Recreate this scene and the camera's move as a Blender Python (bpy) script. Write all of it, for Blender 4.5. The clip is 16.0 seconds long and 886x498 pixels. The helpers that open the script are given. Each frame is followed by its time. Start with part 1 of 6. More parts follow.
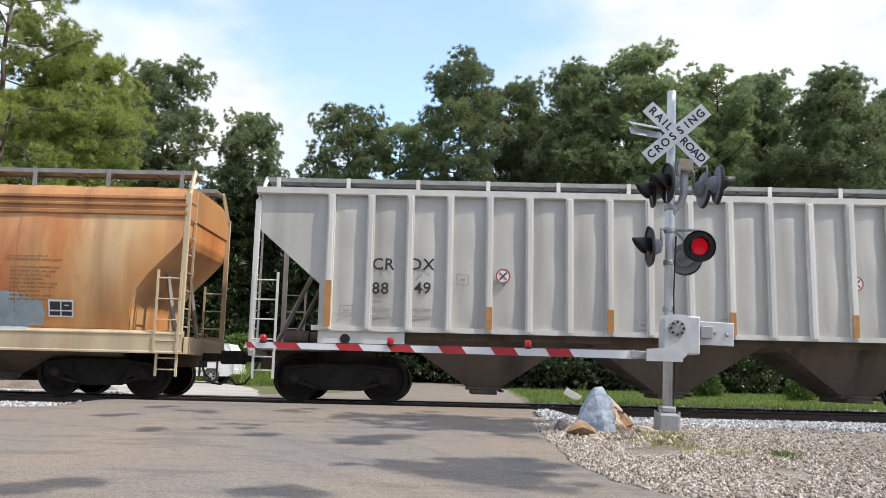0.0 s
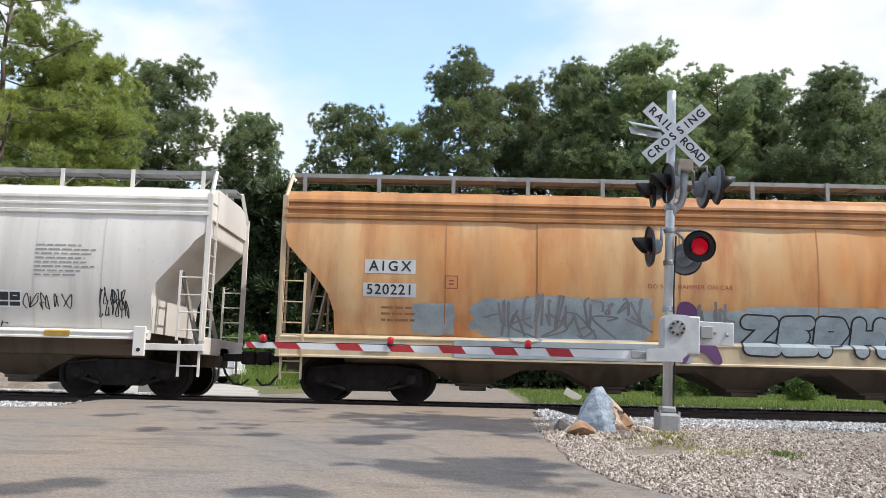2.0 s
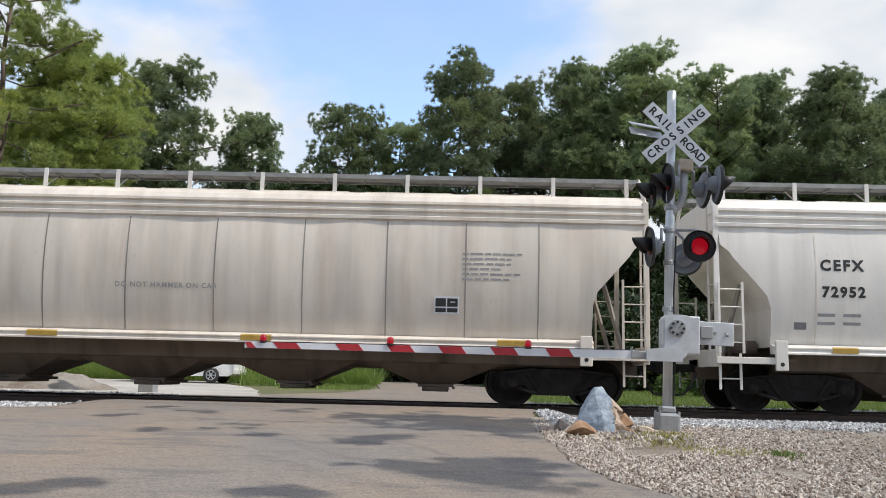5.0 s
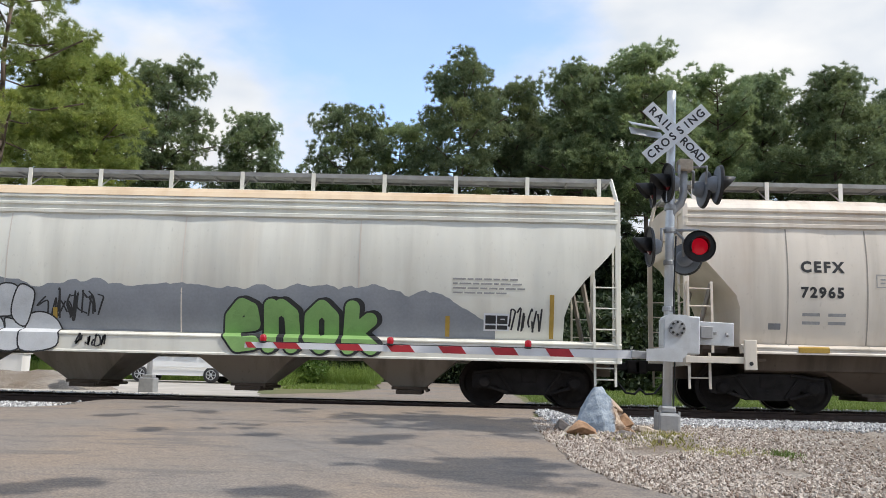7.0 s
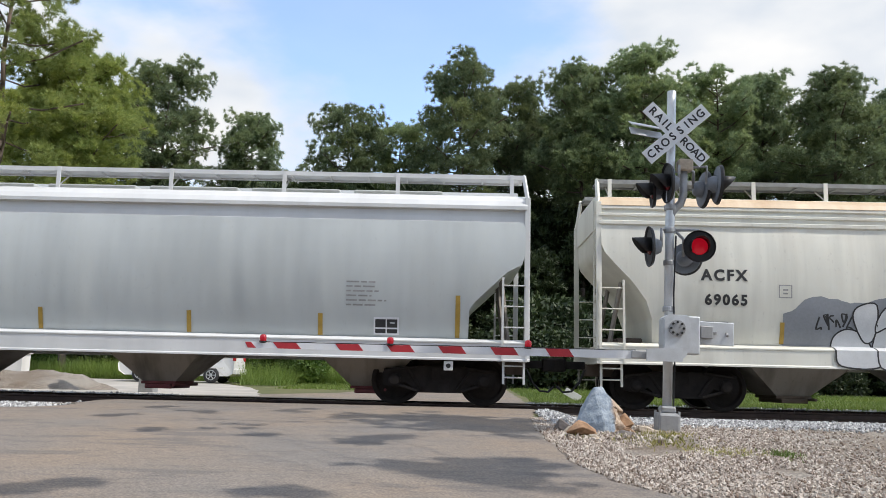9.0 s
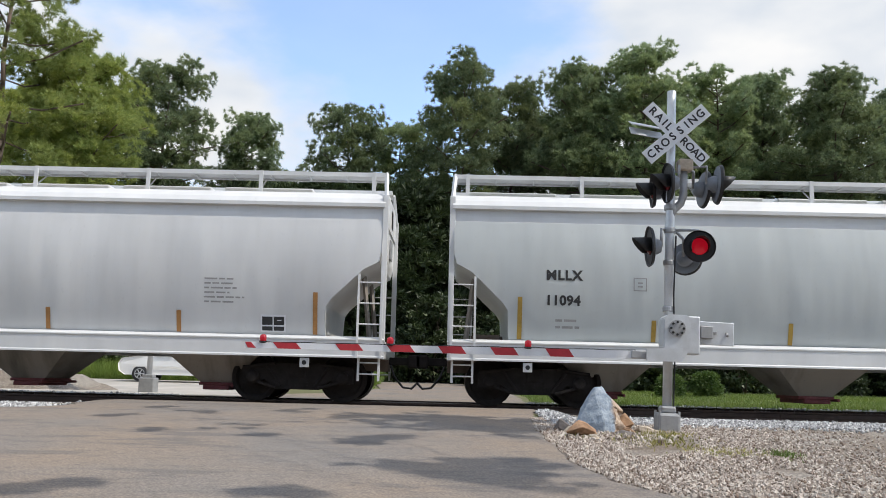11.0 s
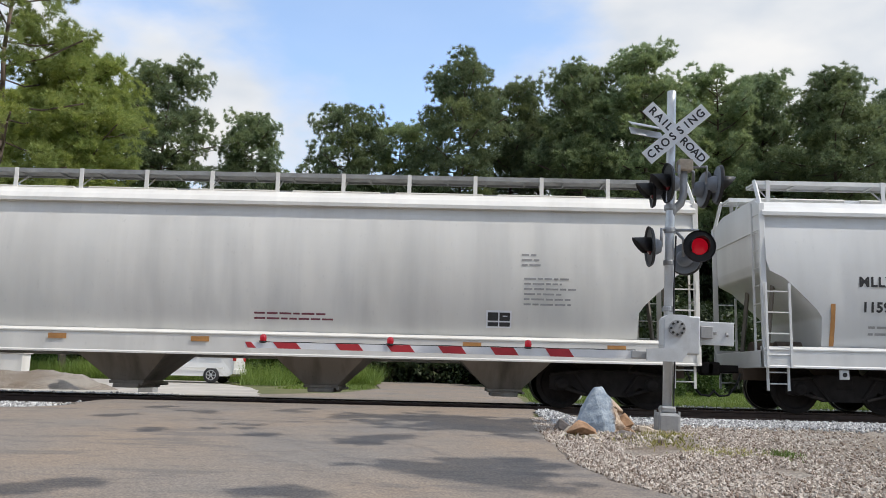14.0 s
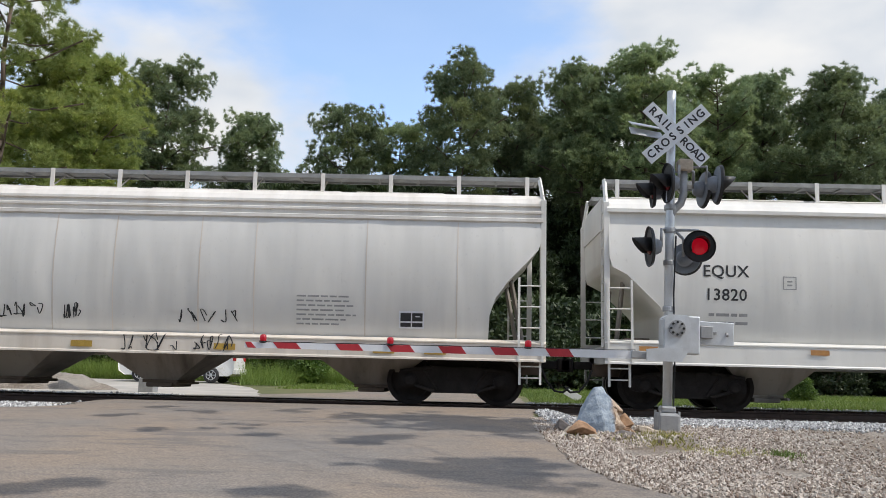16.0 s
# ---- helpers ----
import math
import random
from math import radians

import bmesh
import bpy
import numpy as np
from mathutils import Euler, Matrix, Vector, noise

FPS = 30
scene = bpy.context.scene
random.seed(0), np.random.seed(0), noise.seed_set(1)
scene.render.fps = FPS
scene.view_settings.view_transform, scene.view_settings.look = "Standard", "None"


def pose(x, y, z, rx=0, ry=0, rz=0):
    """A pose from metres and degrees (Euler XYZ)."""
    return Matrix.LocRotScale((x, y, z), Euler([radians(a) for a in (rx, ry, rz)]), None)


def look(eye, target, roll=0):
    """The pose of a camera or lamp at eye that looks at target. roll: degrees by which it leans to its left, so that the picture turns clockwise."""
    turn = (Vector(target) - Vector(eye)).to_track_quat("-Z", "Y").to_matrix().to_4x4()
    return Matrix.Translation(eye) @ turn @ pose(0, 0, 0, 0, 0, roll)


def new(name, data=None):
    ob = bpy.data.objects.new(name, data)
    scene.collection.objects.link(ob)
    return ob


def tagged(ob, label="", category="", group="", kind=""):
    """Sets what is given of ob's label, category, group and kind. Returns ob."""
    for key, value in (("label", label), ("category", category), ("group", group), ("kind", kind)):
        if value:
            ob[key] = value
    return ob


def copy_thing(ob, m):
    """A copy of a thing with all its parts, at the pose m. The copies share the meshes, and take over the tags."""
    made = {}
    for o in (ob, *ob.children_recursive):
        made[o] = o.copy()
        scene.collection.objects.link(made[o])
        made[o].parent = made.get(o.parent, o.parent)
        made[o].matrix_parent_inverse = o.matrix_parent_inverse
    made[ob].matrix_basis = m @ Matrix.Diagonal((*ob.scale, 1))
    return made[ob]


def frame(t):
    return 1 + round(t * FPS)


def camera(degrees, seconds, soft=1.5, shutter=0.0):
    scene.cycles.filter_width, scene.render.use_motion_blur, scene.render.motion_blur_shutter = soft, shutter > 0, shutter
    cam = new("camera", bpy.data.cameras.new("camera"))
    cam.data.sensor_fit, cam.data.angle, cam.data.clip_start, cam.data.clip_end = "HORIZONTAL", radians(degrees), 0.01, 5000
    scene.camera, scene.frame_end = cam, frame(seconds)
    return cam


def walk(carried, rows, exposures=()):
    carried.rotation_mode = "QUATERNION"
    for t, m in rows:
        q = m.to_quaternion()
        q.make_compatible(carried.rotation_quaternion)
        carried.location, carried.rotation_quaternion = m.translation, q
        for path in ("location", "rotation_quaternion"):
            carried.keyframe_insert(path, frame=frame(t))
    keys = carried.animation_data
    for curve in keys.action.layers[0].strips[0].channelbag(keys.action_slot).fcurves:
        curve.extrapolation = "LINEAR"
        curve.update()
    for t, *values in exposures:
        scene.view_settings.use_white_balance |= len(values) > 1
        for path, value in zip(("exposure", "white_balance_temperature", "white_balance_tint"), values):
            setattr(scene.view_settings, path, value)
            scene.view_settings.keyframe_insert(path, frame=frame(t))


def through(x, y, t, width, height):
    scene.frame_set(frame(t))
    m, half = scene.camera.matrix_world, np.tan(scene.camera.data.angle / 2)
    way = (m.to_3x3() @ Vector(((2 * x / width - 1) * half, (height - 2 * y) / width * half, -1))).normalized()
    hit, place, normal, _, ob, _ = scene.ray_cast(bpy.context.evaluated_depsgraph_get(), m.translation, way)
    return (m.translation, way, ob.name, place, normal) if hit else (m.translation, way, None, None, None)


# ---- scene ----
# ---- camera: it stands still at the roadside ----
cam = camera(55.2, 16.0, soft=0.8)
EYE = (0.0, -16.54, 0.50)


def aim(pitch, yaw, roll):
    p, y = radians(pitch), radians(yaw)
    way = Vector((math.sin(y) * math.cos(p), math.cos(y) * math.cos(p), math.sin(p)))
    return look(EYE, Vector(EYE) + way, roll)


walk(cam, [(0.0, aim(8.7, -0.81, 1.35)), (16.0, aim(8.7, -0.81, 1.35))],
     exposures=[(0.0, -0.14), (1.5, -0.16), (2.5, -0.12), (3.3, -0.42), (4.0, -0.42), (7.0, -0.36), (8.5, -0.36), (11.5, -0.42), (16.0, -0.5)])

# ---- world and sun ----
SUN_WAY = Vector((0.60, -0.205, 0.80)).normalized()
world = bpy.data.worlds.new("sky")
scene.world = world
world.use_nodes = True


def build_sky():
    nt = world.node_tree
    nt.nodes.clear()
    n, l = nt.nodes.new, nt.links.new
    out = n("ShaderNodeOutputWorld")
    bg = n("ShaderNodeBackground")
    sky = n("ShaderNodeTexSky")
    sky.sky_type = "NISHITA"
    sky.sun_disc = False
    sky.sun_elevation = math.asin(SUN_WAY.z)
    sky.sun_rotation = math.atan2(SUN_WAY.x, SUN_WAY.y)
    sky.air_density, sky.dust_density = 1.0, 0.6
    tc = n("ShaderNodeTexCoord")
    mp = n("ShaderNodeMapping")
    mp.inputs["Scale"].default_value = (1.0, 1.0, 2.1)
    mp.inputs["Location"].default_value = (0.35, 0.1, 0.55)
    mp.inputs["Rotation"].default_value = (0, 0, radians(28))
    l(tc.outputs["Generated"], mp.inputs["Vector"])
    n1 = n("ShaderNodeTexNoise")
    n1.inputs["Scale"].default_value, n1.inputs["Detail"].default_value = 2.3, 7.0
    n1.inputs["Roughness"].default_value = 0.52
    l(mp.outputs[0], n1.inputs["Vector"])
    # cloud banks and clear patches: where they stand, how wide, how dense
    total = n1.outputs["Fac"]
    for way, cosine, gain_k in (((0.22, 0.89, 0.40), 0.965, 0.19), ((0.40, 0.83, 0.39), 0.98, 0.13), ((-0.34, 0.87, 0.345), 0.985, 0.10), ((-0.20, 0.95, 0.24), 0.99, 0.10),
                                ((0.03, 0.93, 0.36), 0.98, -0.12), ((-0.13, 0.92, 0.36), 0.98, -0.10), ((-0.35, 0.85, 0.395), 0.995, -0.10)):
        dot = n("ShaderNodeVectorMath")
        dot.operation = "DOT_PRODUCT"
        dot.inputs[1].default_value = Vector(way).normalized()
        l(tc.outputs["Generated"], dot.inputs[0])
        rg = n("ShaderNodeMapRange")
        rg.interpolation_type = "SMOOTHSTEP"
        rg.inputs["From Min"].default_value, rg.inputs["From Max"].default_value = cosine, 1.0
        rg.inputs["To Min"].default_value, rg.inputs["To Max"].default_value = 0.0, gain_k
        l(dot.outputs["Value"], rg.inputs["Value"])
        plus = n("ShaderNodeMath")
        l(total, plus.inputs[0])
        l(rg.outputs[0], plus.inputs[1])
        total = plus.outputs[0]
    r1 = n("ShaderNodeValToRGB")
    r1.color_ramp.interpolation = "EASE"
    r1.color_ramp.elements[0].position, r1.color_ramp.elements[1].position = 0.39, 0.60
    r1.color_ramp.elements[0].color = (0.12, 0.12, 0.12, 1)
    l(total, r1.inputs[0])
    mix = n("ShaderNodeMixRGB")
    l(r1.outputs[0], mix.inputs[0])
    gain = n("ShaderNodeMixRGB")
    gain.blend_type, gain.inputs[0].default_value = "MULTIPLY", 1.0
    gain.inputs[2].default_value = (2.45, 2.5, 2.55, 1)
    l(sky.outputs[0], gain.inputs[1])
    l(gain.outputs[0], mix.inputs[1])
    billow = n("ShaderNodeTexNoise")            # thinner and thicker cloud
    billow.inputs["Scale"].default_value, billow.inputs["Detail"].default_value = 7.0, 6.0
    l(mp.outputs[0], billow.inputs["Vector"])
    r2 = n("ShaderNodeValToRGB")
    r2.color_ramp.elements[0].position, r2.color_ramp.elements[1].position = 0.32, 0.66
    r2.color_ramp.elements[0].color, r2.color_ramp.elements[1].color = (6.3, 6.8, 7.5, 1), (8.6, 8.6, 8.6, 1)
    l(billow.outputs["Fac"], r2.inputs[0])
    l(r2.outputs[0], mix.inputs[2])
    l(mix.outputs[0], bg.inputs[0])
    bg.inputs[1].default_value = 0.15
    l(bg.outputs[0], out.inputs[0])


build_sky()
sun = new("sun", bpy.data.lights.new("sun", "SUN"))
sun.data.energy, sun.data.angle, sun.data.color = 5.0, radians(0.53), (1.0, 0.94, 0.86)
sun.matrix_world = look(SUN_WAY * 60, (0, 0, 0))


# ---- materials ----
def shader(name, rough=0.6, metal=0.0):
    m = bpy.data.materials.new(name)
    m.use_nodes = True
    b = m.node_tree.nodes["Principled BSDF"]
    b.inputs["Roughness"].default_value, b.inputs["Metallic"].default_value = rough, metal
    return m, m.node_tree, b


def c4(c):
    return (c[0], c[1], c[2], 1)


def tex(nt, kind, scale, stretch=(1, 1, 1), detail=5.0, coords="Object", vary=True, rough=0.55):
    """A noise or Voronoi texture at real-world size; vary shifts it from object to object."""
    tc = nt.nodes.new("ShaderNodeTexCoord")
    mp = nt.nodes.new("ShaderNodeMapping")
    mp.inputs["Scale"].default_value = stretch
    nt.links.new(tc.outputs[coords], mp.inputs["Vector"])
    if vary:
        oi = nt.nodes.new("ShaderNodeObjectInfo")
        k = nt.nodes.new("ShaderNodeMath")
        k.operation, k.inputs[1].default_value = "MULTIPLY", 37.0
        nt.links.new(oi.outputs["Random"], k.inputs[0])
        nt.links.new(k.outputs[0], mp.inputs["Location"])
    t = nt.nodes.new("ShaderNodeTexNoise" if kind == "noise" else "ShaderNodeTexVoronoi")
    t.inputs["Scale"].default_value = scale
    if kind == "noise":
        t.inputs["Detail"].default_value, t.inputs["Roughness"].default_value = detail, rough
    nt.links.new(mp.outputs[0], t.inputs["Vector"])
    return t


def ramp(nt, source, a, b, ca=(0, 0, 0), cb=(1, 1, 1)):
    r = nt.nodes.new("ShaderNodeValToRGB")
    r.color_ramp.elements[0].position, r.color_ramp.elements[1].position = a, b
    r.color_ramp.elements[0].color, r.color_ramp.elements[1].color = c4(ca), c4(cb)
    nt.links.new(source, r.inputs[0])
    return r.outputs[0]


def mixc(nt, fac, a, b, mode="MIX"):
    m = nt.nodes.new("ShaderNodeMixRGB")
    m.blend_type = mode
    for k, v in ((0, fac), (1, a), (2, b)):
        if isinstance(v, (int, float)):
            m.inputs[k].default_value = v
        elif isinstance(v, tuple):
            m.inputs[k].default_value = c4(v)
        else:
            nt.links.new(v, m.inputs[k])
    return m.outputs[0]


def bump(nt, b, source, strength, dist):
    k = nt.nodes.new("ShaderNodeBump")
    k.inputs["Strength"].default_value, k.inputs["Distance"].default_value = strength, dist
    nt.links.new(source, k.inputs["Height"])
    nt.links.new(k.outputs[0], b.inputs["Normal"])


def plain(name, col, rough=0.6, metal=0.0, vary=0.25, scale=6.0, grain=40.0, bumpy=0.1):
    """Colour with blotches and grain."""
    m, nt, b = shader(name, rough, metal)
    t1, t2 = tex(nt, "noise", scale), tex(nt, "noise", grain, detail=3)
    dark = tuple(c * (1 - vary) for c in col)
    light = tuple(min(1, c * (1 + vary * 0.6)) for c in col)
    base = ramp(nt, t1.outputs["Fac"], 0.3, 0.7, dark, light)
    base = mixc(nt, 0.35, base, ramp(nt, t2.outputs["Fac"], 0.3, 0.7, dark, light))
    nt.links.new(base, b.inputs["Base Color"])
    if bumpy:
        bump(nt, b, t2.outputs["Fac"], bumpy, 0.01)
    return m


def dull(key):
    """Cuts the specular of the under-car steel, which darkens it."""
    M[key].node_tree.nodes["Principled BSDF"].inputs["Specular IOR Level"].default_value = 0.12


def car_paint(name, col, grime, rust=(0.22, 0.08, 0.03), streak=0.5, rusty=0.0, blotch=None, rough=0.45):
    """Railcar enamel: faded blotches, vertical run-down streaks, rust, and dents in the sheet."""
    m, nt, b = shader(name, rough)
    big = tex(nt, "noise", 0.55, (1, 1, 0.5), 4)
    base = mixc(nt, ramp(nt, big.outputs["Fac"], 0.35, 0.68), col, blotch or tuple(c * 0.86 for c in col))
    run = tex(nt, "noise", 2.2, (1.0, 0.4, 0.07), 6)
    f = ramp(nt, run.outputs["Fac"], 0.46, 0.78)
    base = mixc(nt, mixc(nt, 1.0, f, (streak,) * 3, "MULTIPLY"), base, grime)
    if rusty:
        r1 = tex(nt, "noise", 0.9, (1.0, 0.5, 0.28), 8, rough=0.62)
        f = ramp(nt, r1.outputs["Fac"], 0.5, 0.74)
        base = mixc(nt, mixc(nt, 1.0, f, (rusty,) * 3, "MULTIPLY"), base, rust)
    spots = tex(nt, "noise", 14, (1, 1, 0.6), 6)
    f = ramp(nt, spots.outputs["Fac"], 0.62, 0.8)
    base = mixc(nt, mixc(nt, 1.0, f, (0.35,) * 3, "MULTIPLY"), base, grime)
    nt.links.new(base, b.inputs["Base Color"])
    dent = tex(nt, "noise", 0.75, (1.3, 1, 0.35), 2)
    bump(nt, b, dent.outputs["Fac"], 0.55, 0.12)
    return m


M = {}
M["orange"] = car_paint("orange_enamel", (0.62, 0.265, 0.08), (0.30, 0.12, 0.045), (0.42, 0.095, 0.025), 0.6, 0.9, (0.68, 0.47, 0.25))
M["orange_dark"] = car_paint("orange_chord_enamel", (0.50, 0.24, 0.09), (0.13, 0.06, 0.03), (0.25, 0.08, 0.03), 0.7, 0.8)
M["cream"] = car_paint("cream_sill_enamel", (0.62, 0.50, 0.33), (0.20, 0.13, 0.08), (0.3, 0.12, 0.05), 0.5, 0.5)
M["white_a"] = car_paint("weathered_white_enamel", (0.79, 0.755, 0.70), (0.36, 0.32, 0.27), (0.33, 0.2, 0.11), 0.45, 0.12)
M["white_tan"] = car_paint("dusty_white_enamel", (0.74, 0.67, 0.58), (0.32, 0.27, 0.21), (0.36, 0.22, 0.13), 0.5, 0.3)
M["cream_grey"] = car_paint("faded_cream_enamel", (0.79, 0.775, 0.69), (0.38, 0.36, 0.31), (0.45, 0.25, 0.12), 0.45, 0.12)
M["pale_grey"] = car_paint("pale_grey_enamel", (0.54, 0.57, 0.565), (0.36, 0.375, 0.37), streak=0.3)
M["new_white"] = car_paint("clean_white_enamel", (0.68, 0.685, 0.68), (0.45, 0.455, 0.45), streak=0.3)
M["equ_white"] = car_paint("greyed_white_enamel", (0.75, 0.73, 0.685), (0.47, 0.455, 0.43), streak=0.4)
M["grey"] = car_paint("flat_grey_enamel", (0.56, 0.54, 0.50), (0.22, 0.21, 0.19), streak=0.45, rusty=0.1, rough=0.55)
M["grey_light"] = car_paint("light_grey_enamel", (0.67, 0.65, 0.61), (0.35, 0.33, 0.3), streak=0.4)
M["tan_roof"] = car_paint("rust_stained_roof_enamel", (0.66, 0.52, 0.36), (0.42, 0.27, 0.14), (0.45, 0.24, 0.1), 0.6, 0.5)
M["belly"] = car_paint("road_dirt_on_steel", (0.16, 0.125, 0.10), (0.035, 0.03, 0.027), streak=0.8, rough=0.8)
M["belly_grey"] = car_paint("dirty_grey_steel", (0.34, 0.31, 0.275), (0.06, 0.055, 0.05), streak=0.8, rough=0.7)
M["truck"] = plain("grimy_cast_steel", (0.026, 0.023, 0.022), 0.85, 0.0, 0.5, 5, 60)
M["wheel"] = plain("brown_wheel_steel", (0.026, 0.022, 0.02), 0.75, 0.0, 0.4, 8, 60)
M["tread"] = plain("worn_tread_steel", (0.30, 0.28, 0.26), 0.4, 0.3, 0.2, 9, 60)
for key in ("truck", "wheel", "belly", "belly_grey"):
    dull(key)
M["galv"] = plain("galvanized_steel", (0.36, 0.365, 0.37), 0.5, 0.4, 0.2, 9, 80)
M["alu"] = plain("aluminium_paint", (0.62, 0.64, 0.66), 0.4, 0.35, 0.18, 5, 70)
M["walkway"] = plain("weathered_walkway_steel", (0.30, 0.30, 0.29), 0.6, 0.3, 0.35, 4, 60)
M["black"] = plain("matt_black_paint", (0.014, 0.014, 0.015), 0.5, 0, 0.3, 8, 50)
M["ink"] = plain("black_stencil_paint", (0.03, 0.03, 0.032), 0.6, 0, 0.4, 5, 30)
M["ink_faded"] = plain("faded_stencil_paint", (0.33, 0.325, 0.32), 0.7, 0, 0.3, 5, 30)
M["white"] = plain("reflective_white_sheeting", (0.74, 0.75, 0.77), 0.45, 0, 0.1, 5, 60)
M["red"] = plain("reflective_red_sheeting", (0.46, 0.035, 0.045), 0.45, 0, 0.2, 7, 60)
M["yellow"] = plain("faded_yellow_reflector", (0.42, 0.27, 0.05), 0.5, 0, 0.3, 6, 50)
M["amber"] = plain("faded_orange_reflector", (0.45, 0.22, 0.07), 0.5, 0, 0.3, 6, 50)
M["maroon"] = plain("maroon_gate_paint", (0.16, 0.035, 0.04), 0.6, 0, 0.4, 6, 50)
M["ink_brown"] = plain("faded_brown_stencil_paint", (0.34, 0.165, 0.075), 0.7, 0, 0.3)
M["ink_red"] = plain("dull_red_stencil_paint", (0.36, 0.07, 0.05), 0.6, 0, 0.3)
M["ink_maroon"] = plain("thin_maroon_spray", (0.20, 0.05, 0.07), 0.6, 0, 0.3)
M["spray_grey"] = plain("grey_spray_paint", (0.22, 0.22, 0.23), 0.6, 0, 0.3, 3)
M["spray_silver"] = plain("silver_grey_spray_paint", (0.33, 0.335, 0.345), 0.5, 0, 0.3, 3)
M["back_grey"] = plain("blue_grey_paint", (0.20, 0.22, 0.25), 0.5, 0, 0.2)
M["spray_blue"] = plain("faded_blue_spray_paint", (0.33, 0.38, 0.41), 0.6, 0, 0.35, 2.5)
M["spray_green"] = plain("light_green_spray_paint", (0.24, 0.42, 0.14), 0.55, 0, 0.2, 3)
M["spray_purple"] = plain("purple_spray_paint", (0.13, 0.05, 0.15), 0.6, 0, 0.3, 3)
M["spray_white"] = plain("white_spray_paint", (0.62, 0.63, 0.64), 0.6, 0, 0.15, 3)
M["cover_grey"] = plain("grey_cover_up_paint", (0.27, 0.285, 0.31), 0.6, 0, 0.2, 1.2, 20)
M["rail"] = plain("rusty_rail_steel", (0.075, 0.05, 0.04), 0.7, 0.3, 0.4, 6, 60)
M["tie"] = plain("creosoted_timber", (0.06, 0.048, 0.04), 0.85, 0, 0.5, 4, 40, 0.5)
M["rubber"] = plain("black_rubber", (0.025, 0.025, 0.027), 0.7, 0, 0.3)


def ground_stuff():
    # worn dusty asphalt: aggregate grain, clay dust, dark tar and repair stains, cracks
    m, nt, b = shader("dusty_asphalt", 0.88)
    big = tex(nt, "noise", 0.32, (1, 1, 1), 6, vary=False)
    base = ramp(nt, big.outputs["Fac"], 0.36, 0.62, (0.18, 0.164, 0.148), (0.232, 0.184, 0.14))
    mid = tex(nt, "noise", 1.3, (0.55, 2.0, 1), 8, vary=False, rough=0.65)
    base = mixc(nt, mixc(nt, 1, ramp(nt, mid.outputs["Fac"], 0.55, 0.62), (0.6,) * 3, "MULTIPLY"), base, (0.11, 0.103, 0.1))
    fleck = tex(nt, "noise", 7, (0.8, 1.5, 1), 9, vary=False, rough=0.72)
    base = mixc(nt, mixc(nt, 1, ramp(nt, fleck.outputs["Fac"], 0.54, 0.66), (0.75,) * 3, "MULTIPLY"), base, (0.12, 0.105, 0.095))
    grit = tex(nt, "noise", 48, detail=6, vary=False, rough=0.7)
    base = mixc(nt, ramp(nt, grit.outputs["Fac"], 0.40, 0.62), mixc(nt, 1, base, (0.72, 0.72, 0.73), "MULTIPLY"), mixc(nt, 1, base, (1.4, 1.38, 1.36), "MULTIPLY"))
    cr = tex(nt, "voronoi", 0.55, (1, 1, 1), vary=False)
    cr.feature = "DISTANCE_TO_EDGE"
    wob = tex(nt, "noise", 3, detail=5, vary=False)
    add = nt.nodes.new("ShaderNodeMixRGB")
    add.blend_type, add.inputs[0].default_value = "ADD", 0.35
    nt.links.new(cr.inputs["Vector"].links[0].from_socket, add.inputs[1])
    nt.links.new(wob.outputs["Color"], add.inputs[2])
    nt.links.new(add.outputs[0], cr.inputs["Vector"])
    base = mixc(nt, ramp(nt, cr.outputs["Distance"], 0.002, 0.007, (0.16,) * 3, (0, 0, 0)), base, (0.07, 0.065, 0.06))
    nt.links.new(base, b.inputs["Base Color"])
    bump(nt, b, grit.outputs["Fac"], 0.5, 0.012)
    M["asphalt"] = m
    # shoulder earth with fine gravel and dust
    m, nt, b = shader("gravelly_earth", 0.92)
    big = tex(nt, "noise", 0.8, detail=6, vary=False)
    base = ramp(nt, big.outputs["Fac"], 0.35, 0.65, (0.20, 0.155, 0.115), (0.34, 0.31, 0.27))
    v = tex(nt, "voronoi", 26, vary=False)
    base = mixc(nt, ramp(nt, v.outputs["Distance"], 0.1, 0.6), mixc(nt, 1, base, (1.35,) * 3, "MULTIPLY"), mixc(nt, 1, base, (0.6,) * 3, "MULTIPLY"))
    nt.links.new(base, b.inputs["Base Color"])
    bump(nt, b, v.outputs["Distance"], 0.6, 0.02)
    M["earth"] = m
    m, nt, b = shader("pale_gravel_drive", 0.9)
    big = tex(nt, "noise", 0.6, detail=6, vary=False)
    base = ramp(nt, big.outputs["Fac"], 0.35, 0.65, (0.33, 0.31, 0.28), (0.46, 0.43, 0.39))
    nt.links.new(base, b.inputs["Base Color"])
    M["drive"] = m
    m, nt, b = shader("rough_grass_ground", 0.9)
    big = tex(nt, "noise", 0.5, detail=8, vary=False)
    base = ramp(nt, big.outputs["Fac"], 0.35, 0.65, (0.07, 0.085, 0.03), (0.15, 0.145, 0.06))
    nt.links.new(base, b.inputs["Base Color"])
    M["turf"] = m
    for name, lo, hi, key in (("granite_ballast", (0.17, 0.17, 0.175), (0.74, 0.74, 0.73), "stone"),
                              ("brown_gravel", (0.16, 0.11, 0.08), (0.60, 0.54, 0.47), "stone_brown")):
        m, nt, b = shader(name, 0.85)
        g = nt.nodes.new("ShaderNodeNewGeometry")
        base = ramp(nt, g.outputs["Random Per Island"], 0.0, 1.0, lo, hi)
        t = tex(nt, "noise", 30, vary=False)
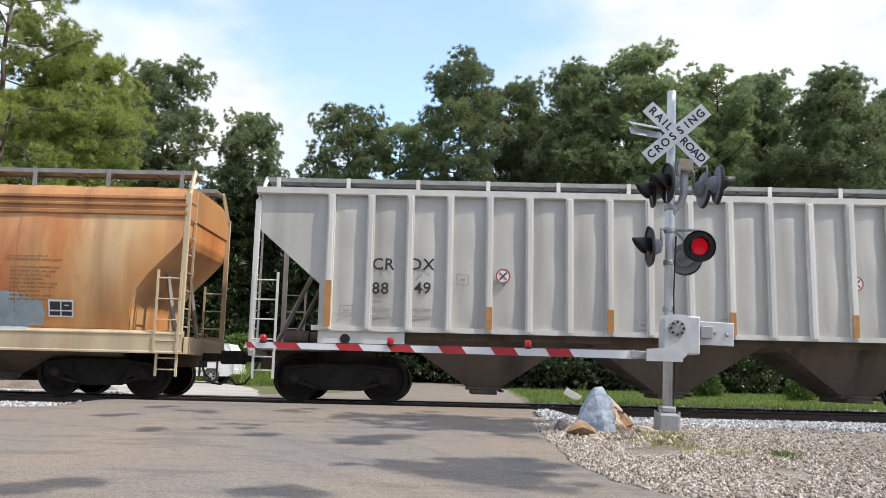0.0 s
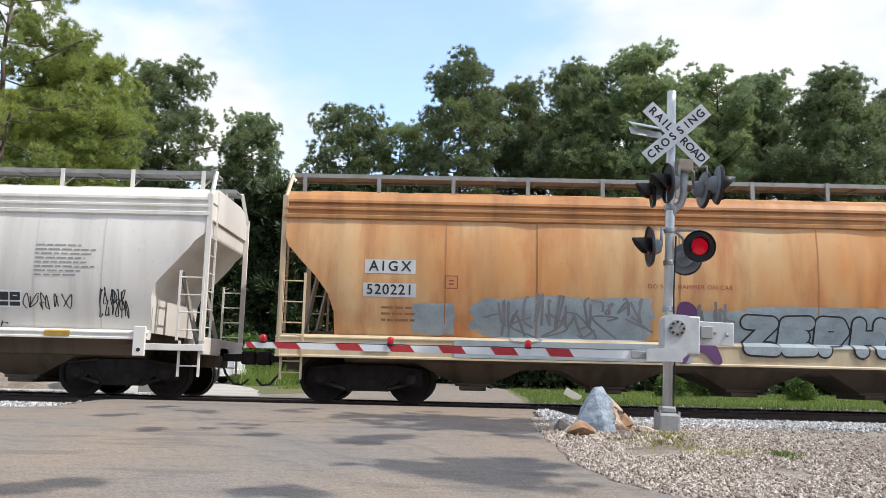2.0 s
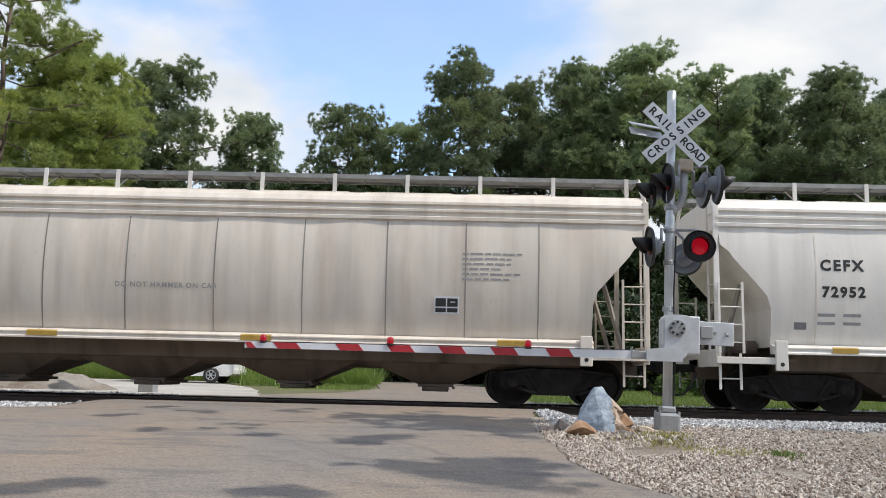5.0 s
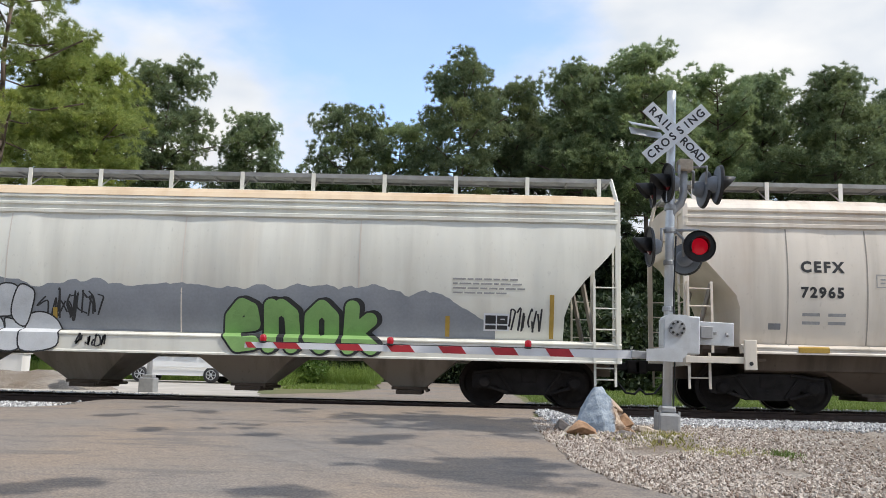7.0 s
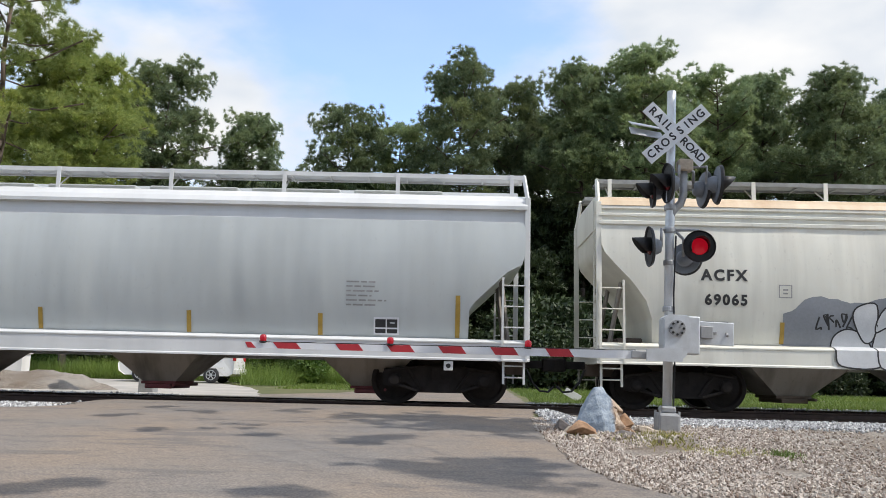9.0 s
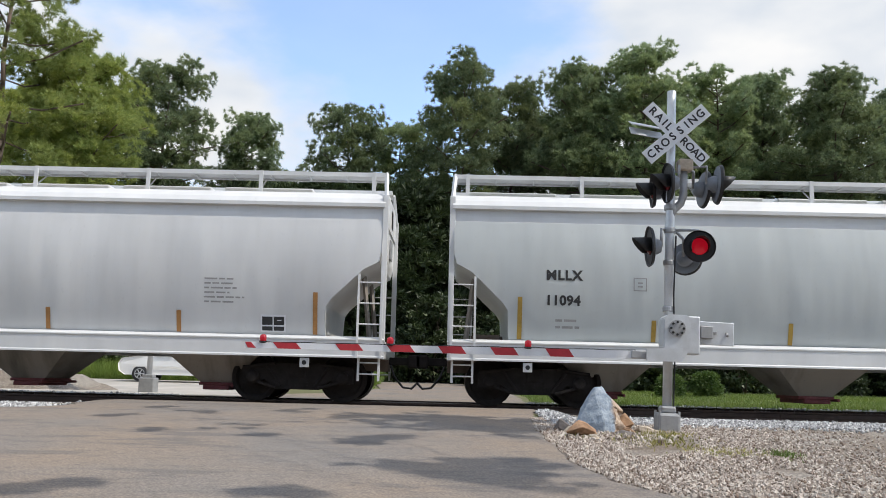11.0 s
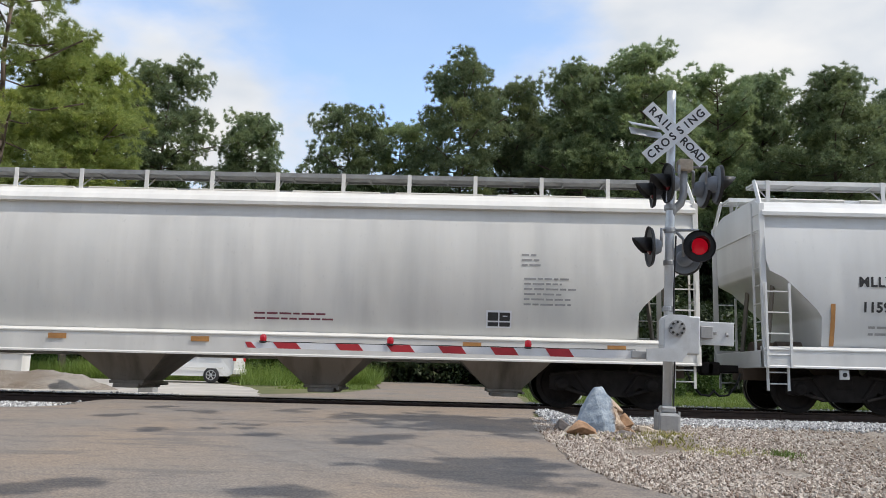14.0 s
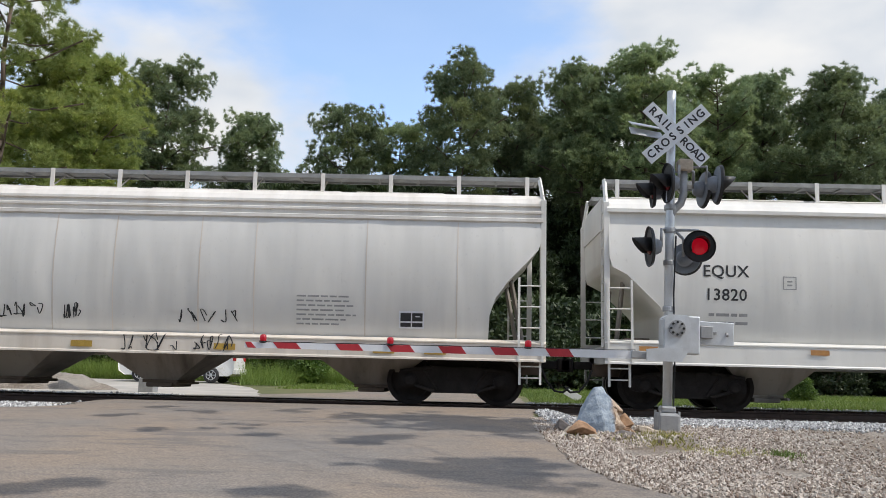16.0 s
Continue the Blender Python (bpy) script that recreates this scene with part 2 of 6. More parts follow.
        base = mixc(nt, 0.4, base, mixc(nt, 1, base, ramp(nt, t.outputs["Fac"], 0.3, 0.7, (0.5,) * 3, (1.2,) * 3), "MULTIPLY"))
        nt.links.new(base, b.inputs["Base Color"])
        M[key] = m


ground_stuff()


def leaf_mat(name, a, b2, through=0.35):
    m, nt, b = shader(name, 0.55)
    g = nt.nodes.new("ShaderNodeNewGeometry")
    oi = nt.nodes.new("ShaderNodeObjectInfo")
    col = ramp(nt, g.outputs["Random Per Island"], 0.0, 1.0, a, b2)
    t = tex(nt, "noise", 0.5, detail=3)
    col = mixc(nt, ramp(nt, t.outputs["Fac"], 0.35, 0.7), col, mixc(nt, 1, col, (1.2, 1.1, 0.8), "MULTIPLY"))
    hs = nt.nodes.new("ShaderNodeHueSaturation")
    k = nt.nodes.new("ShaderNodeMapRange")
    k.inputs["To Min"].default_value, k.inputs["To Max"].default_value = 0.75, 1.25
    nt.links.new(oi.outputs["Random"], k.inputs["Value"])
    nt.links.new(k.outputs[0], hs.inputs["Value"])
    nt.links.new(col, hs.inputs["Color"])
    nt.links.new(hs.outputs[0], b.inputs["Base Color"])
    tr = nt.nodes.new("ShaderNodeBsdfTranslucent")
    nt.links.new(hs.outputs[0], tr.inputs["Color"])
    mx = nt.nodes.new("ShaderNodeMixShader")
    mx.inputs[0].default_value = through
    out = nt.nodes["Material Output"]
    nt.links.new(b.outputs[0], mx.inputs[1])
    nt.links.new(tr.outputs[0], mx.inputs[2])
    nt.links.new(mx.outputs[0], out.inputs[0])
    return m


M["needles"] = leaf_mat("pine_needles", (0.115, 0.175, 0.09), (0.30, 0.365, 0.205), 0.42)
# lighter copy of the pine needles: the sunlit look is in the colour
M["needles_light"] = leaf_mat("pine_needles_with_sunlight", (0.22, 0.31, 0.085), (0.46, 0.52, 0.18), 0.5)
# the wood's shade is put into this leaf colour, dark even in sun
M["dark_leaves"] = leaf_mat("leaves_with_wood_shade", (0.018, 0.034, 0.012), (0.05, 0.075, 0.026), 0.2)
M["leaves"] = leaf_mat("shrub_leaves", (0.05, 0.10, 0.02), (0.13, 0.21, 0.05), 0.4)
M["grass"] = leaf_mat("grass_blades", (0.19, 0.22, 0.06), (0.42, 0.38, 0.16), 0.4)
M["grass_green"] = leaf_mat("fresh_grass_blades", (0.10, 0.17, 0.03), (0.20, 0.28, 0.07), 0.4)
M["bark"] = plain("pine_bark", (0.13, 0.095, 0.07), 0.9, 0, 0.5, 3, 18, 0.6)


def glow(name, col, strength):
    m, nt, b = shader(name, 0.15)
    b.inputs["Base Color"].default_value = c4((0.16, 0.004, 0.008))
    b.inputs["Emission Color"].default_value = c4(col)
    b.inputs["Emission Strength"].default_value = strength
    t = tex(nt, "voronoi", 60)
    bump(nt, b, t.outputs["Distance"], 0.4, 0.004)
    return m


M["lens_lit"] = glow("lit_red_lens", (1.0, 0.012, 0.04), 0.34)
M["lens_dark"] = glow("unlit_red_lens", (1.0, 0.02, 0.03), 0.0)
M["lens_dark"].node_tree.nodes["Principled BSDF"].inputs["Base Color"].default_value = (0.09, 0.006, 0.008, 1)
M["lamp_red"] = glow("small_red_lamp", (1.0, 0.02, 0.05), 0.32)


# ---- mesh helpers ----
def part(name, bm, material, parent=None, label="", smooth=False):
    me = bpy.data.meshes.new(name)
    bm.to_mesh(me)
    bm.free()
    for mt in (material if isinstance(material, (list, tuple)) else [material]):
        me.materials.append(M[mt])
    if smooth:
        for p in me.polygons:
            p.use_smooth = True
    ob = new(name, me)
    ob.parent = parent
    return tagged(ob, label)


def raw(name, verts, faces, material, parent=None, label="", smooth=False):
    me = bpy.data.meshes.new(name)
    me.from_pydata(verts, [], faces)
    for mt in (material if isinstance(material, (list, tuple)) else [material]):
        me.materials.append(M[mt])
    if smooth:
        for p in me.polygons:
            p.use_smooth = True
    ob = new(name, me)
    ob.parent = parent
    return tagged(ob, label)


def empty(name, label, category, group="", m=None):
    ob = new(name)
    ob.empty_display_size = 0.2
    if m is not None:
        ob.matrix_basis = m
    return tagged(ob, label, category, group)


def box(bm, x0, x1, y0, y1, z0, z1, bevel=0.0):
    r = bmesh.ops.create_cube(bm, size=1.0, matrix=Matrix.LocRotScale(
        ((x0 + x1) / 2, (y0 + y1) / 2, (z0 + z1) / 2), None, (x1 - x0, y1 - y0, z1 - z0)))
    if bevel:
        es = list({e for v in r["verts"] for e in v.link_edges})
        bmesh.ops.bevel(bm, geom=es, offset=bevel, segments=2, affect="EDGES", profile=0.5)
    return bm


def rod(bm, a, b, r, seg=8, r2=None):
    a, b = Vector(a), Vector(b)
    d = b - a
    m = Matrix.Translation((a + b) / 2) @ d.to_track_quat("Z", "Y").to_matrix().to_4x4()
    bmesh.ops.create_cone(bm, cap_ends=True, segments=seg, radius1=r, radius2=r if r2 is None else r2, depth=d.length, matrix=m)
    return bm


def pipe(bm, pts, r, seg=8):
    """One bent tube through the points."""
    pts = [Vector(p) for p in pts]
    rings = []
    for i, p in enumerate(pts):
        d = (pts[min(i + 1, len(pts) - 1)] - pts[max(i - 1, 0)]).normalized()
        m = Matrix.Translation(p) @ d.to_track_quat("Z", "Y").to_matrix().to_4x4()
        rings.append([bm.verts.new(m @ Vector((r * math.cos(2 * math.pi * k / seg), r * math.sin(2 * math.pi * k / seg), 0))) for k in range(seg)])
    for a, b in zip(rings, rings[1:]):
        off = min(range(seg), key=lambda o: sum((a[k].co - b[(k + o) % seg].co).length for k in range(seg)))
        for k in range(seg):
            bm.faces.new((a[k], a[(k + 1) % seg], b[(k + 1 + off) % seg], b[(k + off) % seg]))
    bm.faces.new(rings[0][::-1])
    bm.faces.new(rings[-1])
    return bm


def turned(bm, profile, seg=24, m=Matrix()):
    """A body of revolution about local z from (radius, height) pairs."""
    rings = []
    for r, z in profile:
        rings.append([bm.verts.new(m @ Vector((r * math.cos(2 * math.pi * i / seg), r * math.sin(2 * math.pi * i / seg), z))) for i in range(seg)])
    for a, b in zip(rings, rings[1:]):
        for i in range(seg):
            bm.faces.new((a[i], a[(i + 1) % seg], b[(i + 1) % seg], b[i]))
    for ring, flip in ((rings[0], True), (rings[-1], False)):
        bm.faces.new(ring[::-1] if flip else ring)
    return bm


def slab(bm, outline, y0, y1):
    """An outline in x and z, given thickness from y0 to y1."""
    a = [bm.verts.new((x, y0, z)) for x, z in outline]
    b = [bm.verts.new((x, y1, z)) for x, z in outline]
    bm.faces.new(a)
    bm.faces.new(b[::-1])
    for i in range(len(a)):
        j = (i + 1) % len(a)
        bm.faces.new((a[j], a[i], b[i], b[j]))
    return bm


def words(text, height, extrude=0.0, fatten=0.0, spacing=1.0, shear=0.0):
    """The outline letters of a text as vertices (x, y in the text's plane) and faces, centred on 0."""
    cu = bpy.data.curves.new("letters", "FONT")
    cu.body, cu.size, cu.align_x, cu.align_y = text, height * 1.4, "CENTER", "CENTER"
    cu.offset, cu.space_character, cu.shear, cu.extrude, cu.resolution_u = fatten, spacing, shear, extrude, 3
    ob = new("letters", cu)
    me = bpy.data.meshes.new_from_object(ob.evaluated_get(bpy.context.evaluated_depsgraph_get()))
    vs, fs = [tuple(v.co) for v in me.vertices], [tuple(p.vertices) for p in me.polygons]
    bpy.data.objects.remove(ob)
    bpy.data.curves.remove(cu)
    bpy.data.meshes.remove(me)
    return vs, fs


# ---- ground, road and track ----
TRACK_Y = 1.6


def level(x, y):
    """Height of the ground: the road climbs to the line, and runs on nearly level behind it."""
    z = -0.05 + (0.0417 * (max(y, -20.0) + 0.6) if y < -0.6 else 0.0)
    if -0.6 < y < 3.9:
        z -= 0.15 * math.sin((y + 0.6) / 4.5 * math.pi)
    beside = min(max(x - 1.75, -6.6 - x, 0.0) / 0.5, 1.0)
    if -3.0 < y < 0.95:
        z -= 0.11 * beside * min(1.0, (y + 3.0) / 1.6)
    if y > 8.0:
        z += 0.018 * min(y - 8.0, 60.0)
    return z


def smooth_step(v, table):
    for (a, p), (b, q) in zip(table, table[1:]):
        if v <= b:
            t = min(max((v - a) / (b - a), 0), 1)
            return p + (q - p) * t
    return table[-1][1]


def spaced(lo, hi, near, far):
    """Steps that grow away from the track."""
    out, v = [], lo
    while v < hi:
        out.append(v)
        v += near if abs(v) < 14 else far * (1 + abs(v) / 60)
    return out + [hi]


def sheet(name, left, right, ys, cols, lift, material, label):
    """A strip of surface between two edges that follows the ground."""
    vs, fs = [], []
    for y in ys:
        a, b = left(y), right(y)
        for i in range(cols + 1):
            x = a + (b - a) * i / cols
            vs.append((x, y, level(x, y) + lift(x, y)))
    for j in range(len(ys) - 1):
        for i in range(cols):
            k = j * (cols + 1) + i
            fs.append((k, k + 1, k + cols + 2, k + cols + 1))
    ob = raw(name, vs, fs, material, None, "", True)
    return tagged(ob, label, name.split("_")[0], kind="structure")


def build_ground():
    ys = spaced(-60, 900, 0.5, 3.0)
    xs = spaced(-900, 900, 0.8, 6.0)
    vs = [(x, y, level(x, y) - 0.02) for y in ys for x in xs]
    n = len(xs)
    fs = [(j * n + i, j * n + i + 1, (j + 1) * n + i + 1, (j + 1) * n + i) for j in range(len(ys) - 1) for i in range(n - 1)]
    tagged(raw("ground", vs, fs, "turf", None, "", True), "rough green grass ground reaching to the woods", "ground", kind="structure")
    wav = lambda y, k: 0.10 * noise.noise((y * 1.4, k, 0)) + 0.05 * noise.noise((y * 4.1, k, 3))
    right = lambda y: smooth_step(y, [(-62, 9), (-15.5, 5.6), (-10.8, 2.6), (-8.66, 1.45), (-7.42, 1.24), (-6.0, 1.22), (-4.2, 1.2), (-2.2, 1.3), (-0.8, 1.55), (3.0, 1.7), (8, 2.0), (18, 2.1), (24, 0.5), (60, -4)]) + wav(y, 1.0)
    left = lambda y: smooth_step(y, [(-62, -30), (-5.0, -26), (-2.9, -18), (-2.2, -9.4), (-1.7, -7.4), (-1.0, -6.9), (0.6, -6.6), (3.4, -6.6), (6, -6.4), (10, -3.4), (15, -2.6), (60, -8)]) + wav(y, 5.0)
    ys = [-60, -40, -28, -22] + [-17 + 0.22 * i for i in range(146)] + [18, 24, 34, 60]

    def lift(x, y):
        z = 0.012
        if -0.62 < y < 3.9:      # the crossing is built up to the rail heads
            z = 0.012 + 0.085 * min(1, (y + 0.62) / 0.9, (3.9 - y) / 0.9)
        if 0.92 < y < 2.28:      # panel between the rails
            z = -0.018 - level(x, y)
        return z
    sheet("road", left, right, ys, 40, lift, "asphalt", "worn dusty grey asphalt road over the crossing")
    # shoulder of earth and gravel beside the road, and the bed of the line
    sheet("shoulder", lambda y: right(y) - 0.25, lambda y: 60, [-60, -40, -25] + [-17 + 0.3 * i for i in range(56)], 60,
          lambda x, y: 0.004, "earth", "gravelly brown earth shoulder beside the road")
    sheet("trackbed", lambda y: right(y) - 0.1, lambda y: 90, [-0.9 + 0.25 * i for i in range(21)], 60,
          lambda x, y: 0.008, "earth", "dusty gravel bed under the railway track")
    sheet("trackbed_west", lambda y: -90, lambda y: left(y) + 0.1, [-1.0 + 0.25 * i for i in range(21)], 60,
          lambda x, y: 0.008, "earth", "dusty gravel bed under the railway track")
    sheet("driveway", lambda y: -60, lambda y: smooth_step(y, [(4, -4.6), (10, -6.0), (13, -7.0), (17, -9.2)]) + wav(y, 9), [4.3 + 0.4 * i for i in range(38)], 40,
          lambda x, y: 0.02, "drive", "pale gravel driveway beyond the railway line")
    return left, right


ROAD_LEFT, ROAD_RIGHT = build_ground()


def build_track():
    for nm, x0, x1 in (("track_fill_east", 1.75, 90), ("track_fill_west", -90, -7.7)):
        sheet(nm, lambda y, a=x0: a, lambda y, b=x1: b, [0.93, 1.2, 1.6, 2.0, 2.27], 40, lambda x, y: -0.085 - level(x, y), "earth", "dusty ballast fill between the rails")
    for side in (-0.76, 0.76):
        vs = []
        prof = [(-0.07, -0.17), (-0.07, -0.15), (-0.012, -0.13), (-0.012, -0.045), (-0.036, -0.03), (-0.036, -0.004), (-0.03, 0.0),
                (0.03, 0.0), (0.036, -0.004), (0.036, -0.03), (0.012, -0.045), (0.012, -0.13), (0.07, -0.15), (0.07, -0.17)]
        n = len(prof)
        line = empty("rail", "rusty brown steel rail with worn head", "rail", "rails of the track", pose(0, TRACK_Y + side, 0))
        for k in range(-6, 7):              # jointed lengths with their fish plates
            x0, x1 = k * 11.9 - 5.0, k * 11.9 + 6.888
            vs = [(x, a, z) for x in (x0, x1) for a, z in prof]
            fs = [(i, (i + 1) % n, n + (i + 1) % n, n + i) for i in range(n)] + [tuple(range(n))[::-1], tuple(range(n, 2 * n))]
            raw("rail_length", vs, fs, "rail", line)
            for s in (-1, 1):
                a, b = sorted((s * 0.014, s * 0.032))
                part("joint_bar", box(bmesh.new(), x1 - 0.3, x1 + 0.3, a, b, -0.125, -0.05, 0.004), "rail", line)
    box_me = None
    for k in range(-40, 70):
        x = k * 0.53
        if ROAD_LEFT(1.6) - 0.1 < x < ROAD_RIGHT(1.6) + 0.1 or not -16 < x < 22:
            continue
        if box_me is None:
            t = part("railway_tie", box(bmesh.new(), -0.115, 0.115, -1.3, 1.3, -0.18, 0, 0.012), "tie")
            box_me = t.data
        else:
            t = new("railway_tie", box_me)
        t.location = (x, TRACK_Y, -0.172)
        tagged(t, "dark creosoted timber railway tie in ballast", "tie", "ties under the track")


build_track()


def stone_pile(name, count, place, size, material, label, seed):
    """Loose broken stones, each a rough wedge of its own."""
    rng = random.Random(seed)
    vs, fs = [], []
    base = [(1, 0, 0), (-1, 0, 0), (0, 1, 0), (0, -1, 0), (0, 0, 1), (0, 0, -1)]
    tris = [(0, 2, 4), (2, 1, 4), (1, 3, 4), (3, 0, 4), (2, 0, 5), (1, 2, 5), (3, 1, 5), (0, 3, 5)]
    for _ in range(count):
        p = place(rng)
        if p is None:
            continue
        s = size * rng.uniform(0.55, 1.35)
        e = Euler((rng.uniform(0, 6), rng.uniform(0, 6), rng.uniform(0, 6))).to_matrix()
        k = len(vs)
        for b in base:
            v = e @ Vector((b[0] * s * rng.uniform(0.6, 1.2), b[1] * s * rng.uniform(0.5, 1.0), b[2] * s * rng.uniform(0.4, 0.9)))
            vs.append((p[0] + v.x, p[1] + v.y, p[2] + v.z))
        fs += [(k + a, k + b, k + c) for a, b, c in tris]
    return tagged(raw(name, vs, fs, material), label, "gravel", kind="stuff")


def build_ballast():
    def bed(rng):
        x, y = rng.uniform(1.5, 13), rng.uniform(-3.6, 0.9)
        if x < ROAD_RIGHT(y) + 0.05 or (y < -2.2 and rng.random() < (-2.2 - y) * 0.75):
            return None
        return x, y, level(x, y) + (0.015 if y > 0.3 else 0.035) * rng.random()
    stone_pile("ballast", 36000, bed, 0.034, "stone", "grey broken granite ballast beside the track", 4)

    def west(rng):
        x, y = rng.uniform(-12, -6.2), rng.uniform(-1.7, 0.9)
        if x > ROAD_LEFT(y) - 0.05:
            return None
        return x, y, level(x, y) + 0.02 + 0.03 * rng.random()
    stone_pile("ballast", 6000, west, 0.036, "stone", "grey broken granite ballast at the road edge", 5)

    def inner(rng):
        x, y = rng.uniform(-12, 14), rng.uniform(0.95, 4.4)
        if ROAD_LEFT(y) < x < ROAD_RIGHT(y):
            return None
        return x, y, -0.06 - 0.02 * rng.random() if y < 2.3 else max(level(x, y), -0.1) + 0.02 * rng.random()
    stone_pile("ballast", 17000, inner, 0.04, "stone", "grey ballast between the rails", 6)

    def verge(rng):
        y = -9.4 + 7.2 * rng.random() ** 0.8
        x = ROAD_RIGHT(y) + 0.03 + abs(rng.gauss(0, 1.9))
        if x > 8 or noise.noise((x * 0.9, y * 0.7, 2)) < -0.36:
            return None
        return x, y, level(x, y) + 0.008
    def rubble(rng):
        x, y = 2.2 + rng.gauss(0, 0.42), -4.85 + rng.gauss(0, 0.28)
        return (x, y, level(x, y) + 0.02) if x > ROAD_RIGHT(y) + 0.1 else None
    stone_pile("rubble", 420, rubble, 0.05, "stone_brown", "brown broken rubble round the boulder", 8)
    stone_pile("roadside_gravel", 24000, verge, 0.027, "stone_brown", "mixed brown and grey gravel on the roadside", 7)


build_ballast()


def boulder(label, at, size, material, seed, turn=0.0, cuts=16):
    """A broken rock: a ball hewn flat by random planes."""
    rng = random.Random(seed)
    bm = bmesh.new()
    for _ in range(cuts):
        d = Vector((rng.gauss(0, 1), rng.gauss(0, 1), rng.gauss(0, 0.8))).normalized() * rng.uniform(0.75, 1.0)
        if d.z < -0.35:
            d.z = -0.35
        if d.z > 0.2:                       # narrow towards the top
            d.x, d.y = d.x * 0.55 - 0.05, d.y * 0.7
        bm.verts.new(d)
    bmesh.ops.convex_hull(bm, input=bm.verts[:])
    bmesh.ops.delete(bm, geom=[v for v in bm.verts if not v.link_faces], context="VERTS")
    bmesh.ops.bevel(bm, geom=bm.edges[:], offset=0.035, segments=1, affect="EDGES")
    bmesh.ops.triangulate(bm, faces=bm.faces[:])
    bmesh.ops.subdivide_edges(bm, edges=bm.edges[:], cuts=2, use_grid_fill=True)
    for v in bm.verts:
        v.co += v.co.normalized() * 0.05 * noise.noise(v.co * 3.1 + Vector((seed, 0, 0)))
        v.co = Vector((v.co.x * size[0], v.co.y * size[1], v.co.z * size[2]))
    ob = part("boulder", bm, material)
    ob.matrix_basis = pose(*at, 0, 0, turn)
    return tagged(ob, label, "rock", "rocks at the signal")


def rock_mats():
    m, nt, b = shader("blue_painted_rock", 0.75)
    t = tex(nt, "noise", 2.2, detail=6, vary=False)
    g = nt.nodes.new("ShaderNodeTexCoord")
    sp = nt.nodes.new("ShaderNodeSeparateXYZ")
    nt.links.new(g.outputs["Object"], sp.inputs[0])
    ad = nt.nodes.new("ShaderNodeMath")
    ad.operation = "MULTIPLY_ADD"
    ad.inputs[1].default_value, ad.inputs[2].default_value = -1.6, 0.62
    nt.links.new(sp.outputs["X"], ad.inputs[0])
    sm = nt.nodes.new("ShaderNodeMath")
    nt.links.new(ad.outputs[0], sm.inputs[0])
    k = nt.nodes.new("ShaderNodeMath")
    k.operation, k.inputs[1].default_value = "MULTIPLY", 0.4
    nt.links.new(t.outputs["Fac"], k.inputs[0])
    nt.links.new(k.outputs[0], sm.inputs[1])
    fine = tex(nt, "noise", 14, detail=6, vary=False)
    stone = ramp(nt, fine.outputs["Fac"], 0.3, 0.7, (0.24, 0.15, 0.09), (0.52, 0.43, 0.34))
    paint = ramp(nt, fine.outputs["Fac"], 0.3, 0.7, (0.17, 0.22, 0.28), (0.36, 0.41, 0.46))
    nt.links.new(mixc(nt, ramp(nt, sm.outputs[0], 0.5, 0.58), stone, paint), b.inputs["Base Color"])
    bump(nt, b, fine.outputs["Fac"], 0.5, 0.03)
    M["rock_blue"] = m
    M["rock_rust"] = plain("iron_stained_rock", (0.36, 0.22, 0.13), 0.9, 0, 0.45, 5, 22, 0.6)
    M["rock_dark"] = plain("dark_grey_rock", (0.15, 0.13, 0.12), 0.9, 0, 0.4, 5, 22, 0.6)
    M["rock_pale"] = plain("pale_buff_rock", (0.48, 0.40, 0.31), 0.9, 0, 0.4, 5, 22, 0.6)


rock_mats()
def wedge_rock():
    """The large boulder: a split wedge with sharp broken faces, leaning back."""
    rng = random.Random(23)
    bm = bmesh.new()
    for p in ((-0.37, -0.12, -0.15), (0.06, -0.30, -0.15), (0.44, -0.04, -0.15), (0.2, 0.34, -0.15), (-0.25, 0.28, -0.15), (-0.33, -0.10, 0.10), (0.04, -0.26, 0.16),
              (-0.06, 0.02, 0.64), (0.07, 0.10, 0.66), (0.17, -0.05, 0.50), (0.34, 0.03, 0.30), (0.24, -0.16, 0.22), (-0.24, 0.12, 0.34)):
        bm.verts.new(p)
    bmesh.ops.convex_hull(bm, input=bm.verts[:])
    bmesh.ops.delete(bm, geom=[v for v in bm.verts if not v.link_faces], context="VERTS")
    bmesh.ops.bevel(bm, geom=bm.edges[:], offset=0.012, segments=1, affect="EDGES")
    bmesh.ops.triangulate(bm, faces=bm.faces[:])
    bmesh.ops.subdivide_edges(bm, edges=bm.edges[:], cuts=4, use_grid_fill=True)
    for v in bm.verts:                      # the split side is rough, the painted face nearly flat
        k = 0.012 + 0.09 * min(max((v.co.x - 0.10) / 0.1, 0), 1)
        v.co += Vector((noise.noise(v.co * 7), noise.noise(v.co * 7 + Vector((9, 0, 0))), noise.noise(v.co * 7 + Vector((0, 9, 0))))) * k
    ob = part("boulder", bm, "rock_blue")
    ob.matrix_basis = pose(2.08, -4.3, level(2.1, -4.3))
    return tagged(ob, "large broken boulder painted faded blue on one face", "rock", "rocks at the signal")


def low_rock(label, x, y, size, material, seed, turn=0.0, cuts=16):
    return boulder(label, (x, y, level(x, y) + size[2] * 0.45), size, material, seed, turn, cuts)


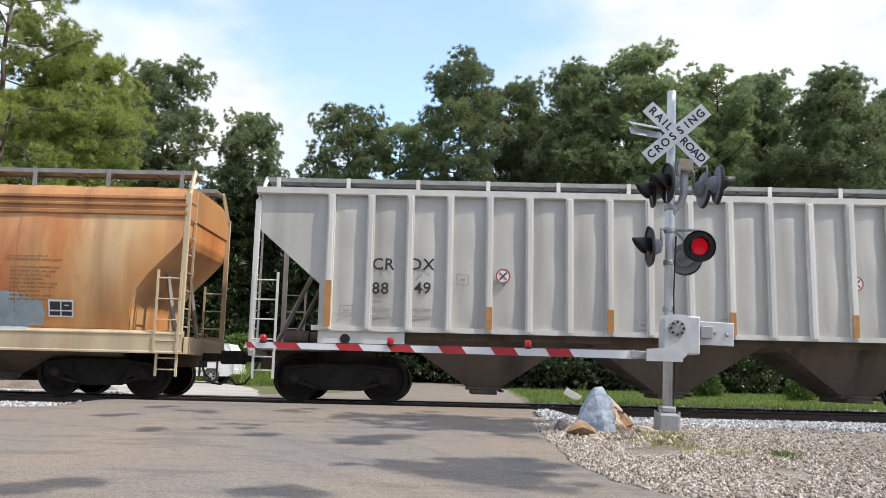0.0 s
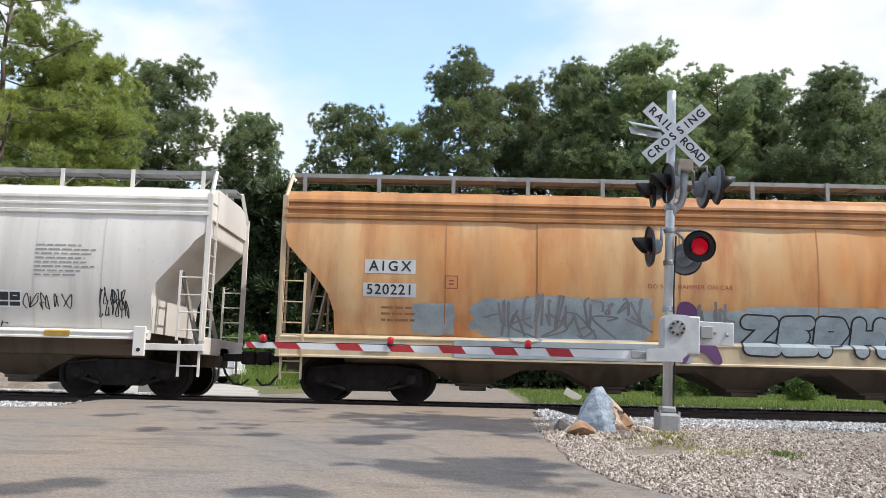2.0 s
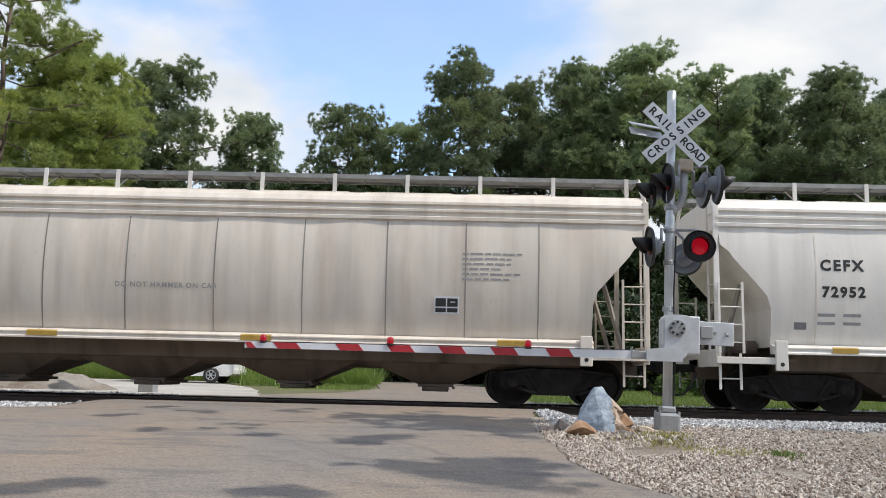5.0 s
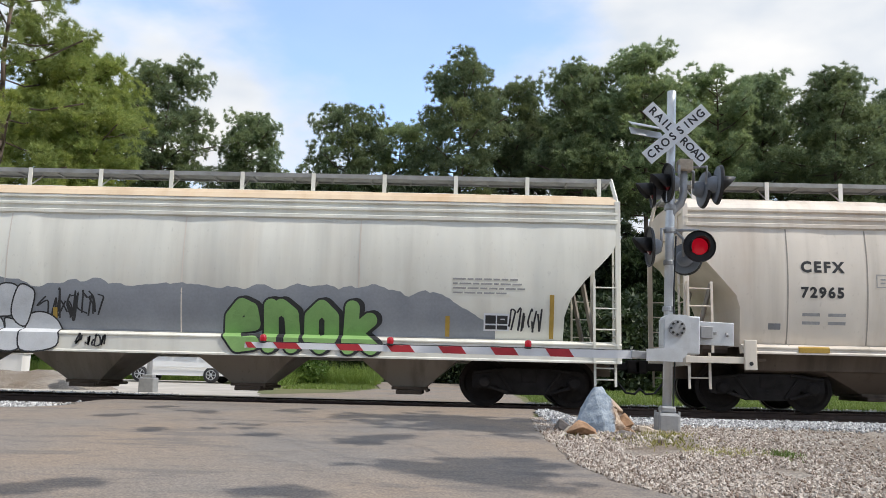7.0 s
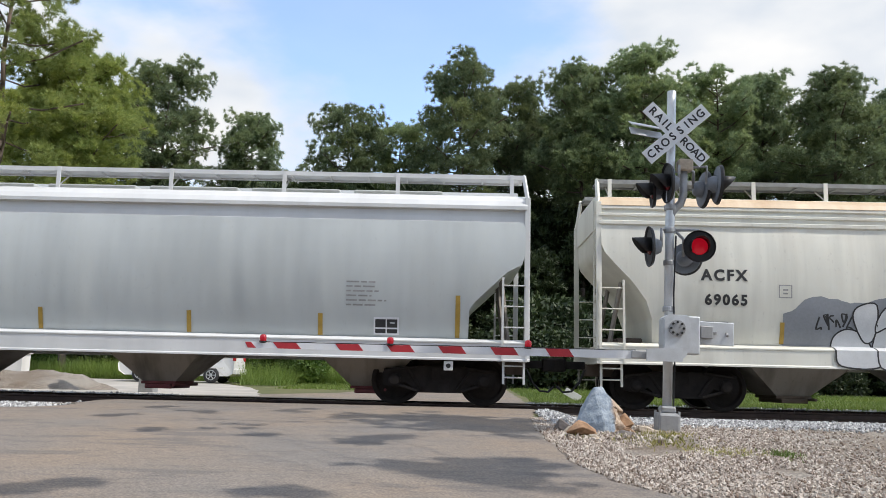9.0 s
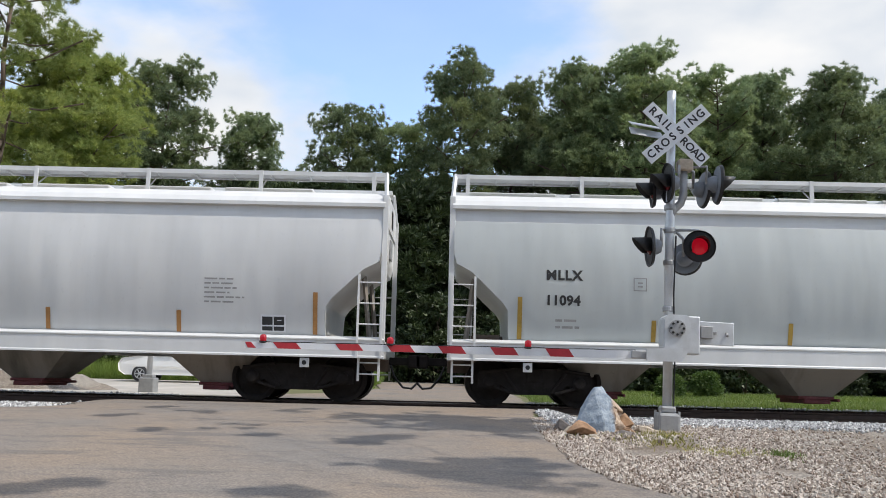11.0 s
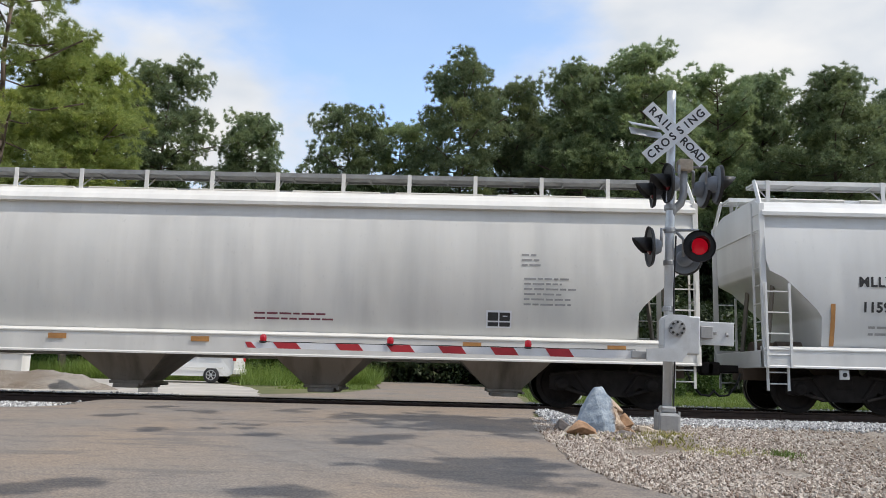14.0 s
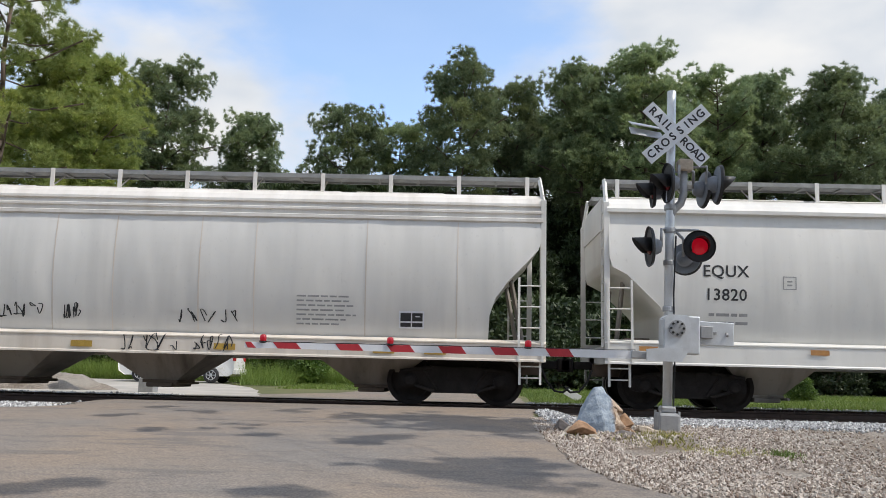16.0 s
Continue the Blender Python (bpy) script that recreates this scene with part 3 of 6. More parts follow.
wedge_rock()
low_rock("iron-stained brown rock among gravel", 1.73, -5.0, (0.25, 0.22, 0.17), "rock_rust", 5, 20, 22)
low_rock("long dark grey stone leaning on the gravel", 1.55, -4.3, (0.1, 0.22, 0.16), "rock_dark", 8, 30)
low_rock("pale buff rock beside the signal base", 2.70, -4.4, (0.22, 0.2, 0.13), "rock_pale", 12, 0, 20)
low_rock("dark grey rock in front of the boulder", 2.38, -4.75, (0.2, 0.18, 0.08), "rock_dark", 15, 40)
low_rock("brown broken rock behind the boulder", 2.48, -4.05, (0.22, 0.2, 0.2), "rock_rust", 17, 40, 22)
low_rock("small pale rock in the gravel", 1.86, -5.35, (0.07, 0.1, 0.06), "rock_pale", 19, 40)
low_rock("brown broken stone in the gravel", 2.46, -4.5, (0.12, 0.12, 0.1), "rock_rust", 27, 10)
low_rock("pale broken stone under the boulder", 1.62, -4.65, (0.13, 0.13, 0.1), "rock_pale", 31, 70)


# ---- hopper cars ----
ROUND = [(1.26 + 0.13 * i, 1.60 - 0.105 * (1.26 + 0.13 * i - 2.78) ** 2) for i in range(19)]
FLAT = [(1.42, 1.50), (2.0, 1.50), (3.0, 1.50), (4.0, 1.50), (4.12, 1.50)]


def width_at(prof, z):
    return smooth_step(z, prof)


def inset_at(table, z):
    """How far the side sheet stands in from the end of the car at height z."""
    return smooth_step(z, table)


def dent(x, side, z, seed):
    """Oil-canning of the side sheet: soft upright creases."""
    return 0.02 * noise.noise((x * 0.9 + seed, side, z * 0.3)) + 0.035 * noise.noise((x * 2.3 + seed * 3, side, z * 0.45)) * noise.noise((x * 0.5, seed, z * 0.5))


def car_body(spec, car):
    L, prof, cut = spec["L"], spec["prof"], spec["cut"]
    z0, z1 = prof[0][0], prof[-1][0]
    zs = [z0 + (z1 - z0) * i / 26 for i in range(27)]
    zs = sorted(set([round(z, 3) for z in zs] + [c[0] for c in cut if z0 < c[0] < z1]))
    cols = 110
    vs, fs = [], []
    rng = random.Random(spec["seed"])
    for side in (-1, 1):
        k0 = len(vs)
        for z in zs:
            a = L / 2 - inset_at(cut, z)
            for i in range(cols + 1):
                x = -a + 2 * a * i / cols
                d = dent(x, side, z, spec["seed"]) if spec["prof"] is ROUND else 0
                vs.append((x, side * (width_at(prof, z) + d), z))
        n = cols + 1
        for j in range(len(zs) - 1):
            for i in range(cols):
                q = (k0 + j * n + i, k0 + j * n + i + 1, k0 + (j + 1) * n + i + 1, k0 + (j + 1) * n + i)
                fs.append(q if side < 0 else q[::-1])
    for e in (-1, 1):                       # end and slope sheets
        k0 = len(vs)
        for z in zs:
            a, w = L / 2 - inset_at(cut, z), width_at(prof, z)
            for i in range(9):
                vs.append((e * a, -w + 2 * w * i / 8, z))
        for j in range(len(zs) - 1):
            for i in range(8):
                q = (k0 + j * 9 + i, k0 + j * 9 + i + 1, k0 + (j + 1) * 9 + i + 1, k0 + (j + 1) * 9 + i)
                fs.append(q if e > 0 else q[::-1])
    return raw("body", vs, fs, spec["paint"], car, "", True)


def profile_run(name, x0, x1, prof, material, car, label="", smooth=False):
    """A long piece with the same section (y, z) from end to end, closed at both ends."""
    n = len(prof)
    vs = [(x0, y, z) for y, z in prof] + [(x1, y, z) for y, z in prof]
    fs = [(i, (i + 1) % n, n + (i + 1) % n, n + i) for i in range(n)] + [tuple(range(n))[::-1], tuple(range(n, 2 * n))]
    return raw(name, vs, fs, material, car, label, smooth)


def on_side(spec, vs, fs, x, z, material, car, name, off=0.006, label="", fine=False):
    """Lay a flat piece of lettering or paint onto the curve of the near side sheet."""
    bm = bmesh.new()
    bv = [bm.verts.new((x + v[0], 0, z + v[1])) for v in vs]
    for f in fs:
        if len(set(f)) > 2:
            try:
                bm.faces.new([bv[i] for i in f])
            except ValueError:
                pass
    sill = spec.get("sill")
    cuts = [sill[1] - 0.05, sill[1], sill[1] + 0.03] if sill else []
    if fine:
        cuts += [0.12 * k for k in range(5, 36)]
    zz = [v.co.z for v in bm.verts]
    for c in cuts:
        if min(zz) + 1e-4 < c < max(zz) - 1e-4:
            bmesh.ops.bisect_plane(bm, geom=bm.verts[:] + bm.edges[:] + bm.faces[:], dist=1e-5, plane_co=(0, 0, c), plane_no=(0, 0, 1))
    if fine:
        xx = [v.co.x for v in bm.verts]
        for k in range(math.ceil(min(xx) / 0.3), math.ceil(max(xx) / 0.3)):
            bmesh.ops.bisect_plane(bm, geom=bm.verts[:] + bm.edges[:] + bm.faces[:], dist=1e-5, plane_co=(0.3 * k, 0, 0), plane_no=(1, 0, 0))
    for v in bm.verts:
        x1, z1 = v.co.x, v.co.z
        w = width_at(spec["prof"], z1) + (dent(x1, -1, z1, spec["seed"]) if spec["prof"] is ROUND else 0)
        if sill and z1 < sill[1] + 0.03:    # over the ledge and face of the sill
            w = smooth_step(z1, [(sill[1] - 0.05, 1.60), (sill[1], 1.50), (sill[1] + 0.03, w)])
        v.co.y = -w - off
    for f in bm.faces:
        f.normal_update()
        if f.normal.y > 0:
            f.normal_flip()
    return part(name, bm, material, car, label)


def stencil(spec, car, text, x, z, h, material="ink", spacing=1.15, fatten=0.0, off=0.006, name="lettering", shear=0.0, label=""):
    vs, fs = words(text, h, 0, fatten, spacing, shear)
    return on_side(spec, vs, fs, x, z, material, car, name, off, label, h > 0.4)


STROKES = {
    "H": [[(0, 0), (0.05, 1)], [(0.9, 0), (0.95, 1)], [(0.05, 0.5), (0.9, 0.5)]], "I": [[(0.25, 0), (0.3, 0.9)]],
    "M": [[(0, 0), (0.15, 1), (0.5, 0.35), (0.9, 1), (1, 0)]], "S": [[(1, 0.9), (0.5, 1), (0.08, 0.76), (0.5, 0.52), (0.95, 0.28), (0.5, 0), (0, 0.1)]],
    "Z": [[(0, 1), (1, 0.96), (0, 0.03), (1, 0)]], "E": [[(1, 1), (0.1, 0.97), (0, 0), (1, 0.03)], [(0.05, 0.5), (0.8, 0.5)]],
    "P": [[(0, 0), (0.05, 1), (0.75, 0.97), (0.9, 0.7), (0.7, 0.45), (0.05, 0.42)]],
    "e": [[(0.15, 0.48), (0.9, 0.55), (0.8, 0.9), (0.45, 1), (0.08, 0.7), (0.05, 0.3), (0.4, 0), (0.95, 0.05)]],
    "n": [[(0.05, 0), (0.05, 1)], [(0.05, 0.8), (0.45, 1), (0.85, 0.8), (0.95, 0)]],
    "o": [[(0.5, 1), (0.1, 0.75), (0.08, 0.25), (0.5, 0), (0.9, 0.25), (0.9, 0.75), (0.5, 1)]],
    "k": [[(0.05, 0), (0.15, 1)], [(0.85, 0.7), (0.2, 0.35), (0.95, 0.0)]]}


def bubble(spec, car, text, x0, x1, z0, z1, fill, line, fat, rim, shade=(0.0, 0.0)):
    """Fat sprayed letters from round-ended strokes: a dark layer, then the filling."""
    n = len(text)
    gap = fat * 0.97
    share = [0.32 if ch == "I" else 1.0 for ch in text]
    unit = (x1 - x0 - gap * n) / sum(share)
    k = 0
    for mt, half, off, dx, dz in ((line, fat / 2 + rim, 0.010, 0, 0), (line, fat / 2 + rim * 0.8, 0.009, *shade), (fill, fat / 2, 0.016, 0, 0)):
        for i, ch in enumerate(text):
            vs, fs = [], []
            cell = unit * share[i]
            lx = x0 + unit * sum(share[:i]) + gap * i + gap / 2 + dx
            for stroke in STROKES[ch]:
                pts = [Vector((lx + px * cell, z0 + fat / 2 + pz * (z1 - z0 - fat) + dz)) for px, pz in stroke]
                for a, b in zip(pts, pts[1:]):
                    d = (b - a).normalized()
                    q = Vector((-d.y, d.x))
                    m = len(vs)
                    for j in range(9):
                        t = math.pi * j / 8
                        vs.append(tuple(b + (q * math.cos(t) + d * math.sin(t)) * half))
                    for j in range(9):
                        t = math.pi * j / 8
                        vs.append(tuple(a - (q * math.cos(t) + d * math.sin(t)) * half))
                    k += 1
                    on_side(spec, vs, [tuple(range(m, m + 18))[::-1]], 0, 0, mt, car, "graffiti", off + 0.00012 * k, "", True)
                    vs, fs = [], []


def rounded(pts, closed=True, steps=5, soft=0.5):
    """A smooth line through a few knots."""
    n, out = len(pts), []
    for i in range(n if closed else n - 1):
        if closed:
            p0, p1, p2, p3 = pts[i - 1], pts[i], pts[(i + 1) % n], pts[(i + 2) % n]
        else:
            p0, p1, p2, p3 = pts[max(i - 1, 0)], pts[i], pts[i + 1], pts[min(i + 2, n - 1)]
        for j in range(steps):
            t = j / steps
            h1, h2, h3 = t * t * (3 - 2 * t), t * (1 - t) ** 2, t * t * (t - 1)
            out.append(tuple(p1[k] * (1 - h1) + p2[k] * h1 + soft * (h2 * (p2[k] - p0[k]) + h3 * (p3[k] - p1[k])) for k in (0, 1)))
    return out if closed else out + [tuple(pts[-1])]


def line_strip(pts, thick, closed):
    vs, n = [], len(pts)
    for i, p in enumerate(pts):
        q, r = (pts[i - 1], pts[(i + 1) % n]) if closed else (pts[max(i - 1, 0)], pts[min(i + 1, n - 1)])
        d = Vector((r[0] - q[0], r[1] - q[1]))
        d = d.normalized() if d.length > 0 else Vector((1, 0))
        vs += [(p[0] - d.y * thick / 2, p[1] + d.x * thick / 2), (p[0] + d.y * thick / 2, p[1] - d.x * thick / 2)]
    m = 2 * n
    return vs, [(2 * i, 2 * i + 1, (2 * i + 3) % m, (2 * i + 2) % m) for i in range(n if closed else n - 1)]


def piece(spec, car, shapes, x, z, unit, fill, line, thick, shade=None):
    """A sprayed piece: rounded letter shapes with their outline and, behind them, a dark drop shade."""
    for i, pts in enumerate(shapes):
        out = rounded([(x + px * unit, z + pz * unit) for px, pz in pts])
        if shade:
            for k in (1, 2, 3, 4):
                moved = [(a + shade[0] * k / 4, b + shade[1] * k / 4) for a, b in out]
                on_side(spec, moved, [tuple(range(len(out)))], 0, 0, line, car, "graffiti_shade", 0.0075 + 0.0003 * (i * 4 + k) / 4, "", True)
        on_side(spec, out, [tuple(range(len(out)))], 0, 0, fill, car, "graffiti", 0.010 + 0.0015 * i, "", True)
        vs, fs = line_strip(out, thick, True)
        on_side(spec, vs, fs, 0, 0, line, car, "graffiti_outline", 0.0108 + 0.0015 * i)


def rect(w, h):
    return [(-w / 2, -h / 2), (w / 2, -h / 2), (w / 2, h / 2), (-w / 2, h / 2)], [(0, 1, 2, 3)]


def patch(spec, car, x, z, w, h, material, name="patch", off=0.004, label=""):
    vs, fs = rect(w, h)
    return on_side(spec, vs, fs, x, z, material, car, name, off, label, h > 0.3 or w > 0.6)


def blob(spec, car, x, z, w, h, material, seed, name="spray_patch", off=0.004, rag=0.25, label=""):
    """A sprayed patch with an uneven edge."""
    n = 40
    vs = []
    for i in range(n):
        a = 2 * math.pi * i / n
        c, s = math.cos(a), math.sin(a)
        k = 1 / max(abs(c), abs(s)) ** 0.75 * (1 + rag * noise.noise((c * 2.2 + seed, s * 2.2, seed)))
        vs.append((c * k * w / 2, s * k * h / 2))
    return on_side(spec, vs, [tuple(range(n))], x, z, material, car, name, off, label, True)


def scribble(spec, car, x, z, w, h, material, seed, loops=7, thick=0.025, off=0.008, name="spray_line"):
    """A sprayed tag: letter-like loops, each of its own bent line."""
    rng = random.Random(seed)
    cell = w / loops
    for g in range(loops):
        knots = [Vector((rng.uniform(-0.1, 1.1), rng.choice((0.0, 0.15, 0.5, 0.85, 1.0)) + rng.uniform(-0.08, 0.08))) for _ in range(rng.choice((4, 5, 6)))]
        pts = []
        for i in range(len(knots) - 1):
            p0, p1, p2, p3 = knots[max(i - 1, 0)], knots[i], knots[i + 1], knots[min(i + 2, len(knots) - 1)]
            for j in range(7):
                t = j / 7
                q = 0.5 * (2 * p1 + (p2 - p0) * t + (2 * p0 - 5 * p1 + 4 * p2 - p3) * t * t + (3 * p1 - p0 - 3 * p2 + p3) * t ** 3)
                pts.append((-w / 2 + (g + q.x) * cell, (q.y - 0.5) * h))
        vs, n = [], len(pts) - 1
        for i, p in enumerate(pts):
            q, r = pts[max(i - 1, 0)], pts[min(i + 1, n)]
            d = Vector((r[0] - q[0], r[1] - q[1]))
            d = d.normalized() if d.length > 0 else Vector((1, 0))
            k = thick * (0.6 + 0.4 * abs(d.y))
            vs += [(p[0] - d.y * k / 2, p[1] + d.x * k / 2), (p[0] + d.y * k / 2, p[1] - d.x * k / 2)]
        on_side(spec, vs, [(2 * i, 2 * i + 1, 2 * i + 3, 2 * i + 2) for i in range(n)], x, z, material, car, name, off + 0.0002 * g)


def small_print(spec, car, x, z, w, rows, pitch, material="ink_faded", seed=0):
    """Rows of stencilling too small to read, as plain bars."""
    rng = random.Random(seed + int(x * 10))
    for i in range(rows):
        end, at = w * rng.uniform(0.6, 1.0), 0.0
        while at < end - 0.04:              # word-long dashes
            k = min(rng.uniform(0.08, 0.26), end - at)
            patch(spec, car, x - w / 2 + at + k / 2, z - i * pitch, k, pitch * 0.36, material, "bar", 0.006)
            at += k + 0.035


def truck_mesh():
    bm = bmesh.new()
    o = [(-1.12, 0.36), (-1.12, 0.62), (-0.9, 0.70), (-0.62, 0.66), (-0.42, 0.74), (0.42, 0.74), (0.62, 0.66), (0.9, 0.70), (1.12, 0.62), (1.12, 0.36),
         (0.98, 0.33), (0.80, 0.34), (0.66, 0.42), (0.42, 0.22), (-0.42, 0.22), (-0.66, 0.42), (-0.80, 0.34), (-0.98, 0.33)]
    slab(bm, o, -0.07, 0.07)
    for s in (-1, 1):                       # raised rim of the casting
        for a, b in (((s * 1.1, 0.64), (s * 0.45, 0.72)), ((s * 0.8, 0.36), (s * 0.42, 0.25))):
            rod(bm, (a[0], -0.09, a[1]), (b[0], -0.09, b[1]), 0.035, 6)
        turned(bm, [(0.13, -0.02), (0.13, 0.05), (0.09, 0.09), (0.02, 0.1)], 14, Matrix.Translation((s * 0.889, -0.06, 0.46)) @ pose(0, 0, 0, 90))
        rod(bm, (s * 0.62, -0.085, 0.66), (s * 0.34, -0.085, 0.27), 0.03, 6)
    return bm


def wheel_mesh():
    bm = bmesh.new()
    for s in (-1, 1):
        m = Matrix.Translation((0, s * 0.76, 0)) @ pose(0, 0, 0, 90 * s)
        turned(bm, [(0.08, 0.11), (0.13, 0.10), (0.15, 0.04), (0.30, 0.0), (0.37, 0.02), (0.39, 0.062), (0.436, 0.0652), (0.45, 0.066), (0.457, 0.05),
                    (0.457, -0.05), (0.484, -0.056), (0.48, -0.075), (0.40, -0.078), (0.36, -0.03), (0.16, -0.03), (0.1, -0.08)], 28, m)
        for k in range(4):
            a = k * math.pi / 2 + 0.4
            turned(bm, [(0.026, 0), (0.026, 0.012)], 6, m @ Matrix.Translation((0.105 * math.cos(a), 0.105 * math.sin(a), 0.1)))
    rod(bm, (0, -0.98, 0), (0, 0.98, 0), 0.075, 12)
    bm.normal_update()
    return bm


TRUCK = {}
WHEELS = []


def add_truck(car, x):
    tr = part("truck", box(bmesh.new(), -0.17, 0.17, -1.08, 1.08, 0.45, 0.74, 0.03), "truck", car, "dark grimy cast steel truck")
    tr.location = (x, 0, 0)
    for y in (-1.0, 1.0):
        if "frame" not in TRUCK:
            f = part("side_frame", truck_mesh(), "truck", tr)
            TRUCK["frame"] = f.data
        else:
            f = new("side_frame", TRUCK["frame"])
            f.parent = tr
        f.matrix_basis = pose(0, y, 0, 0, 0, 0 if y < 0 else 180)
        for k in (-0.2, 0, 0.2):
            if "spring" not in TRUCK:
                bm = bmesh.new()
                pipe(bm, [(0.05 * math.cos(a * 0.9), 0.05 * math.sin(a * 0.9), 0.26 + 0.2 * a / 24) for a in range(25)], 0.013, 5)
                s = part("spring", bm, "truck", tr)
                TRUCK["spring"] = s.data
            else:
                s = new("spring", TRUCK["spring"])
                s.parent = tr
            s.location = (k, y * 1.02, 0)
    for dx in (-0.889, 0.889):
        if "wheels" not in TRUCK:
            w = part("wheelset", wheel_mesh(), ["wheel", "tread"], tr)
            for p in w.data.polygons:
                c = Vector(p.center)
                if 0.438 < math.hypot(c.x, c.z) < 0.47 and abs(p.normal.y) > 0.2:
                    p.material_index = 1
            TRUCK["wheels"] = w.data
        else:
            w = new("wheelset", TRUCK["wheels"])
            w.parent = tr
        w.location = (dx, 0, 0.457)
        WHEELS.append((w, dx))


def ladder(car, x, y, z0, z1, w, rungs, material, name="ladder"):
    bm = bmesh.new()
    for s in (-w / 2, w / 2):
        box(bm, x + s - 0.022, x + s + 0.022, y - 0.02, y + 0.02, z0, z1)
    for i in range(rungs):
        z = z0 + (z1 - z0) * (i + 0.6) / rungs
        rod(bm, (x - w / 2, y, z), (x + w / 2, y, z), 0.014, 6)
    return part(name, bm, material, car)


def bay(car, x, top_w, bottom_w, z0, z1, material, gate):
    """A discharge hopper: four sloping sheets down to a gate."""
    bm = bmesh.new()
    a = [(-top_w / 2, -1.15), (top_w / 2, -1.15), (top_w / 2, 1.15), (-top_w / 2, 1.15)]
    b = [(-bottom_w / 2, -0.55), (bottom_w / 2, -0.55), (bottom_w / 2, 0.55), (-bottom_w / 2, 0.55)]
    va = [bm.verts.new((x + p, q, z1)) for p, q in a]
    vb = [bm.verts.new((x + p, q, z0 + 0.12)) for p, q in b]
    for i in range(4):
        j = (i + 1) % 4
        bm.faces.new((va[i], vb[i], vb[j], va[j]))
    bm.faces.new(vb)
    bm.faces.new(va[::-1])
    h = part("discharge_hopper", bm, material, car)
    bm = bmesh.new()
    box(bm, x - bottom_w / 2 - 0.05, x + bottom_w / 2 + 0.05, -0.62, 0.62, z0 + 0.09, z0 + 0.15, 0.01)
    box(bm, x - bottom_w / 2 + 0.04, x + bottom_w / 2 - 0.04, -0.66, 0.66, z0, z0 + 0.09, 0.02)
    rod(bm, (x + bottom_w / 2 + 0.06, -0.8, z0 + 0.08), (x + bottom_w / 2 + 0.06, 0.8, z0 + 0.08), 0.03, 8)
    part("outlet_gate", bm, gate, h)


def car_ends(spec, car):
    L, trim, cut = spec["L"], spec["trim"], spec["cut"]
    zb = spec["sill"][0] if spec.get("sill") else 0.95
    for e in (-1, 1):
        xe = e * L / 2
        bm = bmesh.new()
        box(bm, min(xe, xe - e * 0.12), max(xe, xe - e * 0.12), -1.5, 1.5, 0.86, 1.2, 0.012)
        part("end_sill", bm, spec["sill_paint"], car)
        bm = bmesh.new()
        box(bm, min(xe - e * 0.12, xe - e * 1.6), max(xe - e * 0.12, xe - e * 1.6), -1.45, 1.45, 0.98, 1.03)
        box(bm, min(xe, xe - e * 2.4), max(xe, xe - e * 2.4), -0.32, 0.32, 0.62, 1.02)
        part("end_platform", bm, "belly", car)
        bm = bmesh.new()                    # coupler with its knuckle
        box(bm, min(xe, xe + e * 0.45), max(xe, xe + e * 0.45), -0.09, 0.09, 0.76, 0.92, 0.015)
        box(bm, min(xe + e * 0.40, xe + e * 0.68), max(xe + e * 0.40, xe + e * 0.68), -0.16, 0.13, 0.70, 0.98, 0.04)
        part("coupler", bm, "truck", car)
        bm = bmesh.new()
        pipe(bm, [(xe + e * 0.05, -0.35, 0.75), (xe + e * 0.15, -0.36, 0.5), (xe + e * 0.32, -0.36, 0.3), (xe + e * 0.5, -0.34, 0.28), (xe + e * 0.62, -0.3, 0.4)], 0.025, 6)
        part("air_hose", bm, "rubber", car)
        for y in (-1.5, 1.5):
            bm = bmesh.new()
            top = spec["top"]
            box(bm, min(xe, xe - e * 0.11), max(xe, xe - e * 0.11), min(y, y * 1.035), max(y, y * 1.035), zb, top - 0.55, 0.008)
            rod(bm, (xe - e * 0.05, y, top - 0.6), (xe - e * 0.10, y * 0.72, top), 0.045, 4)
            part("corner_post", bm, trim, car)
            ladder(car, xe - e * 0.30, y * 1.06, zb, 2.5, 0.46, 4, trim)
            ladder(car, xe - e * 0.30, y * 0.98, 0.42, zb, 0.40, 2, trim, "stirrup_step")
        bm = bmesh.new()                    # ladder up the end sheet
        for y in (-1.42, -1.0):
            box(bm, xe - e * 0.05 - 0.02, xe - e * 0.05 + 0.02, y - 0.02, y + 0.02, 1.1, 4.2)
        for i in range(8):
            z = 1.4 + i * 0.36
            rod(bm, (xe - e * 0.05, -1.42, z), (xe - e * 0.05, -1.0, z), 0.014, 6)
        part("end_ladder", bm, trim, car)
        for y in (-0.75, 0.75):             # struts that carry the slope sheet
            zc = 2.55
            bm = bmesh.new()
            rod(bm, (xe - e * 0.35, y, 1.03), (xe - e * (inset_at(cut, zc) + 0.02), y, zc), 0.05, 4)
            # grime grey that also carries the shade under the slope sheet
            part("slope_strut", bm, "belly_grey", car)
        if spec.get("end_plates") and e > 0:
            for z in (3.05, 3.72):
                part("end_plate", box(bmesh.new(), xe - 0.09, xe - 0.06, 0.15, 0.62, z, z + 0.42, 0.006), "galv", car)
        if e < 0:
            bm = bmesh.new()                # brake cylinder and reservoir on the platform
            rod(bm, (xe + 0.55, -0.7, 1.25), (xe + 1.05, -0.7, 1.25), 0.16, 14)
            part("brake_cylinder", bm, "belly", car)
            part("air_reservoir", rod(bmesh.new(), (xe + 0.5, 0.6, 1.25), (xe + 1.2, 0.6, 1.25), 0.2, 14), "belly", car)


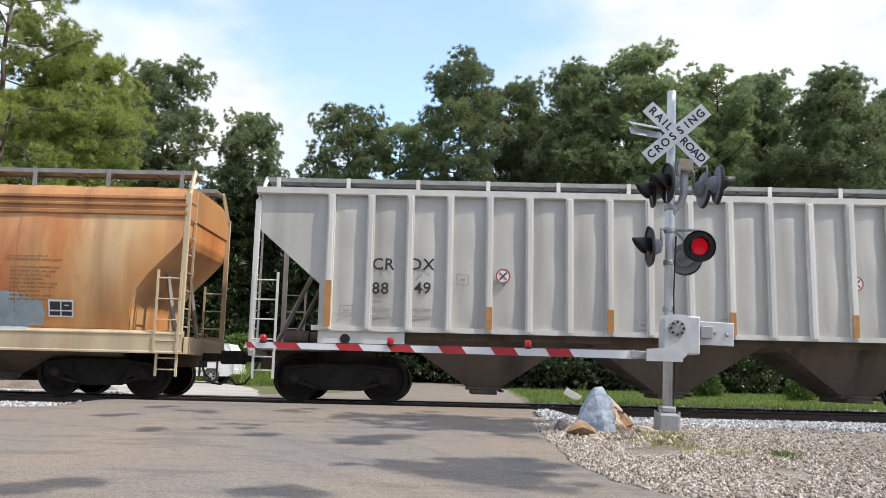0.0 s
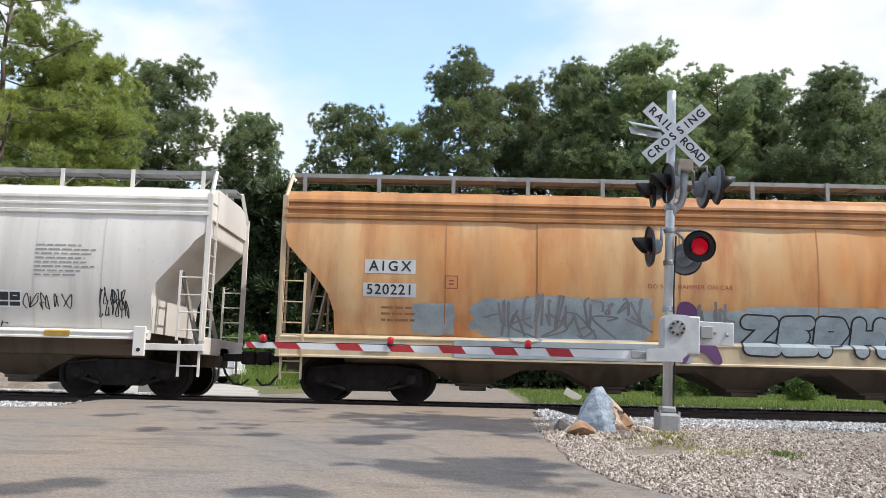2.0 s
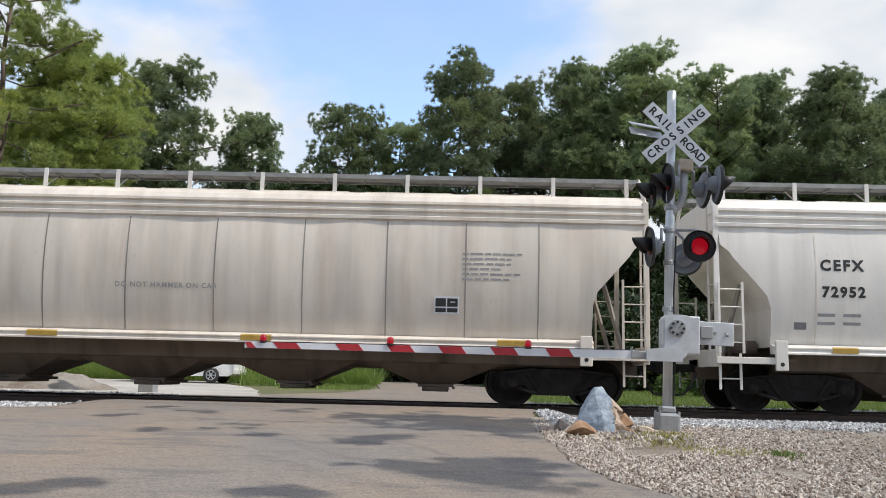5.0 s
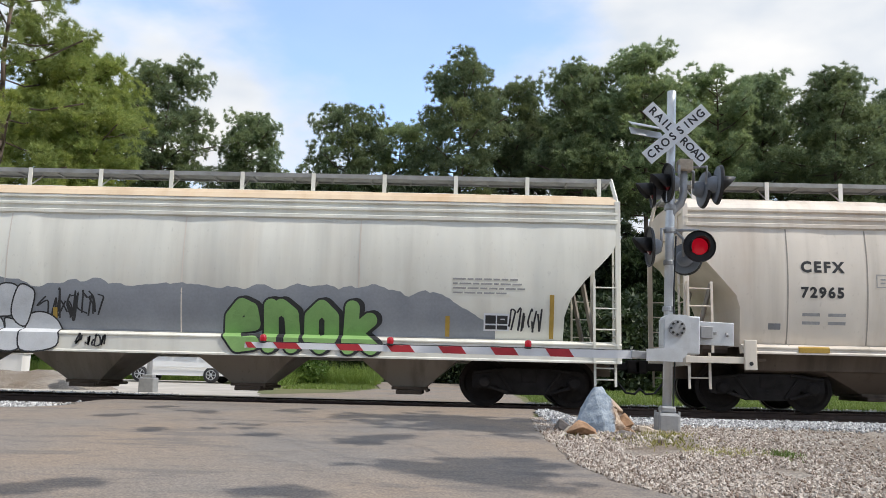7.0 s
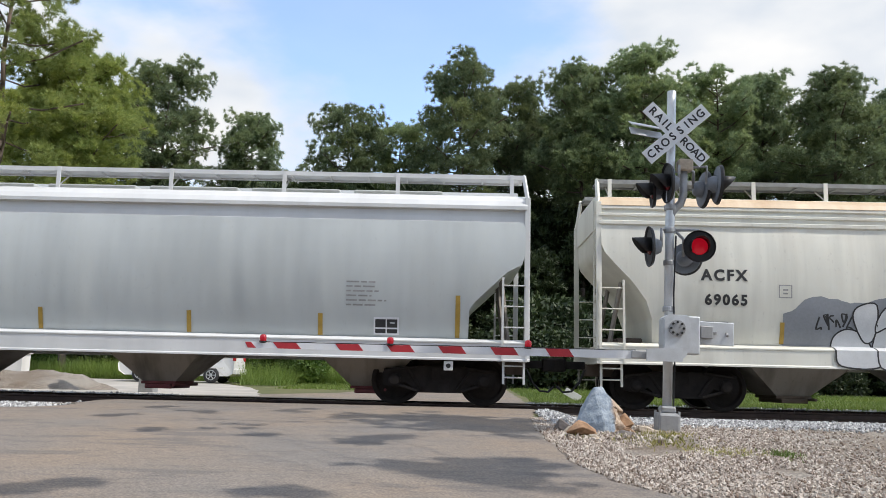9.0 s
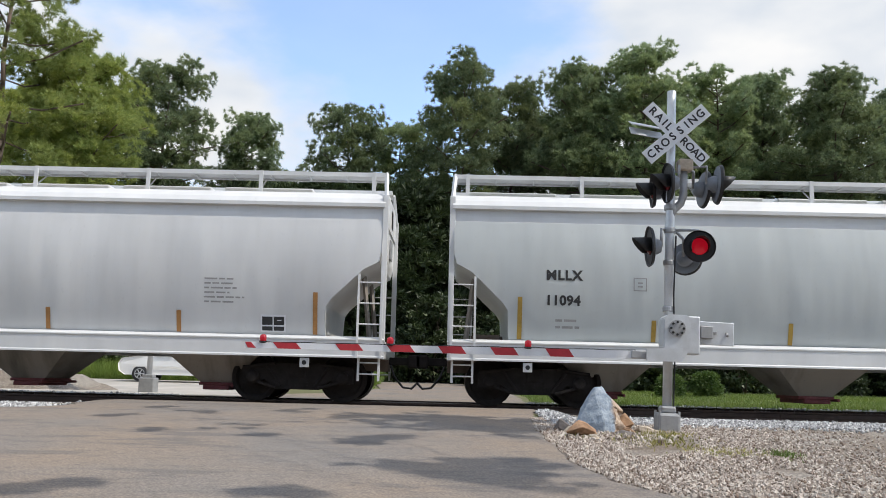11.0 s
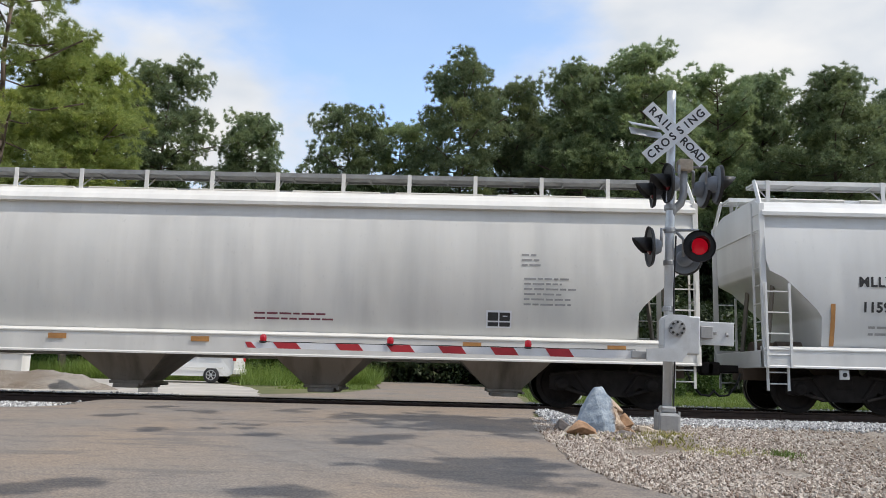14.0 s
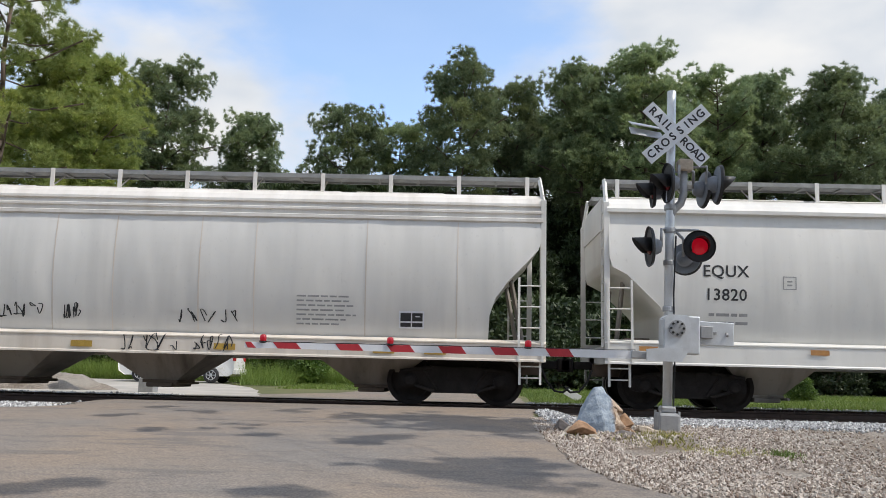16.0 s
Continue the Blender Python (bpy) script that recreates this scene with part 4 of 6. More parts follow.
def car_top(spec, car):
    L, top, we = spec["L"], spec["top"], spec["eaves"]
    for y in (-1, 1):
        bm = bmesh.new()
        a, b = sorted((y * 0.58, y * 1.12))
        box(bm, -L / 2 + 0.1, L / 2 - 0.1, a, b, top - 0.05, top - 0.02)
        for yy in (y * 1.12, y * 0.58):     # turned-down edges of the grating
            box(bm, -L / 2 + 0.1, L / 2 - 0.1, yy - 0.015, yy + 0.015, top - 0.085, top)
        n = int(L / 0.8)
        for i in range(n + 1):
            x = -L / 2 + 0.15 + (L - 0.3) * i / n
            box(bm, x - 0.02, x + 0.02, a, b, top - 0.08, top - 0.05)
        part("running_board", bm, spec["board"], car)
    n = spec.get("posts", 10)
    for i in range(n + 1):
        x = -L / 2 + 0.35 + (L - 0.7) * i / n
        for y in (-1, 1):
            bm = bmesh.new()
            box(bm, x - 0.04, x + 0.04, min(y * 1.125, y * 1.15), max(y * 1.125, y * 1.15), we[1] - 0.06, top + 0.005)
            rod(bm, (x, y * 1.13, we[1] + 0.05), (x, y * 0.62, top - 0.06), 0.02, 4)
            part("board_bracket", bm, spec["bracket"], car)
    for i in range(int(L / 2.2)):
        x = -L / 2 + 1.3 + i * 2.2
        part("roof_hatch", box(bmesh.new(), x - 0.95, x + 0.95, -0.42, 0.42, we[1] + 0.02, top - 0.2, 0.03), spec["paint"], car)


def hopper_car(spec):
    car = empty("hopper_car", spec["label"], "rail car", "cars of the freight train", pose(spec["x"], TRACK_Y, 0))
    L = spec["L"]
    car_body(spec, car)
    if spec["prof"] is ROUND:
        a = L / 2 - 0.06
        ch = [(-1.52, 3.59), (-1.575, 3.62), (-1.575, 3.68), (-1.53, 3.70), (-1.53, 3.77), (-1.565, 3.79), (-1.565, 3.83), (-1.52, 3.85), (-1.50, 3.92), (-1.55, 3.94), (-1.545, 3.99),
              (-1.46, 4.10), (-1.30, 4.20), (-0.9, 4.27), (0.9, 4.27), (1.30, 4.20), (1.46, 4.10), (1.55, 3.99), (1.52, 3.85), (1.575, 3.62), (1.52, 3.59)]
        if spec.get("plain_chord"):
            ch = [(-1.52, 3.60), (-1.50, 3.72), (-1.49, 3.84), (-1.58, 3.86), (-1.58, 3.93), (-1.50, 4.04), (-1.40, 4.12), (-1.22, 4.2), (-0.9, 4.27),
                  (0.9, 4.27), (1.22, 4.2), (1.40, 4.12), (1.50, 4.04), (1.58, 3.93), (1.58, 3.86), (1.49, 3.84), (1.52, 3.60)]
        profile_run("top_chord", -a, a, ch, spec["chord"], car)
    else:
        a = L / 2 - 0.02
        profile_run("top_chord", -a, a, [(-1.5, 4.08), (-1.6, 4.10), (-1.6, 4.22), (-1.5, 4.24), (-1.1, 4.30), (1.1, 4.30), (1.5, 4.24), (1.6, 4.22), (1.6, 4.10), (1.5, 4.08)], spec["chord"], car)
        profile_run("bottom_chord", -a + 1.2, a - 1.2, [(-1.5, 1.38), (-1.56, 1.38), (-1.56, 1.48), (-1.5, 1.48)], spec["chord"], car)
    if spec.get("sill"):
        z0, z1 = spec["sill"]
        for s in (-1, 1):
            pr = [(s * 1.42, z0), (s * 1.60, z0), (s * 1.60, z0 + 0.03), (s * 1.585, z0 + 0.05), (s * 1.585, z1 - 0.09), (s * 1.60, z1 - 0.07), (s * 1.60, z1 - 0.05), (s * 1.50, z1 + 0.0), (s * 1.40, z1 + 0.01)]
            profile_run("side_sill", -L / 2 + spec.get("sill_in", 0), L / 2 - spec.get("sill_in", 0), pr, spec["sill_paint"], car)
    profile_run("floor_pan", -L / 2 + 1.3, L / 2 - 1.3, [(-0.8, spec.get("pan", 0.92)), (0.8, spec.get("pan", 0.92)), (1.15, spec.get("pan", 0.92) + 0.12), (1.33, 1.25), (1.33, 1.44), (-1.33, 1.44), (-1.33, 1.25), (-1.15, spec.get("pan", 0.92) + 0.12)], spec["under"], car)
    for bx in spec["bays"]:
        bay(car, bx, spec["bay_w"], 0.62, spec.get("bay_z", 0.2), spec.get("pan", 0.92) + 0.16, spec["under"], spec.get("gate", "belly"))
    car_ends(spec, car)
    car_top(spec, car)
    for s in (-1, 1):
        add_truck(car, s * (L / 2 - 1.75))
    for x in spec.get("seams", ()):
        z0, z1 = spec["prof"][0][0] + 0.03, 3.58
        vs = [(-0.012, 0), (0.012, 0), (0.012, z1 - z0), (-0.012, z1 - z0)]
        on_side(spec, vs, [(0, 1, 2, 3)], x, z0, spec["seam_paint"], car, "weld_seam", 0.004, fine=True)
    return car


SPEED = 8.908
CUT_A = [(1.2, 1.12), (1.75, 1.10), (2.1, 0.98), (2.45, 0.72), (2.8, 0.38), (3.05, 0.16), (3.2, 0.10), (4.3, 0.08)]
CUT_B = [(1.2, 1.12), (2.0, 1.10), (2.25, 1.02), (2.95, 0.40), (3.1, 0.30), (3.25, 0.12), (4.3, 0.08)]
CUT_M = [(1.2, 1.20), (1.85, 1.18), (2.0, 1.08), (2.6, 0.45), (2.75, 0.16), (2.95, 0.10), (4.3, 0.08)]
CUT_F = [(1.3, 1.34), (2.3, 1.34), (3.35, 0.12), (4.3, 0.10)]
TRAIN = []


def build_cars():
    # grey ribbed hopper
    s = dict(label="grey ribbed steel covered hopper car with black reporting marks", x=4.25, L=16.5, prof=FLAT, cut=CUT_F, seed=1, paint="grey", chord="grey_light",
             trim="grey_light", sill_paint="grey_light", under="belly", bays=(-3.6, 0.2, 4.0), bay_w=3.7, bay_z=0.2, pan=1.2, top=4.52, eaves=(1.5, 4.24),
             board="walkway", bracket="grey_light", posts=11)
    car = hopper_car(s)
    for i in range(17):
        x = -6.72 + i * 0.79
        bm = bmesh.new()
        slab(bm, [(x - 0.075, 1.40), (x + 0.075, 1.40), (x + 0.075, 4.10), (x - 0.075, 4.10)], -1.60, -1.5)
        box(bm, x - 0.045, x + 0.045, -1.62, -1.59, 1.42, 4.08, 0.008)
        part("side_rib", bm, "grey_light", car)
        if i in (0, 4, 7, 10, 13, 16):
            bm = bmesh.new()
            box(bm, x - 0.06, x + 0.06, -1.635, -1.622, 1.46, 2.36 if i == 0 else 1.9)
            part("reflector", bm, "amber", car, "faded orange reflector strip")
        if i < 16:                          # the sheets bulge a little between the ribs
            vs, fs = [], []
            for a in range(9):
                for b in range(15):
                    u, z = a / 8, 1.44 + 2.62 * b / 14
                    d = 0.045 * math.sin(u * math.pi) ** 1.2 * (0.7 + 0.5 * noise.noise((i * 3.1, z * 1.5, 0))) * math.sin((b / 14) * math.pi) ** 0.4
                    vs.append((x + 0.075 + 0.64 * u, -1.503 - d, z))
            for a in range(8):
                for b in range(14):
                    k = a * 15 + b
                    fs.append((k, k + 15, k + 16, k + 1))
            raw("side_panel", vs, fs, "grey", car, "", True)
    for text, x, z in (("CR", -5.66, 2.70), ("DX", -4.89, 2.71), ("88", -5.70, 2.22), ("49", -4.87, 2.24)):
        stencil(s, car, text, x, z, 0.23, "ink", 1.1, 0.004, 0.06)
    for x in (-5.68, -4.88):
        for z in (1.82, 1.68):
            patch(s, car, x, z, 0.36, 0.05, "ink_faded", "bar", 0.06)
    for x, z in ((-4.09, 2.43), (-6.36, 1.78), (-0.55, 1.62), (1.1, 1.66)):
        for dx, dz, w, h in ((0, 0.1, 0.24, 0.015), (0, -0.1, 0.24, 0.015), (-0.12, 0, 0.015, 0.2), (0.12, 0, 0.015, 0.2), (0, 0, 0.1, 0.03)):
            patch(s, car, x + dx, z + dz, w, h, "ink_faded", "bar", 0.06)
    for x in (-3.29, 3.61):                 # round plates with a crossed-out mark
        bm = bmesh.new()
        turned(bm, [(0.145, 0), (0.145, 0.004)], 24, Matrix.Translation((x, -1.57, 2.52)) @ pose(0, 0, 0, 90))
        plate = part("warning_disc", bm, "white", car, "round white plate with a red ring")
        vs, fs = [], []
        for i in range(32):
            a = 2 * math.pi * i / 32
            vs += [(x + r * math.cos(a), -1.578, 2.52 + r * math.sin(a)) for r in (0.12, 0.145)]
        fs = [(2 * i, 2 * i + 1, (2 * i + 3) % 64, (2 * i + 2) % 64) for i in range(32)]
        raw("ring", vs, fs, "ink_red", plate)
        for a in (45, -45):
            bm = bmesh.new()
            box(bm, -0.1, 0.1, -0.002, 0.002, -0.014, 0.014)
            bm.transform(Matrix.Translation((x, -1.578 - (0.002 if a > 0 else 0), 2.52)) @ pose(0, 0, 0, 0, a, 0))
            part("bar", bm, "ink_red" if a > 0 else "ink", plate)
    bm = bmesh.new()
    box(bm, -6.9, -5.2, -1.52, -1.44, 1.02, 1.4, 0.01)
    part("bolster_web", bm, "grey_light", car)
    bm = bmesh.new()
    turned(bm, [(0.1, 0), (0.1, 0.01)], 18, Matrix.Translation((-6.36, -1.522, 1.22)) @ pose(0, 0, 0, 90))
    part("lightening_hole", bm, "black", car)
    TRAIN.append((car, s))

    # rusty orange car
    s = dict(label="rusty faded orange covered hopper car with graffiti", x=-13.29, L=15.97, prof=ROUND, cut=CUT_A, seed=2, paint="orange", chord="orange_dark", trim="cream",
             sill_paint="cream", sill=(0.86, 1.30), under="belly", bays=(-4.1, -1.35, 1.4, 4.1), bay_w=2.7, bay_z=0.27, pan=0.72, top=4.62, eaves=(1.3, 4.2), board="walkway",
             bracket="walkway", posts=10, seams=(-4.7, -2.9, -0.1, 2.6, 4.6), seam_paint="orange_dark")
    car = hopper_car(s)
    for text, z, w in (("AIGX", 2.66, 1.0), ("520221", 2.20, 1.04)):
        patch(s, car, -5.79, z, w, 0.27, "spray_white", "number_panel", 0.004, "white painted panel")
        stencil(s, car, text, -5.79, z, 0.2, "ink", 1.12 if len(text) > 4 else 1.4, 0.004, 0.008)
    for i, (x, z, w, h, mt) in enumerate(((-4.93, 1.66, 0.85, 0.62, "spray_blue"), (-2.4, 1.72, 3.6, 0.85, "spray_blue"), (0.9, 1.62, 1.9, 0.62, "spray_blue"), (2.9, 1.66, 4.0, 0.78, "spray_blue"),
                                          (4.6, 1.62, 1.2, 0.55, "spray_blue"))):
        blob(s, car, x, z, w, h, mt, 3.7 * i + 1, off=0.003 + 0.001 * (i % 3), rag=0.18)
    for x, z, w, h, seed in ((-3.0, 1.85, 1.3, 0.6, 1), (-1.6, 1.82, 1.5, 0.55, 2), (-2.3, 1.55, 3.2, 0.5, 3), (0.55, 1.7, 0.8, 0.8, 5)):
        scribble(s, car, x, z, w, h, "spray_grey", seed, 6, 0.05)
    daub = [(-0.18, 0.55), (-0.12, 0.74), (0.05, 0.76), (0.2, 0.62), (0.22, 0.3), (0.4, 0.1), (0.55, -0.1), (0.65, -0.38), (0.5, -0.4), (0.3, -0.2), (0.05, -0.25), (-0.05, -0.4), (-0.15, -0.35), (-0.3, 0.0), (-0.42, 0.2), (-0.33, 0.34), (-0.2, 0.25)]
    piece(s, car, [daub], 0.02, 1.32, 1.0, "spray_purple", "spray_purple", 0.02)
    bubble(s, car, "ZEPH", 1.1, 3.95, 1.08, 1.86, "spray_blue", "ink", 0.26, 0.035)
    patch(s, car, -6.0, 1.08, 0.55, 0.2, "spray_blue", "spray_patch", 0.004)
    patch(s, car, -2.2, 1.08, 4.6, 0.34, "spray_blue", "spray_patch", 0.003)
    small_print(s, car, 5.0, 2.72, 1.2, 2, 0.07, "ink_brown", 1)
    small_print(s, car, 5.0, 2.5, 1.0, 9, 0.08, "ink_brown", 2)
    stencil(s, car, "DO NOT HAMMER ON CAR", 0.1, 2.38, 0.085, "ink_red", 1.15, 0.0)
    small_print(s, car, -5.6, 1.86, 0.7, 3, 0.12, "ink_brown", 3)
    inspection_box(s, car, 5.53, 1.70)
    square_mark(s, car, -4.58, 2.38, "ink_red")
    TRAIN.append((car, s))

    # white cars of one kind with pressed pads under the sill
    base = dict(prof=ROUND, cut=CUT_B, chord="white_a", trim="white_a", sill_paint="white_a", sill=(1.12, 1.30), sill_in=1.1, under="belly", bays=(-4.4, -1.5, 1.5, 4.4), bay_w=2.9, bay_z=0.24, pan=0.70,
                top=4.62, eaves=(1.3, 4.2), board="walkway", bracket="white_a", posts=11, seam_paint="white_tan")
    s = dict(base, label="weathered white covered hopper car with large grey graffiti", x=-31.06, L=16.76, seed=3, paint="white_a", seams=(-6.4, -4.94, -3.32, -1.7, -0.02, 1.59, 3.3, 4.93, 6.28))
    car = hopper_car(s)
    sill_pads(s, car)
    stencil(s, car, "CEFX", -5.9, 2.86, 0.21, "ink", 1.3, 0.012)
    stencil(s, car, "72952", -5.87, 2.34, 0.2, "ink", 1.25, 0.012)
    for z in (1.90, 1.74):
        patch(s, car, -6.2, z, 0.34, 0.06, "ink_faded", "bar")
        patch(s, car, -5.7, z, 0.34, 0.06, "ink_faded", "bar")
    patch(s, car, -6.7, 1.68, 0.24, 0.14, "spray_grey", "plate")
    stencil(s, car, "DO NOT HAMMER ON CAR", -0.95, 2.2, 0.1, "ink_maroon", 1.2, 0.003)
    small_print(s, car, -0.6, 1.95, 1.4, 4, 0.11, "ink_faded", 4)
    small_print(s, car, 5.55, 2.95, 1.25, 8, 0.085, "ink_faded", 5)
    scribble(s, car, -3.95, 1.72, 2.0, 0.42, "ink_maroon", 9, 7, 0.022)
    scribble(s, car, -3.95, 1.74, 1.9, 0.36, "ink_maroon", 29, 5, 0.02)
    for x, z, w, h, k in ((5.2, 1.82, 0.95, 0.3, 11), (6.5, 1.95, 0.5, 0.3, 12), (6.55, 1.72, 0.6, 0.35, 13), (3.95, 1.36, 1.0, 0.14, 14)):
        scribble(s, car, x, z, w, h, "ink", k, 6, 0.022)
    letters = ([(-1.10, 1.65), (-0.60, 2.02), (-0.34, 1.95), (-0.12, 0.98), (0.48, 0.98), (0.26, 2.0), (0.74, 2.30), (1.14, 2.2), (1.50, 1.0), (1.86, -0.36), (0.98, -0.38), (0.74, 0.5), (0.5, 0.5), (0.62, -0.38), (-0.56, -0.38), (-0.66, 0.6)],
               [(1.58, 1.42), (2.08, 1.62), (2.46, 1.5), (2.72, 0.6), (3.0, -0.36), (2.02, -0.38), (1.9, 0.5)],
               [(2.62, 1.42), (3.42, 2.1), (3.76, 1.5), (4.06, 0.92), (3.98, 1.95), (4.9, 2.25), (5.3, 1.2), (5.74, 0.1), (5.74, -0.38), (4.92, -0.38), (4.56, 0.44), (4.36, -0.38), (3.3, -0.38), (3.0, 0.5)],
               [(5.06, 1.44), (5.8, 2.24), (6.44, 2.42), (6.66, 1.3), (6.1, 1.1), (7.0, 1.22), (7.86, 1.12), (8.1, 0.3), (7.6, -0.38), (5.72, -0.4), (5.8, 0.2), (6.5, 0.3), (6.86, 0.5), (6.2, 0.52), (5.5, 0.62)])
    piece(s, car, letters, 0.254, 1.30, 0.368, "spray_silver", "ink", 0.028, (0.17, 0.12))
    for pts in ([(3.35, 1.62), (3.75, 1.65), (3.95, 1.78), (3.92, 2.0), (3.82, 2.06), (3.8, 2.24), (3.72, 2.24), (3.7, 2.05), (3.55, 1.98), (3.5, 1.85)], [(3.6, 2.1), (3.42, 2.36)], [(3.66, 2.14), (3.6, 2.36)], [(3.58, 2.04), (3.4, 2.16)], [(3.72, 2.0), (3.68, 1.88)]):
        vs, fs = line_strip(rounded(pts, False), 0.03, False)
        on_side(s, vs, fs, 0, 0, "ink", car, "spray_line", 0.009)
    inspection_box(s, car, 4.45, 1.87)
    square_mark(s, car, -4.77, 2.58, "ink_faded")
    for x, z in ((-3.5, 2.62), (-0.25, 2.52)):
        patch(s, car, x, z, 0.24, 0.24, "spray_white", "placard", 0.006)
    small_print(s, car, -2.35, 1.22, 1.2, 1, 0.2, "ink", 6)
    for x in (-5.9, -3.3, -0.9, 5.5):
        patch(s, car, x, 1.215, 0.5, 0.12, "yellow", "reflector", 0.006, "faded yellow reflector")
    TRAIN.append((car, s))

    s = dict(base, label="dusty tan-white covered hopper car with black marks", x=-49.28, L=17.15, seed=4, paint="white_tan", chord="white_tan", trim="white_tan", sill_paint="white_tan", bracket="white_a",
             seam_paint="belly_grey", seams=(-6.55, -5.0, -3.4, -1.75, 0, 1.75, 3.4, 4.96, 6.4))
    car = hopper_car(s)
    sill_pads(s, car)
    stencil(s, car, "CEFX", -5.88, 2.82, 0.21, "ink", 1.3, 0.012)
    stencil(s, car, "72965", -5.88, 2.32, 0.2, "ink", 1.25, 0.012)
    for z in (1.90, 1.74):
        patch(s, car, -6.1, z, 0.34, 0.06, "ink_faded", "bar")
        patch(s, car, -5.6, z, 0.34, 0.06, "ink_faded", "bar")
    patch(s, car, -6.8, 1.66, 0.24, 0.12, "spray_grey", "plate")
    small_print(s, car, 5.5, 2.95, 1.2, 6, 0.1, "ink_faded", 7)
    inspection_box(s, car, 4.6, 1.93)
    square_mark(s, car, -4.7, 2.58, "ink_faded")
    stencil(s, car, "DO NOT HAMMER ON CAR", -0.95, 2.2, 0.1, "ink_faded", 1.2, 0.003)
    for x in (-6.1, -3.3, 0.9, 5.9):
        patch(s, car, x, 1.215, 0.6, 0.12, "yellow", "reflector", 0.006, "faded yellow reflector")
    TRAIN.append((car, s))

    # cream car with grey cover-up paint
    s = dict(label="faded cream covered hopper car with grey cover-up paint and graffiti", x=-68.23, L=18.3, prof=ROUND, cut=CUT_A, seed=5, paint="cream_grey", chord="cream_grey", trim="cream_grey",
             sill_paint="cream_grey", sill=(0.86, 1.27), under="belly_grey", bays=(-5.0, -1.7, 1.7, 5.0), bay_w=2.4, bay_z=0.17, pan=0.9, top=4.62, eaves=(1.3, 4.2), board="walkway", bracket="cream_grey",
             posts=12, seams=(-3.0, 0.5, 4.0), seam_paint="white_tan")
    car = hopper_car(s)
    cover_up(s, car)
    for k in (-1, 1):
        profile_run("roof_edge", -9.08, 9.08, [(k * 1.545, 3.992), (k * 1.556, 4.0), (k * 1.47, 4.112), (k * 1.31, 4.21), (k * 1.30, 4.202), (k * 1.46, 4.10)], "tan_roof", car, "rust-stained tan roof edge")
    stencil(s, car, "ACFX", -6.66, 2.62, 0.21, "ink", 1.3, 0.012)
    stencil(s, car, "69065", -6.62, 2.14, 0.2, "ink", 1.25, 0.012)
    square_mark(s, car, -5.46, 2.34, "ink_faded")
    small_print(s, car, -6.7, 1.7, 0.8, 2, 0.16, "ink_faded", 8)
    small_print(s, car, 6.7, 2.45, 1.7, 4, 0.09, "ink_faded", 9)
    bubble(s, car, "enok", 1.35, 4.45, 0.92, 1.98, "spray_green", "ink", 0.29, 0.04, (0.07, 0.02))
    shapes = ([(0.15, -0.56), (0.0, -0.1), (0.07, 0.35), (0.45, 0.58), (0.9, 0.45), (1.27, 0.0), (1.28, -0.58)], [(1.34, -0.58), (1.35, 0.45), (1.70, 0.67), (2.1, 0.55), (2.4, 0.2), (2.36, -0.4), (2.2, -0.6)],
              [(2.44, -0.6), (2.44, 0.1), (2.5, 0.36), (3.1, 0.1), (3.08, -0.6)], [(3.14, -0.62), (3.15, 0.36), (3.65, 0.56), (4.15, 0.26), (4.25, -0.5)], [(1.0, 0.2), (0.64, 0.9), (0.78, 1.27), (1.36, 1.33), (1.32, 0.35)],
              [(1.36, 0.5), (1.4, 0.9), (1.7, 1.3), (2.25, 1.32), (2.25, 0.55), (1.75, 0.66)], [(2.26, 1.34), (2.86, 1.32), (2.74, 0.52), (2.4, 0.4), (2.25, 0.5)], [(2.88, 1.34), (3.26, 1.32), (3.4, 1.02), (3.1, 0.12), (2.66, 0.46)])
    piece(s, car, shapes, -4.55, 1.27, 0.632, "spray_white", "ink", 0.03)
    for x, z, w, h, k in ((-4.5, 1.78, 0.7, 0.3, 31), (-1.75, 1.74, 1.2, 0.4, 32), (-1.5, 1.78, 0.9, 0.5, 33), (7.3, 1.66, 0.65, 0.42, 34), (-1.2, 1.1, 0.6, 0.2, 35)):
        scribble(s, car, x, z, w, h, "ink", k, 6, 0.035)
    inspection_box(s, car, 6.72, 1.62)
    for x, h in ((7.8, 0.85), (5.76, 0.4), (-5.51, 0.42), (-7.75, 0.85), (3.6, 0.4), (-2.0, 0.4)):
        patch(s, car, x, 1.32 + h / 2, 0.085, h, "yellow", "reflector", 0.012, "faded yellow reflector strip")
    TRAIN.append((car, s))

    # long plastics hoppers
    base = dict(prof=ROUND, cut=CUT_M, sill=(0.86, 1.27), under="belly_grey", gate="maroon", bay_w=2.2, bay_z=0.17, pan=0.9, top=4.66, eaves=(1.22, 4.2), posts=8, plain_chord=True, end_plates=True)
    for s, marks, num in ((dict(base, label="clean pale grey covered hopper car with yellow reflectors", x=-88.39, L=19.42, seed=6, paint="pale_grey", chord="new_white", trim="new_white", sill_paint="new_white",
                                board="new_white", bracket="new_white", bays=(-6.5, -2.2, 2.2, 6.5)), "MLLX", "11094"),
                          (dict(base, label="clean bright white covered hopper car with orange reflectors", x=-109.01, L=19.37, seed=7, paint="new_white", chord="new_white", trim="new_white", sill_paint="new_white",
                                board="new_white", bracket="new_white", bays=(-5.8, -2.0, 2.3, 6.2)), "MLLX", "1159")):
        car = hopper_car(s)
        stencil(s, car, marks, -7.44, 2.55, 0.19, "ink", 1.12, 0.010)
        stencil(s, car, num, -7.46, 2.06, 0.19, "ink", 1.05, 0.010)
